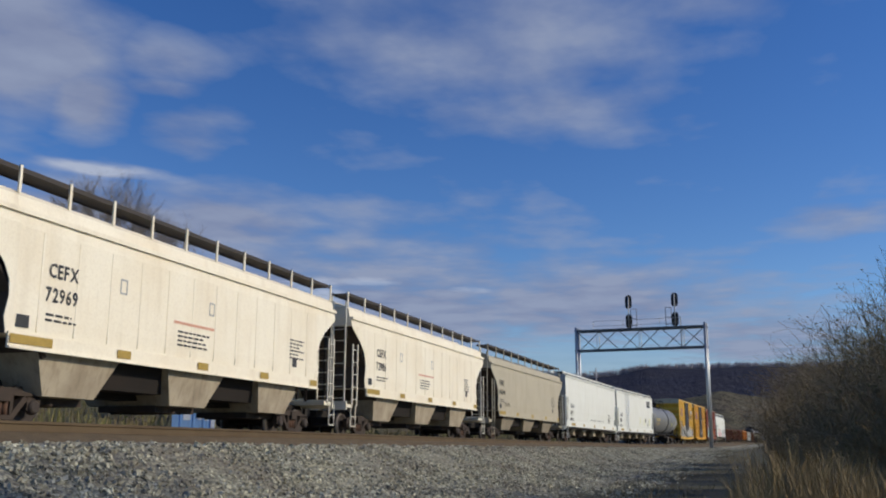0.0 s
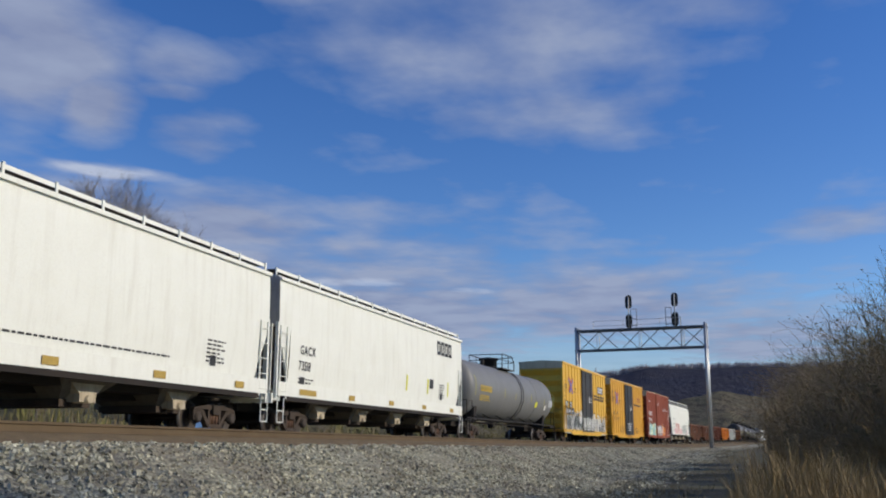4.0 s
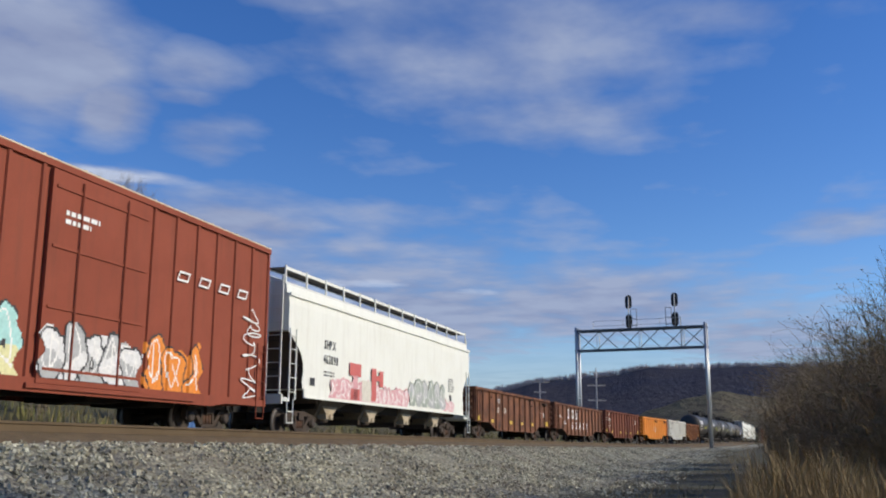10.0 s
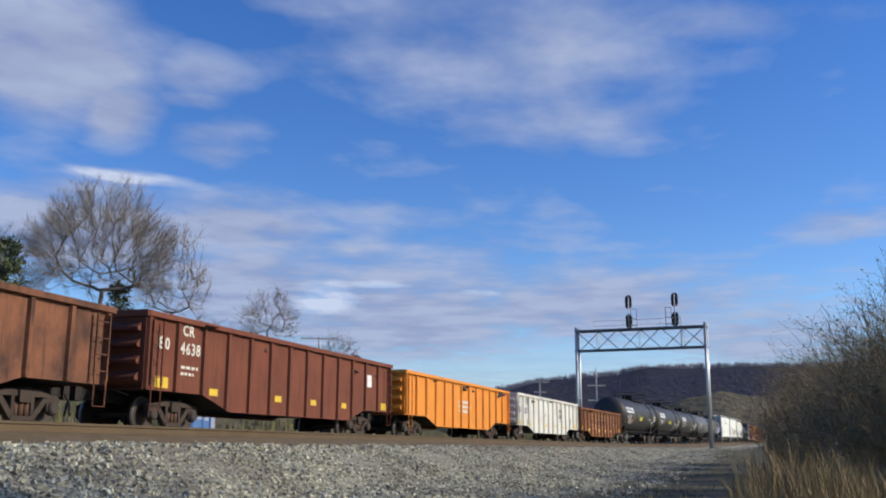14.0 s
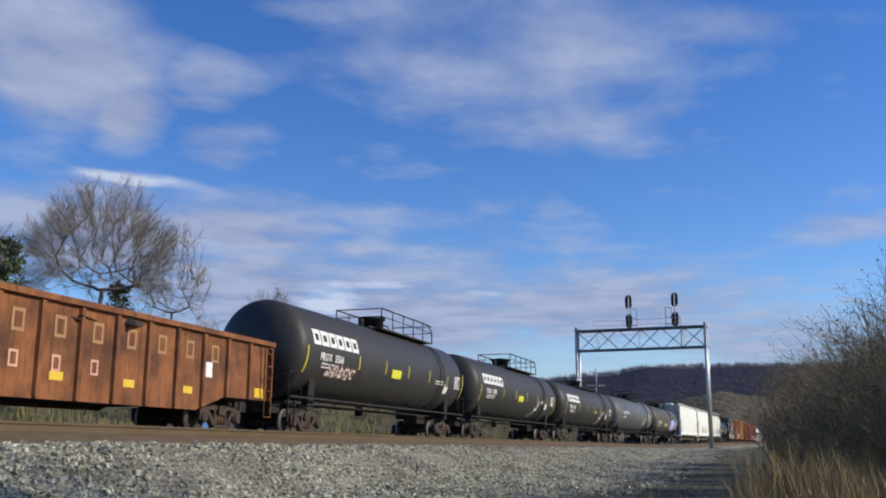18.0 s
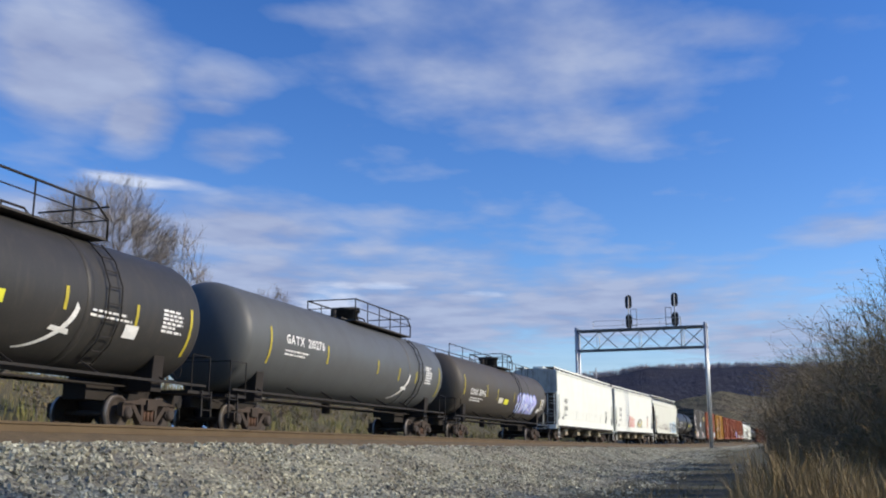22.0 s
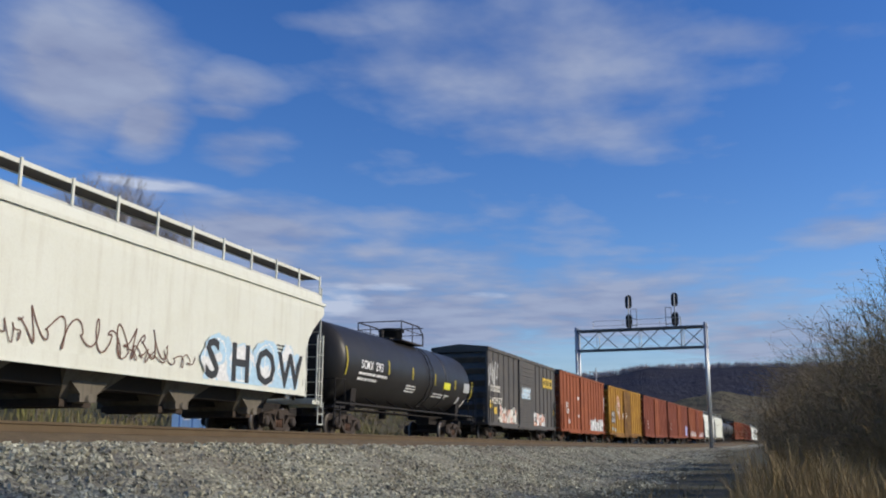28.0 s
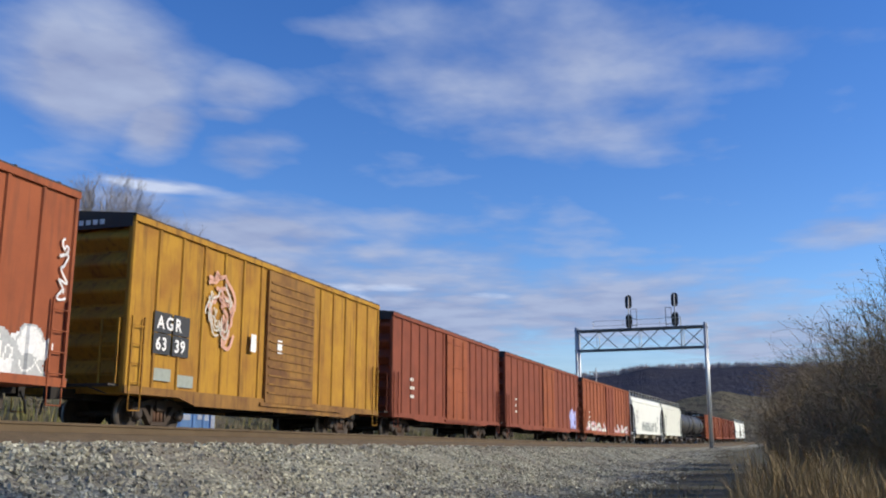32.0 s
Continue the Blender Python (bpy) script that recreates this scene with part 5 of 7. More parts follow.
        for y, turn in ((-w - 0.075, 0.0), (w + 0.075, math.pi)):
            ladder(car, e * (h - 0.36), y, low + 0.02, 1.75, rm, 0.46, 4, turn=turn)
            bm = bmesh.new()
            add_tube(bm, [(e * (h - 0.14), y, low), (e * (h - 0.14), y, 0.46), (e * (h - 0.58), y, 0.46), (e * (h - 0.58), y, low)], 0.018, 5)
            part("step", bm, rm, car)
        for y in (-w + 0.4, w - 0.4):
            ladder(car, e * (h + 0.05), y, 1.06, 1.5, rm, 0.46, 4, turn=math.pi / 2)
        bm = bmesh.new()
        add_box(bm, *sorted((e * (h - 0.1), e * (h + 0.3))), -1.4, 1.4, 1.0, 1.05)
        part("crossover_step", bm, GRATE, car)
    brake_wheel(car, -h - 0.25, 1.9)
    bm = bmesh.new()
    add_box(bm, -h + 0.3, h - 0.3, -0.3, 0.3, 0.72, low)
    for x in (-h * 0.35, h * 0.1, h * 0.4):
        add_box(bm, x, x + 1.1, -0.9, 0.8, 0.62, low)
    part("underframe", bm, UNDER, car, "dark underframe with brake gear")
    running_gear(car, h, 2.2)
    car["half"] = h
    return car, flat_side(-w)


# ---- gondola ----


def gondola_car(label, length, paint, top=2.72, low=0.98, belly=0.58, ribs=13, load=True, sill_mat=None, seed=1):
    car = thing("gondola_car", label, "gondola car", "cars of the freight train")
    h, w = length / 2, 1.5
    out = [(-h, low), (-h + 2.6, low), (-h + 4.0, belly), (h - 4.0, belly), (h - 2.6, low), (h, low), (h, top - 0.06), (-h, top - 0.06)]
    for y in (-w, w - 0.03):
        bm = bmesh.new()
        add_prism(bm, out, y, y + 0.03, "y")
        part("side_sheet", bm, paint, car)
    for y in (-w - 0.12, w - 0.03):
        bm = bmesh.new()
        add_box(bm, -h - 0.03, h + 0.03, y, y + 0.16, top - 0.13, top)
        soften(bm, 0.02)
        part("top_chord", bm, paint, car)
    for k in range(ribs + 1):
        x = -h + 0.1 + (length - 0.2) * k / ribs
        dx = h - abs(x)
        foot = low if dx < 2.6 else belly if dx > 4.0 else low + (belly - low) * (dx - 2.6) / 1.4
        key = ("rib", round(foot, 2), top, paint.name)
        me = shared(key, lambda b, foot=foot: add_prism(b, [(-0.085, 0), (-0.055, -0.08), (0.055, -0.08), (0.085, 0)], foot + 0.03, top - 0.15, "z"), paint)
        for y, r in ((-w, 0.0), (w, math.pi)):
            o = part("side_rib", me, paint, car)
            o.location, o.rotation_euler = (x, y, 0), (0, 0, r)
    bm = bmesh.new()
    add_prism(bm, [(-h, low + 0.02), (-h + 2.6, low + 0.02), (-h + 4.0, belly + 0.1), (h - 4.0, belly + 0.1), (h - 2.6, low + 0.02), (h, low + 0.02), (h, low + 0.12), (-h, low + 0.12)], -w + 0.03, w - 0.03, "y")
    part("floor", bm, UNDER, car)
    for e in (-1, 1):
        bm = bmesh.new()
        add_box(bm, *sorted((e * (h - 0.05), e * h)), -w + 0.03, w - 0.03, low, top - 0.03)
        part("end_wall", bm, paint, car)
        for k in range(4):
            z0 = low + 0.15 + (top - 0.3 - low) * k / 4
            bm = bmesh.new()
            add_prism(bm, [(e * h, z0 + 0.04), (e * (h + 0.15), z0 + 0.07), (e * (h + 0.16), z0 + 0.14), (e * h, z0 + 0.28)], -w + 0.12, w - 0.12, "y")
            part("end_corrugation", bm, paint, car)
        bm = bmesh.new()
        add_box(bm, *sorted((e * (h - 0.02), e * (h + 0.1))), -w - 0.1, w + 0.1, top - 0.14, top + 0.01)
        part("end_chord", bm, paint, car)
        for y, turn in ((-w - 0.125, 0.0), (w + 0.125, math.pi)):
            ladder(car, e * (h - 0.36), y, low + 0.1, top - low - 0.3, paint, 0.42, 4, turn=turn)
            bm = bmesh.new()
            add_tube(bm, [(e * (h - 0.16), y, low + 0.1), (e * (h - 0.16), y, 0.5), (e * (h - 0.56), y, 0.5), (e * (h - 0.56), y, low + 0.1)], 0.018, 5)
            part("step", bm, paint, car)
    brake_wheel(car, -h - 0.16, 2.1)
    bm = bmesh.new()
    add_box(bm, -h + 0.3, h - 0.3, -0.3, 0.3, 0.70, low + 0.02)
    part("centre_sill", bm, UNDER, car)
    running_gear(car, h, 2.0)
    car["half"] = h
    if load:
        r = np.random.RandomState(seed)
        v, f = [], []
        base = np.array(ROCK)
        for k in range(130):
            p = np.array([r.uniform(-h + 0.5, h - 0.5), r.uniform(-w + 0.25, w - 0.25), top - 0.36 + 0.34 * r.rand() ** 2])
            sz = np.array([0.2 + 0.6 * r.rand() ** 2, 0.15 + 0.3 * r.rand(), 0.06 + 0.14 * r.rand()])
            e = np.array(Euler((r.uniform(-0.4, 0.4), r.uniform(-0.35, 0.35), r.uniform(0, 3))).to_matrix())
            n = len(v)
            v += [tuple(q) for q in (base * sz) @ e + p]
            f += [tuple(n + i for i in q) for q in ROCKF]
        n = len(v)
        v += [(-h + 0.1, -w + 0.06, top - 0.5), (h - 0.1, -w + 0.06, top - 0.5), (h - 0.1, w - 0.06, top - 0.5), (-h + 0.1, w - 0.06, top - 0.5)]
        f.append((n, n + 1, n + 2, n + 3))
        ob = part("scrap_load", raw_mesh("scrap_load", v, f, SCRAP), SCRAP, car, "load of dark rusty scrap metal")
        ob["kind"] = "stuff"
    return car, flat_side(-w)


SCRAP = surf("scrap_metal", (0.055, 0.045, 0.04), (0.11, 0.07, 0.05), 0.8, 0.2, RUST, 0.3, 0.6, 2.0)

# ---- plants ----
BARK = surf("grey_bark", (0.15, 0.125, 0.105), (0.11, 0.09, 0.075), 0.95, 0.0, (0.05, 0.04, 0.03), 0.3, 0.6, 3.0, 0.5)
TWIG = surf("bare_twigs", (0.28, 0.24, 0.205), (0.21, 0.18, 0.16), 0.95, 0.0, (0.08, 0.06, 0.045), 0.2, 0.6, 1.0, 0.0)
THICKET_TWIG = surf("thicket_twigs", (0.32, 0.235, 0.13), (0.23, 0.17, 0.095), 0.95, 0.0, (0.05, 0.038, 0.026), 0.2, 0.6, 1.0, 0.0)
BRUSH = surf("brown_brush", (0.28, 0.20, 0.105), (0.20, 0.15, 0.08), 0.95, 0.0, (0.06, 0.045, 0.03), 0.2, 0.6, 1.0, 0.0)


def leaf_mix(name, a, b, c):
    m = bpy.data.materials.new(name)
    m.use_nodes = True
    nt = m.node_tree
    bs = nt.nodes["Principled BSDF"]
    isl = nt.nodes.new("ShaderNodeNewGeometry").outputs["Random Per Island"]
    tc = nt.nodes.new("ShaderNodeTexCoord").outputs["Object"]
    col = blend(nt, isl, a, b)
    col = blend(nt, ramp(nt, noise_of(nt, tc, 0.9, 4), 0.42, 0.62), col, c)
    nt.links.new(col, bs.inputs["Base Color"])
    bs.inputs["Roughness"].default_value = 0.85
    return m


STRAW = leaf_mix("dry_straw", (0.44, 0.30, 0.125), (0.26, 0.17, 0.07), (0.30, 0.22, 0.10))
SHORT_STRAW = leaf_mix("trodden_straw", (0.22, 0.17, 0.09), (0.13, 0.105, 0.055), (0.15, 0.13, 0.06))
WEEDS = leaf_mix("green_weeds", (0.16, 0.185, 0.035), (0.23, 0.20, 0.06), (0.22, 0.175, 0.09))
NEEDLES = leaf_mix("cedar_needles", (0.055, 0.085, 0.03), (0.10, 0.115, 0.045), (0.09, 0.095, 0.04))
DEAD_LEAVES = leaf_mix("dead_leaves", (0.27, 0.20, 0.09), (0.17, 0.135, 0.06), (0.20, 0.175, 0.06))


def add_limb(limbs, pts, r0, r1, sides=4):
    limbs.setdefault((len(pts), sides), []).append((pts, r0, r1))


def limb_mesh(name, limbs, material):
    """Tapered round limbs along their points, all in one mesh."""
    verts, faces, n0 = [], [], 0
    for (m, sides), rows in limbs.items():
        p = np.array([r[0] for r in rows])
        d = np.concatenate([p[:, 1:2] - p[:, :1], p[:, 2:] - p[:, :-2], p[:, -1:] - p[:, -2:-1]], 1)
        d /= np.linalg.norm(d, axis=2, keepdims=True) + 1e-9
        u = np.cross(d, np.where(np.abs(d[..., 2:]) < 0.9, (0.3, 0.5, 0.81), (1.0, 0.0, 0.0)))
        u /= np.linalg.norm(u, axis=2, keepdims=True) + 1e-9
        w = np.cross(d, u)
        r = np.array([np.linspace(a, b, m) for _, a, b in rows])[..., None, None]
        ang = 2 * np.pi * np.arange(sides) / sides
        ring = p[:, :, None] + (u[:, :, None] * np.cos(ang)[None, None, :, None] + w[:, :, None] * np.sin(ang)[None, None, :, None]) * r
        verts.append(ring.reshape(-1, 3))
        k, i, j = np.meshgrid(np.arange(len(rows)), np.arange(m - 1), np.arange(sides), indexing="ij")
        a = n0 + (k * m + i) * sides + j
        b = n0 + (k * m + i) * sides + (j + 1) % sides
        faces.append(np.stack([a, b, b + sides, a + sides], -1).reshape(-1, 4))
        n0 += len(rows) * m * sides
    return raw_mesh(name, np.concatenate(verts).tolist(), np.concatenate(faces).tolist(), material)


def wander(rng, p, d, length, steps, bend, lift):
    pts = [p]
    d = d / np.linalg.norm(d)
    for _ in range(steps):
        d = d + rng.normal(0, bend, 3) + np.array([0, 0, lift])
        d = d / np.linalg.norm(d)
        pts.append(pts[-1] + d * length / steps)
    return pts, d


def aside(rng, d, angle):
    u = rng.normal(0, 1, 3)
    u = u - d * u.dot(d)
    u = u / np.linalg.norm(u)
    return d * math.cos(angle) + u * math.sin(angle)


def bare_tree(x, y, base, height, seed, crown=(4.8, 4.6), fork=0.52, tips=900, label="tall leafless tree with a wide spreading crown", twig=0.0085):
    """Grows limbs from a forked trunk out to points strewn through a domed crown."""
    rng = np.random.RandomState(seed)
    t = thing("bare_tree", label, "tree", "leafless trees beyond the track")
    t.location = (x, y, base)
    wide, tall = crown
    trunk, _ = wander(rng, np.zeros(3), np.array([rng.normal(0, 0.03), rng.normal(0, 0.03), 1.0]), height * fork, 6, 0.03, 0.05)
    top = trunk[-1]
    mid = np.array([0, 0, height - tall])
    d = rng.normal(size=(tips * 2, 3))
    d /= np.linalg.norm(d, axis=1)[:, None]
    d = d[d[:, 2] > -0.55][:tips]
    ends = mid + d * np.array([wide, wide, tall]) * rng.uniform(0.25, 1.0, (len(d), 1)) ** 0.45 * (1 + 0.10 * np.sin(d[:, :1] * 7 + seed) + 0.07 * np.sin(d[:, 2:] * 9))
    ends = ends[np.argsort(np.linalg.norm(ends - top, axis=1) + rng.uniform(0, 0.12 * height, len(ends)))]
    up = [-1] + list(range(len(trunk) - 1))
    pos = np.zeros((len(trunk) + 12 * len(ends), 3))
    far = np.zeros(len(pos))
    pos[:len(trunk)] = trunk
    n = len(trunk)
    for e in ends:
        out = np.linalg.norm(e - top)
        gap = np.linalg.norm(pos[4:n] - e, axis=1) + 1.6 * np.maximum(far[4:n] - 0.80 * out, 0) + 0.25 * np.maximum(pos[4:n, 2] - e[2], 0)
        k = 4 + int(np.argmin(gap))
        p = pos[k]
        ln = np.linalg.norm(e - p)
        steps = int(min(max(ln / (0.045 * height), 1), 8))
        bow = rng.normal(0, 0.07, 3) * ln + np.array([0, 0, -0.06 * ln])
        for q in range(1, steps + 1):
            f = q / steps
            pos[n] = p + (e - p) * f + bow * 4 * f * (1 - f) * 0.5 + rng.normal(0, 0.012, 3) * ln
            far[n] = np.linalg.norm(pos[n] - top)
            up.append(k)
            k = n
            n += 1
    load = np.zeros(n)
    child = [0] * n
    for i in range(1, n):
        child[up[i]] += 1
    load[[i for i in range(n) if not child[i]]] = 1
    for i in range(n - 1, 0, -1):
        load[up[i]] += load[i]
    thick = twig * load ** 0.40
    limbs, twigs, stem = {}, {}, {}
    for i in range(1, n):
        a, b = pos[up[i]], pos[i]
        big = thick[i]
        kind = stem if i < len(trunk) else limbs if load[i] > 5 else twigs
        add_limb(kind, [a, b], min(thick[up[i]], big * 1.25), big, 7 if big > 0.08 else 4 if big > 0.03 else 3)
        if load[i] < 8:
            for q in range(7):
                d1 = (b - a) / (np.linalg.norm(b - a) + 1e-6)
                tw, _ = wander(rng, a + (b - a) * rng.rand(), aside(rng, d1, rng.uniform(0.3, 0.9)), height * rng.uniform(0.03, 0.075), 2, 0.15, 0.12)
                add_limb(twigs, tw, twig * 0.55, twig * 0.35, 3)
    part("trunk", limb_mesh("trunk", stem, BARK), BARK, t)
    part("limb_spread", limb_mesh("limb_spread", limbs, BARK), BARK, t, "grey leafless limbs")["kind"] = "stuff"
    part("crown", limb_mesh("crown", twigs, TWIG), TWIG, t, "crown of fine bare twigs")["kind"] = "stuff"
    return t


def shrub(x, y, base, height, width, seed, twigs=60, mat=None, leaves=200, label="dense leafless brown shrub", leaf_mat=None, leaf=1.0):
    rng = np.random.RandomState(seed)
    t = thing("shrub", label, "shrub", "trackside shrubs")
    t.location = (x, y, base)
    stems, lv, lf = {}, [], []
    for k in range(twigs):
        a = rng.uniform(0, 6.28)
        d = np.array([math.cos(a) * width * rng.rand(), math.sin(a) * width * rng.rand(), height])
        p = np.array([math.cos(a) * 0.25 * rng.rand(), math.sin(a) * 0.25 * rng.rand(), 0])
        ln = height * rng.uniform(0.55, 1.1)
        st, _ = wander(rng, p, d, ln, 5, 0.13, -0.015)
        add_limb(stems, st, 0.012 * height / 3 + 0.006, 0.004, 4)
        for q in range(9):
            j = rng.randint(1, 6)
            d2 = aside(rng, (st[j] - st[j - 1]) / np.linalg.norm(st[j] - st[j - 1]), rng.uniform(0.4, 1.0))
            br, _ = wander(rng, st[j], d2, ln * rng.uniform(0.14, 0.36), 3, 0.2, 0.02)
            add_limb(stems, br, 0.006, 0.003, 3)
            for z in range(3):
                d3 = aside(rng, (br[-1] - br[0]) / np.linalg.norm(br[-1] - br[0]), rng.uniform(0.3, 1.0))
                tw, _ = wander(rng, br[rng.randint(1, 4)], d3, ln * rng.uniform(0.06, 0.16), 2, 0.2, 0.0)
                add_limb(stems, tw, 0.0035, 0.002, 3)
                if leaves and rng.rand() < leaves / (twigs * 27.0):
                    c, s = tw[-1], rng.uniform(0.012, 0.028) * leaf
                    u, w = rng.normal(0, 1, 3), rng.normal(0, 1, 3)
                    u, w = u / np.linalg.norm(u) * s, w / np.linalg.norm(w) * s
                    n = len(lv)
                    lv += [c, c + u, c + u + w, c + w]
                    lf.append((n, n + 1, n + 2, n + 3))
    b = part("branch_tangle", limb_mesh("branch_tangle", stems, mat or BRUSH), BRUSH, t)
    b["kind"] = "stuff"
    if lf:
        o = part("leaves", raw_mesh("leaves", lv, lf, leaf_mat or DEAD_LEAVES), DEAD_LEAVES, t, "withered leaves")
        o["kind"] = "stuff"
    return t


def blades(name, label, spots, mat, seed, height, width):
    """Grass blades: bent tapered strips standing on the ground."""
    rng = np.random.RandomState(seed)
    v, f = [], []
    for x, y, z, k in spots:
        h = height * k * rng.uniform(0.5, 1.15)
        a = rng.uniform(0, 6.28)
        lean = rng.uniform(0.03, 0.42) * h
        side = np.array([-math.sin(a), math.cos(a), 0]) * width * rng.uniform(0.6, 1.2)
        out = np.array([math.cos(a), math.sin(a), 0])
        p = np.array([x, y, z])
        n = len(v)
        m1, m2 = p + out * lean * 0.2 + (0, 0, h * 0.5), p + out * lean * 0.55 + (0, 0, h * 0.82)
        tip = p + out * lean + (0, 0, h)
        v += [p - side, p + side, m1 + side * 0.8, m1 - side * 0.8, m2 + side * 0.6, m2 - side * 0.6, tip]
        f += [(n, n + 1, n + 2, n + 3), (n + 3, n + 2, n + 4, n + 5), (n + 5, n + 4, n + 6)]
    ob = new(name, raw_mesh(name, v, f, mat))
    return tagged(ob, label, "grass", kind="stuff")


def conifer(x, y, base, height, seed, label="dark green cedar with ragged boughs"):
    rng = np.random.RandomState(seed)
    t = thing("cedar_tree", label, "tree", "evergreens beyond the track")
    t.location = (x, y, base)
    stems, lv, lf = {}, [], []
    trunk, _ = wander(rng, np.zeros(3), np.array([0, 0, 1.0]), height, 6, 0.02, 0.1)
    add_limb(stems, trunk, height * 0.018, 0.02, 6)
    for k in range(70):
        u = rng.uniform(0.12, 0.98)
        p = np.array([0, 0, height * u])
        a = rng.uniform(0, 6.28)
        ln = height * 0.30 * (1.05 - u) * rng.uniform(0.6, 1.25) + 0.25
        br, _ = wander(rng, p, np.array([math.cos(a), math.sin(a), 0.25]), ln, 4, 0.12, 0.0)
        add_limb(stems, br, 0.02, 0.006, 3)
        for q in range(26):
            j = rng.randint(1, 5)
            c = br[j] + rng.normal(0, 0.10, 3)
            d = rng.normal(0, 1, 3) + np.array([math.cos(a), math.sin(a), 0.2])
            d = d / np.linalg.norm(d) * rng.uniform(0.15, 0.34)
            s = np.cross(d, rng.normal(0, 1, 3))
            s = s / np.linalg.norm(s) * 0.05
            n = len(lv)
            lv += [c - s, c + s, c + d + s * 0.4, c + d - s * 0.4]
            lf.append((n, n + 1, n + 2, n + 3))
    part("trunk", limb_mesh("trunk", stems, BARK), BARK, t)
    o = part("crown", raw_mesh("crown", lv, lf, NEEDLES), NEEDLES, t, "ragged green boughs")
    o["kind"] = "stuff"



def rooted(x, y, top, *rest, **more):
    bare_tree(x, y, land(x, y), top - land(x, y), *rest, **more)


rooted(49.5, 37.3, 15.9, 21, (5.0, 4.7), 0.45, 1500)
rooted(52.9, 34.3, 14.2, 26, (2.6, 4.6), 0.45, 420, "leafless tree with an open crown")
rooted(75.2, 39.0, 13.4, 22, (2.9, 3.0), 0.62, 420, "leafless tree with an open crown")
rooted(101.2, 43.1, 12.6, 23, (2.4, 2.8), 0.66, 300, "slender leafless tree on the bank")
rooted(60.0, 35.0, 8.6, 24, (2.2, 2.6), 0.5, 240, "leafless young tree with thin stems")
rooted(45.6, 42.2, 13.0, 25, (3.4, 3.2), 0.5, 320, "leafless young tree with thin stems")
conifer(43.5, 38.8, land(43, 39), 7.3, 31)
conifer(53.2, 38.4, land(53, 38), 6.6, 32, "small olive-green cedar beneath bare trees")
conifer(41.5, 37.6, land(41, 37), 7.2, 33, "small olive-green cedar beneath bare trees")

# weeds and brush on the far bank
rng = np.random.RandomState(8)
spots, straw = [], []
for k in range(21000):
    s, o = rng.uniform(4, 130), rng.uniform(4.4, 24.0)
    p, _ = on_track(s, o)
    if 29.6 < math.degrees(math.atan2(p.y, p.x)) < 33.6 and o < 12.5:
        continue
    clump = noise.noise((p.x * 0.25, p.y * 0.25, 0))
    (spots if clump > 0.02 else straw).append((p.x, p.y, land(p.x, p.y) - 0.03, 0.7 + 0.8 * max(clump, -0.3)))
blades("weeds", "green and olive weeds on the far bank", spots, WEEDS, 41, 0.75, 0.022)
blades("dry_grass", "tan dead grass on the far bank", straw, DEAD_LEAVES, 42, 0.7, 0.018)
for k in range(64):
    s, o = 8 + k * 2.0 + rng.uniform(-1.0, 1.0), rng.uniform(12.8, 21)
    p, _ = on_track(s, o)
    green = k % 4 == 0
    shrub(p.x, p.y, land(p.x, p.y), rng.uniform(1.6, 2.8), 1.0, 60 + k, 14, TWIG, 900 if green else 500, "olive-green scrub on the far bank" if green else "low brown scrub on the far bank", WEEDS if green else DEAD_LEAVES, 4.0)

# the thicket beside the eye
rng = np.random.RandomState(9)
THICKET = ((17.0, -0.085, 2.2, 0.35), (14.5, -0.120, 2.3, 0.42), (12.5, -0.155, 2.5, 0.5), (16.0, -0.165, 3.2, 0.6), (20.0, -0.075, 2.35, 0.4), (22.0, -0.125, 3.6, 0.6), (25.0, -0.062, 2.3, 0.4), (18.5, -0.185, 4.0, 0.7), (28.0, -0.082, 3.2, 0.5), (15.0, -0.145, 2.7, 0.5), (19.0, -0.100, 2.6, 0.45), (32.0, -0.055, 2.5, 0.5), (12.0, -0.175, 2.6, 0.6), (26.0, -0.10, 3.5, 0.5), (23.0, -0.15, 4.2, 0.6), (36.0, -0.085, 4.6, 0.6), (39.0, -0.062, 3.9, 0.6), (43.0, -0.072, 4.8, 0.7), (48.0, -0.06, 4.8, 0.7), (54.0, -0.055, 5.0, 0.8), (34.0, -0.040, 2.9, 0.5), (41.0, -0.034, 3.2, 0.6), (28.0, -0.047, 2.4, 0.45), (17.5, -0.158, 3.1, 0.6))
for k, (r, az, h, w) in enumerate(THICKET):
    az -= 0.006
    h = h * 1.12 if h > 3.0 else h
    x, y = r * math.cos(az), r * math.sin(az)
    shrub(x, y, land(x, y), h * 0.78, w * 0.85, 100 + k, 90, THICKET_TWIG, 3800, "dense tangled leafless brown shrub")
# The first tree is out of view, added for its shadow on the ballast.
for k, (x, y, h, wide, tall, tips) in enumerate(((9.7, -4.0, 8.0, 1.5, 2.5, 600), (17.0, -4.1, 5.6, 1.75, 1.0, 45))):
    bare_tree(x, y, land(x, y), h, 27 + k, (wide, tall), 0.4, tips, "small leafless tree at the thicket's edge", 0.008)
# Unseen shrub, added only to shade the ballast at the lower left.
shrub(12.3, -6.6, land(12.3, -6.6), 7.8, 0.55, 131, 90, THICKET_TWIG, 9000, "tall dense brown shrub beside the ballast", None, 1.8)
spots = []
for k in range(36000):
    r, az = rng.uniform(5.5, 17.0), rng.uniform(-0.30, 0.0)
    az = az + 0.012 * math.sin(r * 2.3)
    x, y = r * math.cos(az), r * math.sin(az)
    spots.append((x, y, land(x, y) - 0.02, 0.75 + 0.5 * noise.noise((x * 0.9, y * 0.9, 4))))
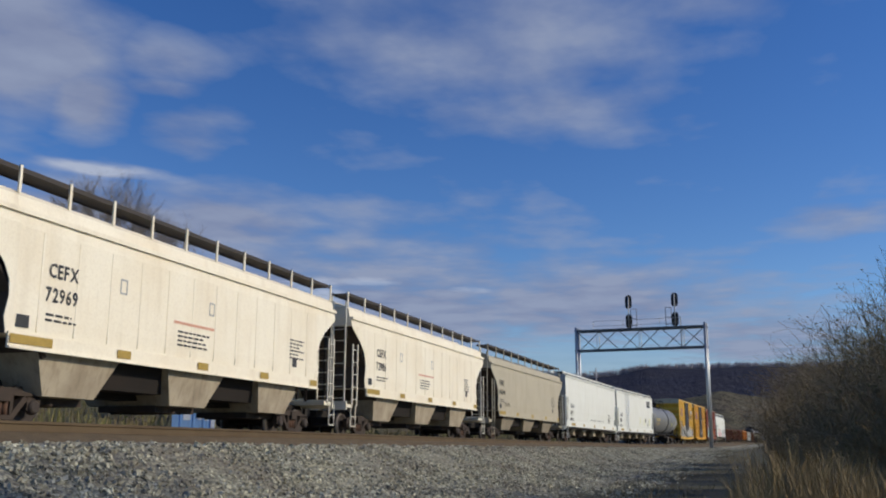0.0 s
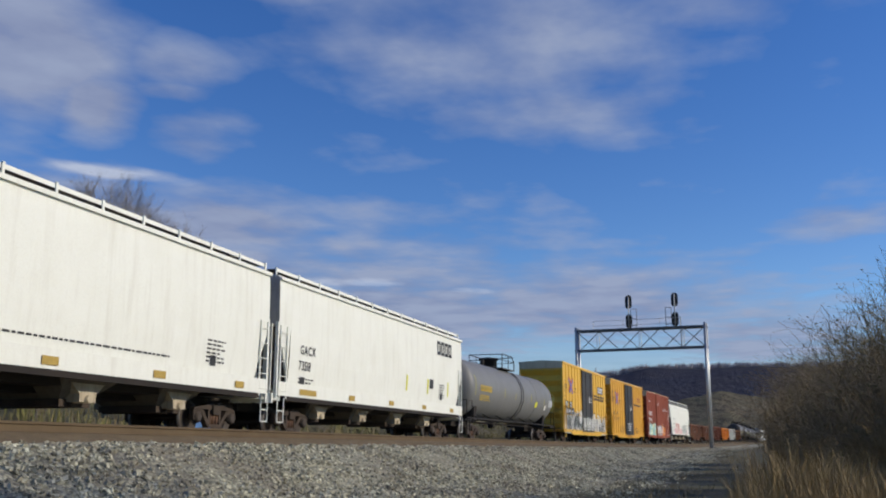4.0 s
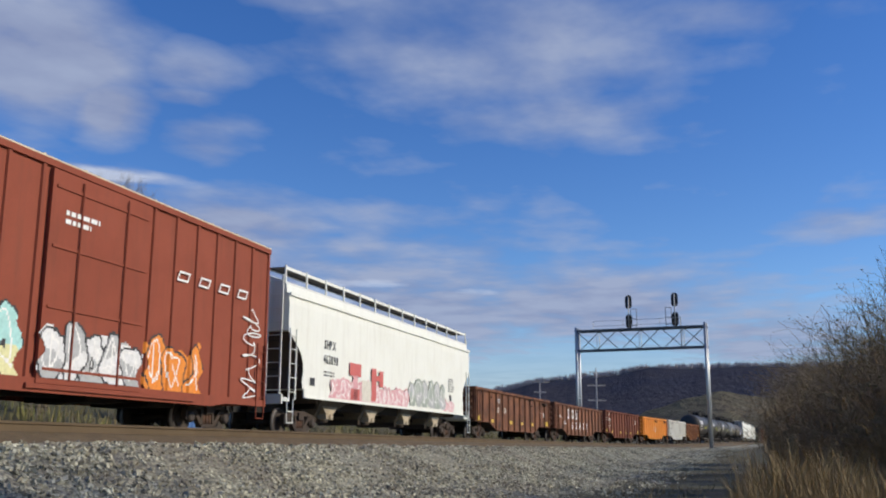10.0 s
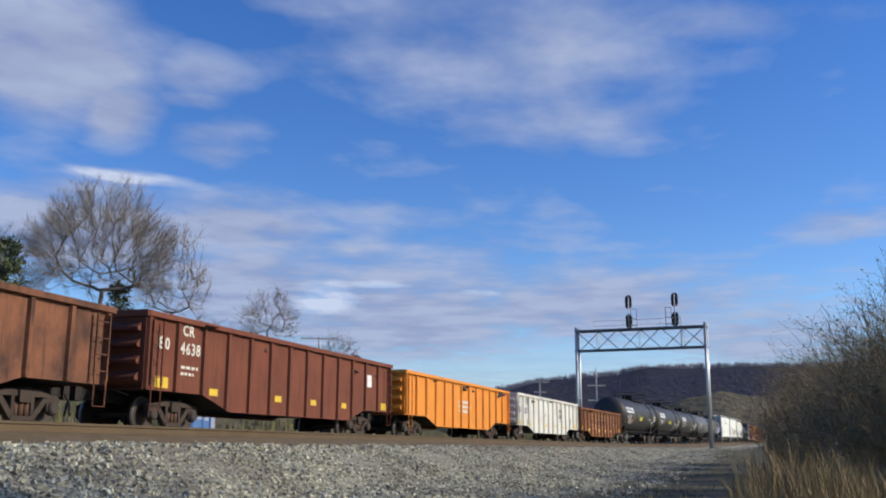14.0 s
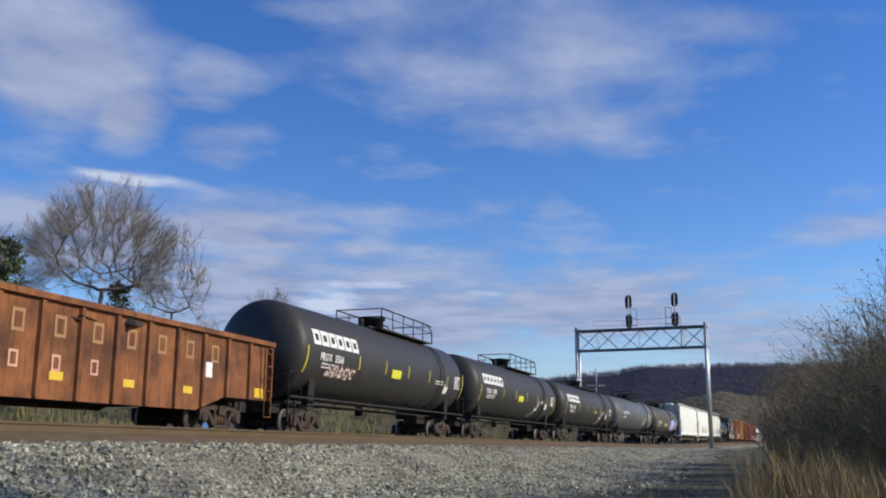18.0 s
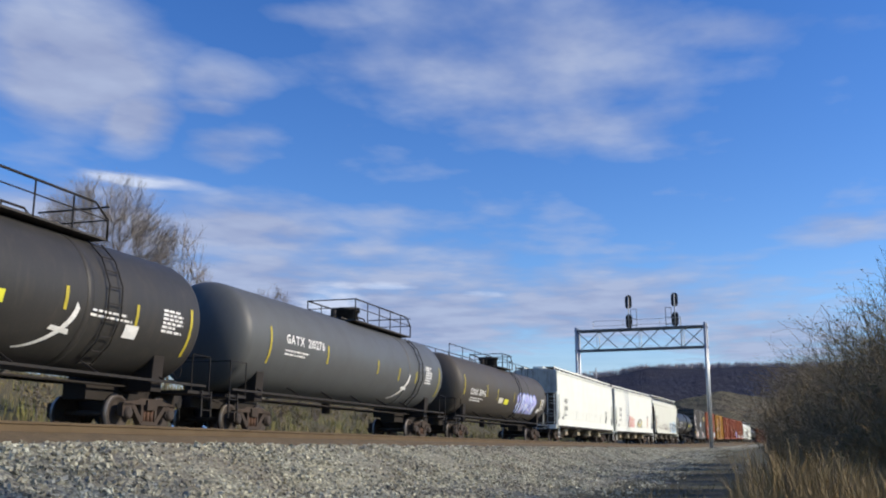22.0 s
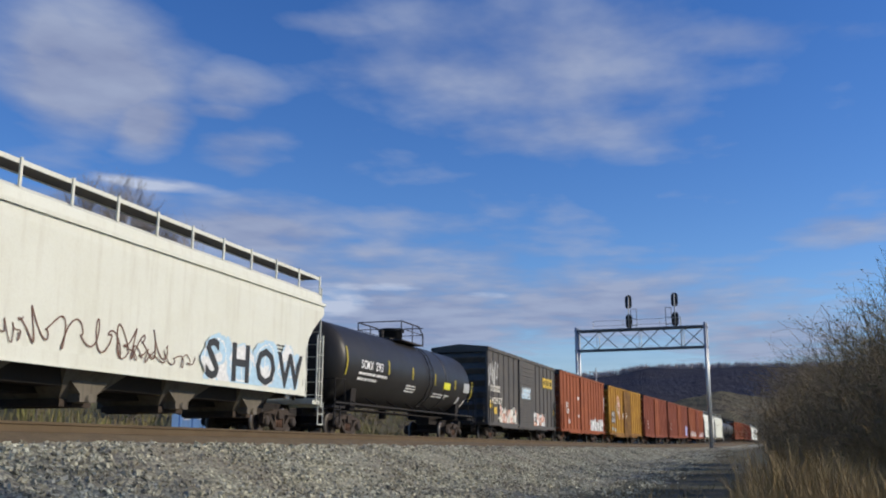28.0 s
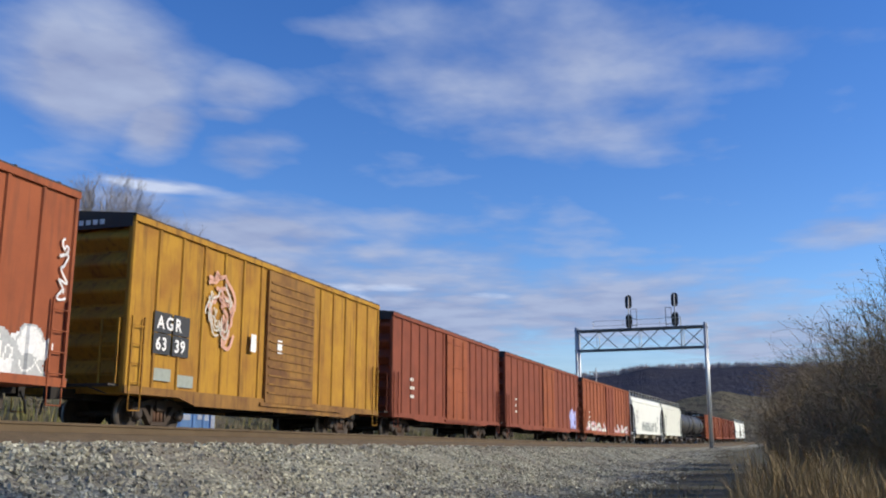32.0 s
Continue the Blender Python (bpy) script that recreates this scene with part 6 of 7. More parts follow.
blades("dry_grass", "tall tan dead grass beside the ballast", spots, STRAW, 43, 1.0, 0.0045)
spots = []
for k in range(14000):
    x, y = rng.uniform(10, 80), rng.uniform(-1.5, 6.2)
    o = off_track(x, y)
    if -14 < o < -8.2 and noise.noise((x * 0.22, y * 0.7, 9)) > -0.02 + 0.12 * max(o + 9.5, 0):
        spots.append((x, y, land(x, y) - 0.02, 0.8))
blades("dry_grass", "short brown grass at the foot of the ballast", spots, SHORT_STRAW, 44, 0.17, 0.009)

# ---- small trackside things ----
BLUE = surf("blue_paint", (0.24, 0.44, 0.76), (0.30, 0.50, 0.78), 0.5, 0.0, (0.10, 0.13, 0.2), 0.25, 0.4, 2.0)
PALE = plain("pale_panel", (0.80, 0.86, 0.92), 0.4)


def storage_bin():
    t = thing("storage_bin", "blue steel storage bin with pale panels beside the track", "storage bin")
    bm = bmesh.new()
    add_box(bm, -0.74, 0.74, -0.4, 0.4, 0, 1.05)
    soften(bm, 0.02)
    part("body", bm, BLUE, t)
    bm = bmesh.new()
    add_box(bm, -0.78, 0.78, -0.44, 0.44, 1.05, 1.12)
    soften(bm, 0.015)
    part("lid", bm, BLUE, t)
    for x0, x1, z0, z1 in ((-0.36, -0.12, 0.58, 0.92), (0.12, 0.30, 0.62, 0.90), (0.36, 0.52, 0.55, 0.95)):
        bm = bmesh.new()
        add_box(bm, x0, x1, -0.412, -0.40, z0, z1)
        part("panel", bm, PALE, t, "pale panel")
    bm = bmesh.new()
    add_box(bm, 0.60, 0.74, -0.43, -0.40, 0.1, 1.04)
    part("corner_post", bm, PALE, t, "pale corner post")
    for x in (-0.45, 0.0, 0.35):
        bm = bmesh.new()
        add_box(bm, x - 0.02, x + 0.02, -0.42, -0.40, 0.05, 1.04)
        part("stiffener", bm, BLUE, t)
    x, y = 42.3, 25.75
    t.matrix_world = Matrix.Translation((x, y, land(x, y) - 0.03)) @ Matrix.Rotation(radians(-56), 4, "Z") @ Matrix.Diagonal((1.38, 1.0, (1.41 - land(x, y)) / 1.12, 1))


storage_bin()


def marker_post(x, y, h):
    t = thing("marker_post", "dark steel post on the far bank", "post")
    bm = bmesh.new()
    add_box(bm, -0.06, 0.06, -0.06, 0.06, 0, h)
    soften(bm, 0.01)
    part("shaft", bm, STEEL, t)
    bm = bmesh.new()
    add_box(bm, -0.09, 0.09, -0.09, 0.09, h, h + 0.05)
    part("cap", bm, STEEL, t)
    t.location = (x, y, land(x, y))


marker_post(22.6, 20.3, 2.4)

# ---- the train, car by car ----
CREAM = surf("cream_paint", (0.88, 0.82, 0.66), (0.82, 0.735, 0.56), 0.6, 0.0, (0.40, 0.30, 0.18), 0.20, 0.9, 0.6, 0.08)
TAN = surf("tan_paint", (0.47, 0.425, 0.315), (0.41, 0.36, 0.265), 0.6, 0.0, (0.20, 0.15, 0.10), 0.25, 0.5, 1.0, 0.08)
CHALK = surf("white_paint", (0.765, 0.775, 0.705), (0.70, 0.705, 0.625), 0.55, 0.0, (0.42, 0.38, 0.30), 0.25, 0.5, 1.0, 0.06)
IVORY = surf("ivory_paint", (0.67, 0.675, 0.585), (0.60, 0.595, 0.49), 0.55, 0.0, (0.35, 0.29, 0.2), 0.25, 0.5, 1.0, 0.06)
GRIMY = surf("grimy_cream", (0.45, 0.385, 0.28), (0.27, 0.22, 0.155), 0.75, 0.0, (0.12, 0.09, 0.06), 0.55, 0.7, 1.5, 0.1)
# Grimy tan, toned down: part of the deep bays' shadow is in it.
GRIMY_SHADED_TAN = surf("grimy_shaded_tan", (0.30, 0.255, 0.185), (0.19, 0.16, 0.115), 0.75, 0.0, (0.09, 0.07, 0.05), 0.55, 0.7, 1.5, 0.1)
# Dirty bay paint; the shade under the car is put into its colour.
DIRTY_SHADED_BAY = surf("dirty_shaded_bay_paint", (0.16, 0.14, 0.11), (0.10, 0.085, 0.065), 0.8, 0.0, (0.04, 0.03, 0.025), 0.55, 0.7, 1.5, 0.1)
GREY_TANK = surf("grey_tank_paint", (0.18, 0.182, 0.178), (0.155, 0.155, 0.15), 0.48, 0.0, (0.11, 0.10, 0.09), 0.35, 0.5, 1.0, 0.05)
DARK_TANK = surf("charcoal_tank_paint", (0.034, 0.033, 0.031), (0.046, 0.043, 0.040), 0.50, 0.0, (0.10, 0.08, 0.06), 0.30, 0.5, 1.0, 0.05)
BROWN_TANK = surf("brown_black_tank_paint", (0.062, 0.055, 0.046), (0.085, 0.072, 0.058), 0.55, 0.0, (0.11, 0.085, 0.06), 0.4, 0.6, 1.0, 0.05)
BLACK_TANK = surf("glossy_black_tank_paint", (0.024, 0.022, 0.020), (0.03, 0.028, 0.026), 0.42, 0.0, (0.06, 0.05, 0.045), 0.2, 0.4, 1.0, 0.03)
MID_TANK = surf("slate_tank_paint", (0.10, 0.105, 0.105), (0.085, 0.085, 0.085), 0.48, 0.0, (0.07, 0.065, 0.06), 0.3, 0.5, 1.0, 0.05)
YELLOW = surf("yellow_paint", (0.72, 0.43, 0.055), (0.64, 0.36, 0.05), 0.5, 0.0, (0.30, 0.17, 0.06), 0.25, 0.5, 1.0, 0.05)
YELLOW_B = surf("deep_yellow_paint", (0.66, 0.35, 0.035), (0.58, 0.30, 0.035), 0.5, 0.0, (0.28, 0.15, 0.05), 0.25, 0.5, 1.0, 0.05)
BLACK_DOOR = surf("black_door_paint", (0.035, 0.034, 0.034), (0.05, 0.047, 0.045), 0.55, 0.0, (0.09, 0.07, 0.06), 0.25, 0.5, 1.0, 0.05)
RED_BOX = surf("mineral_red_paint", (0.26, 0.064, 0.034), (0.20, 0.050, 0.029), 0.8, 0.0, (0.10, 0.045, 0.03), 0.3, 0.5, 1.0, 0.06)
ORANGE_RED = surf("faded_orange_red_paint", (0.30, 0.086, 0.034), (0.22, 0.064, 0.030), 0.85, 0.0, (0.085, 0.042, 0.03), 0.6, 0.8, 1.2, 0.1)
BRICK_RED = surf("faded_brick_red_paint", (0.235, 0.064, 0.033), (0.17, 0.048, 0.028), 0.85, 0.0, (0.075, 0.038, 0.028), 0.6, 0.8, 1.2, 0.1)
RUSTY_DOOR = surf("rusted_door_paint", (0.27, 0.14, 0.035), (0.13, 0.062, 0.028), 0.85, 0.0, (0.06, 0.03, 0.02), 0.7, 0.95, 1.4, 0.15)
OLD_YELLOW = surf("rusty_old_yellow_paint", (0.42, 0.225, 0.026), (0.26, 0.115, 0.026), 0.85, 0.0, (0.09, 0.042, 0.02), 0.85, 0.8, 1.2, 0.1)
SLATE = surf("slate_grey_paint", (0.072, 0.070, 0.068), (0.115, 0.105, 0.092), 0.7, 0.0, (0.16, 0.12, 0.09), 0.55, 0.8, 1.3, 0.1)
RUST_GON = surf("rusty_brown_gondola", (0.215, 0.088, 0.044), (0.075, 0.038, 0.027), 0.85, 0.0, (0.035, 0.022, 0.017), 0.85, 1.0, 1.5, 0.2, 14.0)
RED_GON = surf("red_brown_gondola", (0.18, 0.058, 0.032), (0.12, 0.042, 0.026), 0.9, 0.0, (0.065, 0.034, 0.024), 0.6, 0.85, 1.0, 0.1)
ORANGE_GON = surf("bright_orange_gondola", (0.74, 0.27, 0.03), (0.64, 0.22, 0.03), 0.55, 0.0, (0.25, 0.10, 0.04), 0.4, 0.5, 1.0, 0.06)
WHITE_GON = surf("dirty_white_gondola", (0.68, 0.675, 0.60), (0.58, 0.54, 0.45), 0.65, 0.0, (0.25, 0.14, 0.075), 0.55, 0.6, 1.4, 0.08)
ORANGE_RUST = surf("orange_rust_gondola", (0.27, 0.105, 0.04), (0.095, 0.042, 0.025), 0.9, 0.0, (0.045, 0.026, 0.018), 0.8, 1.0, 1.5, 0.2, 14.0)
ROOF = surf("galvanised_roof", (0.60, 0.51, 0.35), (0.48, 0.41, 0.28), 0.6, 0.05, RUST, 0.3, 0.5)
DARK_ROOF = surf("tarred_roof", (0.05, 0.045, 0.042), (0.08, 0.065, 0.055), 0.8, 0.0, RUST, 0.2, 0.5)

TRAIN = []
SPRAY = {k: tint(k, c) for k, c in dict(aqua=(0.38, 0.66, 0.62), lemon=(0.70, 0.68, 0.36), periwinkle=(0.48, 0.56, 0.86), cobalt=(0.14, 0.17, 0.46), rose=(0.74, 0.50, 0.50), moss=(0.34, 0.38, 0.32), pink=(0.66, 0.34, 0.35), crimson=(0.56, 0.13, 0.11), grey=(0.30, 0.33, 0.28), white=(0.72, 0.72, 0.70), teal=(0.20, 0.55, 0.55), orange=(0.75, 0.24, 0.02), lilac=(0.38, 0.40, 0.75), sky=(0.42, 0.60, 0.72), black=(0.025, 0.025, 0.025), silver=(0.42, 0.43, 0.42), brown=(0.16, 0.08, 0.05), yellow=(0.62, 0.50, 0.10), salmon=(0.66, 0.36, 0.25), blue=(0.10, 0.16, 0.50), cream=(0.66, 0.62, 0.52)).items()}


def hook_up(car_side, front, rear):
    car, side = car_side
    TRAIN.append((car, (front + rear) / 2))
    return car, side, (rear - front) / 2


def hopper_marks(car, side, h, code, number, seed, mat=BLACK_MARK, sill=1.45, yellow=True, x=2.0, z=3.05):
    lettering(car, code, -h + x, z, 0.30, mat, side, squeeze=0.82, label="painted reporting mark")
    lettering(car, number, -h + x - 0.05, z - 0.50, 0.30, mat, side, squeeze=0.82, label="painted car number")
    small_print(car, -h + x, z - 0.75, 1.2, 2, mat, side, seed)
    small_print(car, h - 3.4, z - 0.1, 1.0, 6, mat, side, seed + 1)
    bars(car, [(-h + 1.6, -h + 1.95, sill + 0.25, sill + 0.5), (h - 3.2, h - 2.9, sill + 0.42, sill + 0.7)], BLACK_MARK, side, name="placard", label="small black placard")
    if yellow:
        for k in range(5):
            xx = -h + 1.42 + (2 * h - 3.4) * k / 4
            bars(car, [(xx, xx + (1.2 if k == 0 else 0.5), sill - 0.08, sill + 0.10)], DULL_YELLOW, flat_side(-1.63), 0.008, "reflector", "yellow reflector strip")


# cream and white covered hoppers at the head
for front, rear, number, seed in ((-235.6, -218.9, "72969", 1), (-217.5, -200.6, "72986", 2)):
    car, side, h = hook_up(hopper_car("cream covered hopper car with grimy discharge bays", rear - front, CREAM, GRIMY, 4.68, 1.68, 3, ribs=12), front, rear)
    hopper_marks(car, side, h, "CEFX", number, seed, sill=1.68, x=2.4, z=3.05)
    bars(car, [(-1.4, 0.5, 2.66, 2.73)], SPRAY["salmon"], side)
    small_print(car, -1.2, 2.5, 1.6, 4, BLACK_MARK, side, seed + 5)
    for x in (-3.6, 0.2):
        bars(car, [(x, x + 0.26, 3.05, 3.09), (x, x + 0.04, 3.05, 3.4), (x + 0.22, x + 0.26, 3.05, 3.4), (x, x + 0.26, 3.36, 3.4)], SPRAY["silver"], side)
car, side, h = hook_up(hopper_car("tan covered hopper car with grimy discharge bays", 17.2, TAN, GRIMY_SHADED_TAN, 4.6, 1.55, 3), -199.2, -182.0)
hopper_marks(car, side, h, "FURX", "845540", 3, sill=1.55, x=1.6, z=3.05)
scrawl(car, -6.1, -4.9, 1.9, 2.2, BLACK_MARK, side, 4, 0.03)
car, side, h = hook_up(hopper_car("clean white covered hopper car with four bays", 18.8, CHALK, GRIMY, 4.86, 1.34, 4, board=5.12, cut=0.7, smooth=True), -180.9, -162.1)
hopper_marks(car, side, h, "GACX", "73533", 5, sill=1.34, x=1.5, z=2.55)
small_print(car, -1.5, 1.85, 8.0, 1, BLACK_MARK, side, 7)
car, side, h = hook_up(hopper_car("clean white covered hopper car with four bays", 18.7, CHALK, GRIMY, 4.86, 1.34, 4, board=5.12, cut=0.7, smooth=True), -161.5, -142.8)
hopper_marks(car, side, h, "GACX", "73518", 6, sill=1.34, x=1.5, z=2.55)
for k in range(4):
    block_mark(car, h - 3.7 + 0.54 * k, 3.78, 0.44, 0.62, BLACK_MARK, side, k, 0.0, 0.014, "bold black block emblem", 0.3)
for x in (h - 7.6, h - 5.0, h - 2.2):
    bars(car, [(x, x + 0.16, 1.95, 2.6)], plain("lime_placard", (0.70, 0.68, 0.04)), side, 0.012, "reflector", "yellow reflector strip")
bars(car, [(h - 4.7, h - 4.2, 2.2, 2.6)], BLACK_MARK, side, 0.012, "placard", "small black placard")

# grey tank car
car, side, h = hook_up(tank_car("light grey tank car with yellow markings", 19.0, GREY_TANK, 1.56, 2.72, (-1.5, 1.1), stripes=((-8.3, 2.3, 3.3), (-2.9, 2.4, 2.9), (-0.6, 2.4, 2.8), (3.0, 2.4, 2.9), (6.4, 2.3, 2.8), (9.0, 1.9, 3.2)), stripe_mat=plain("faded_lime_stripe", (0.36, 0.33, 0.08))), -141.6, -122.6)
[block_mark(car, -7.5 + 0.30 * k, 2.55, 0.22, 0.30, YELLOW_MARK, side, k, 0, 0.016) for k in range(7)]
small_print(car, -7.4, 2.35, 2.0, 3, YELLOW_MARK, side, 11)
bars(car, [(4.1, 4.6, 2.15, 2.48)], plain("lime_placard", (0.70, 0.68, 0.04)), side, 0.016, "placard", "bright yellow placard")
bars(car, [(7.6, 8.6, 2.3, 2.75)], SPRAY["silver"], side, 0.016, "placard", "grey data panel")
small_print(car, 7.7, 2.7, 0.8, 4, WHITE_MARK, side, 12)
bars(car, [(6.6, 7.0, 2.05, 2.35)], WHITE_MARK, side, 0.016, "placard")

# yellow boxcars
for front, rear, paint, seed in ((-120.3, -104.9, YELLOW, 1), (-102.6, -87.0, YELLOW_B, 2)):
    car, side, h = hook_up(box_car("yellow high boxcar with a black plug door" + (" and silver graffiti" if seed == 1 else ""), rear - front, paint, ROOF, 5.70, 0.82, (-1.65, 2.1), BLACK_DOOR, ribs=16, rows=3, deep=0.2, roof_rise=0.10), front, rear)
    out = flat_side(-1.66)
    # slanted cross emblem of red, blue and white strokes
    bm = bmesh.new()
    for a, b, mi in (((-0.72, -0.50), (0.0, 0.06), 0), ((0.0, 0.06), (0.72, 0.62), 0), ((-0.58, -0.66), (0.80, 0.46), 1), ((-0.58, 0.68), (0.72, -0.56), 0), ((-0.74, 0.54), (0.58, -0.70), 1)):
        d = Vector((b[0] - a[0], b[1] - a[1])).normalized()
        a, b = Vector(a) * 0.86, Vector(b) * 0.86
        n = Vector((-d.y, d.x)) * 0.078
        dep = 1.612 + 0.004 * mi
        q = [bm.verts.new((-5.35 + u, -dep, 4.15 + w)) for u, w in ((a[0] - n.x, a[1] - n.y), (b[0] - n.x, b[1] - n.y), (b[0] + n.x, b[1] + n.y), (a[0] + n.x, a[1] + n.y))]
        bm.faces.new(q).material_index = mi
    part("emblem", bm, [RED_MARK, SPRAY["blue"]], car, "red and blue crossed-stroke emblem")
    small_print(car, -7.0, 4.15, 0.7, 2, BLACK_MARK, side, seed + 20, 0.2, 0.1)
    small_print(car, -4.2, 4.0, 0.6, 2, BLACK_MARK, side, seed + 21, 0.2, 0.1)
    ink = WHITE_MARK if seed == 1 else BLACK_MARK
    for q, (words, x, z) in enumerate((("FB", -7.0, 2.60), ("OX", -5.8, 2.60), ("50", -7.0, 2.12), ("49" if seed == 1 else "63", -6.1, 2.12), ("41" if seed == 1 else "99", -5.15, 2.12))):
        if seed == 1:
            bars(car, [(x - 0.08, x + 0.68, z - 0.06, z + 0.38)], BLACK_MARK, side, 0.02, "number_panel", "black number panel")
        lettering(car, words, x, z, 0.31, ink, side, 0.026)
    [block_mark(car, 4.4 + 0.6 * k, 4.12, 0.46, 0.38, WHITE_MARK if seed == 1 else plain("faded_red_mark", (0.38, 0.10, 0.03)), side, k, 0.25, 0.018) for k in range(3)]
    if seed == 1:
        bars(car, [(4.2, 6.3, 4.02, 4.6)], BLACK_MARK, side, 0.010, "placard", "black lettering panel")
    small_print(car, 2.8, 3.85, 4.2, 1 if seed == 2 else 2, BLACK_MARK, side, seed + 22, 0.24, 0.16)
    dside = flat_side(-1.66)
    small_print(car, 0.6, 3.55, 1.0, 3, WHITE_MARK, dside, seed + 23, 0.16, 0.09)
    small_print(car, -0.9, 1.95, 2.2, 4, WHITE_MARK, dside, seed + 24, 0.2, 0.1)
    if seed == 1:
        graffiti(car, -7.4, -1.75, 0.66, 2.45, [SPRAY["silver"], SPRAY["white"], SPRAY["grey"]], side, 8, 31, cloud=0, label="silver and black graffiti along the lower side")
        graffiti(car, 2.2, 7.4, 0.66, 2.3, [SPRAY["white"], SPRAY["silver"], SPRAY["cream"]], side, 6, 32, cloud=0, label="white and grey graffiti along the lower side")
        graffiti(car, -1.6, 2.0, 0.95, 2.1, [SPRAY["grey"], SPRAY["silver"]], dside, 5, 33, cloud=None, label="grey graffiti across the black door")
        scrawl(car, -7.5, -6.9, 2.9, 4.4, SPRAY["brown"], side, 34, 0.02)
        for q, (xa, xb, za, zb) in enumerate(((-7.2, -1.9, 0.85, 1.7), (-7.0, -2.2, 1.2, 2.3), (2.4, 7.2, 0.85, 1.9), (-1.4, 1.8, 1.0, 1.9))):
            scrawl(car, xa, xb, za, zb, BLACK_MARK if q < 3 else SPRAY["white"], flat_side(-1.614 if q < 3 else -1.70), 340 + q, 0.045, 40, label="black outline scribble over the graffiti")
    else:
        scrawl(car, -4.2, -1.6, 0.95, 1.7, BLACK_MARK, side, 35, 0.035, 24)
        scrawl(car, 2.9, 4.6, 0.95, 1.6, BLACK_MARK, side, 36, 0.035, 18)
        scrawl(car, -7.6, -7.0, 3.6, 4.7, BLACK_MARK, side, 37, 0.05, 14)

# dark red boxcar with graffiti
car, side, h = hook_up(box_car("dark red high boxcar with bright graffiti along the bottom", 15.8, RED_BOX, ROOF, 5.5, 0.82, (-1.75, 1.7), RED_BOX, ribs=16, rows=0, deep=0.12, roof_rise=0.10), -84.8, -69.0)
lettering(car, "729", -6.82, 2.42, 0.38, WHITE_MARK, side, squeeze=0.88)
lettering(car, "030", -5.78, 2.42, 0.38, WHITE_MARK, side, squeeze=0.88)
[block_mark(car, x, 3.06, 0.30, 0.36, WHITE_MARK, side, k) for k, x in enumerate((-6.72, -6.32, -5.70, -5.30))]
small_print(car, -6.8, 2.25, 0.8, 3, WHITE_MARK, side, 48, 0.13, 0.07)
[block_mark(car, 3.0 + 1.0 * k, 3.74, 0.5, 0.26, WHITE_MARK, side, k, 0.45, bold=0.2) for k in range(4)]
small_print(car, -h + 1.2, 4.6, 0.8, 2, WHITE_MARK, side, 41)
small_print(car, -1.3, 4.5, 1.3, 2, WHITE_MARK, flat_side(-1.66), 42, 0.18, 0.1)
graffiti(car, -6.6, -2.2, 0.85, 2.35, [SPRAY["teal"], SPRAY["aqua"], SPRAY["lemon"]], side, 5, 43, cloud=2, label="teal and cream graffiti lettering")
graffiti(car, -1.7, 1.6, 0.95, 2.1, [SPRAY["white"], SPRAY["silver"]], flat_side(-1.66), 5, 44, cloud=0, label="white graffiti lettering across the door")
graffiti(car, 1.9, 4.4, 0.85, 2.3, [SPRAY["orange"]], side, 3, 45, cloud=0, label="orange graffiti lettering")
graffiti(car, -h + 0.2, -h + 1.4, 0.85, 1.3, [SPRAY["pink"]], side, 2, 46, SPRAY["pink"], label="pink graffiti patch")
scrawl(car, 6.4, 7.5, 1.0, 3.6, WHITE_MARK, side, 47, 0.04, 22)

# white hopper with red and grey graffiti
car, side, h = hook_up(hopper_car("white covered hopper car with pink and grey graffiti", 19.3, CHALK, GRIMY, 4.82, 1.36, 4, board=5.3, cut=1.15, hood=1.6), -67.6, -48.3)
hopper_marks(car, side, h, "SHPX", "463098", 8, sill=1.36, yellow=False, x=2.6, z=2.9)
graffiti(car, -6.6, -2.6, 1.24, 2.0, [SPRAY["rose"], SPRAY["pink"]], side, 9, 51, SPRAY["pink"], 0.045, cloud=0, label="pink bubble graffiti")
graffiti(car, -2.6, 0.9, 1.24, 1.9, [SPRAY["rose"], SPRAY["pink"]], side, 9, 54, SPRAY["pink"], 0.045, cloud=0, label="pink bubble graffiti")
for x0, x1, z0, z1, ink in ((-5.0, -4.0, 2.15, 2.6, "crimson"), (-4.7, -4.3, 1.3, 2.2, "pink"), (-4.9, -4.1, 1.3, 1.7, "crimson"), (-3.0, -2.55, 1.35, 2.55, "crimson"), (-2.6, -2.2, 2.1, 2.3, "crimson"), (-2.25, -1.85, 1.9, 2.5, "crimson"), (-3.9, -3.05, 1.3, 2.05, "cream")):
    bars(car, [(x0, x1, z0, z1)], SPRAY[ink], side, 0.052, "graffiti", "blocky crimson and cream graffiti strokes")
graffiti(car, 1.0, 5.7, 1.3, 2.45, [SPRAY["silver"], SPRAY["moss"]], side, 6, 53, SPRAY["moss"], 0.05, label="grey graffiti lettering")
graffiti(car, 5.5, 7.0, 1.24, 1.75, [SPRAY["rose"], SPRAY["pink"]], side, 4, 55, SPRAY["pink"], 0.045, cloud=0, label="pink bubble graffiti")

# gondolas
FADED_ORANGE = plain("faded_orange_mark", (0.36, 0.19, 0.075))
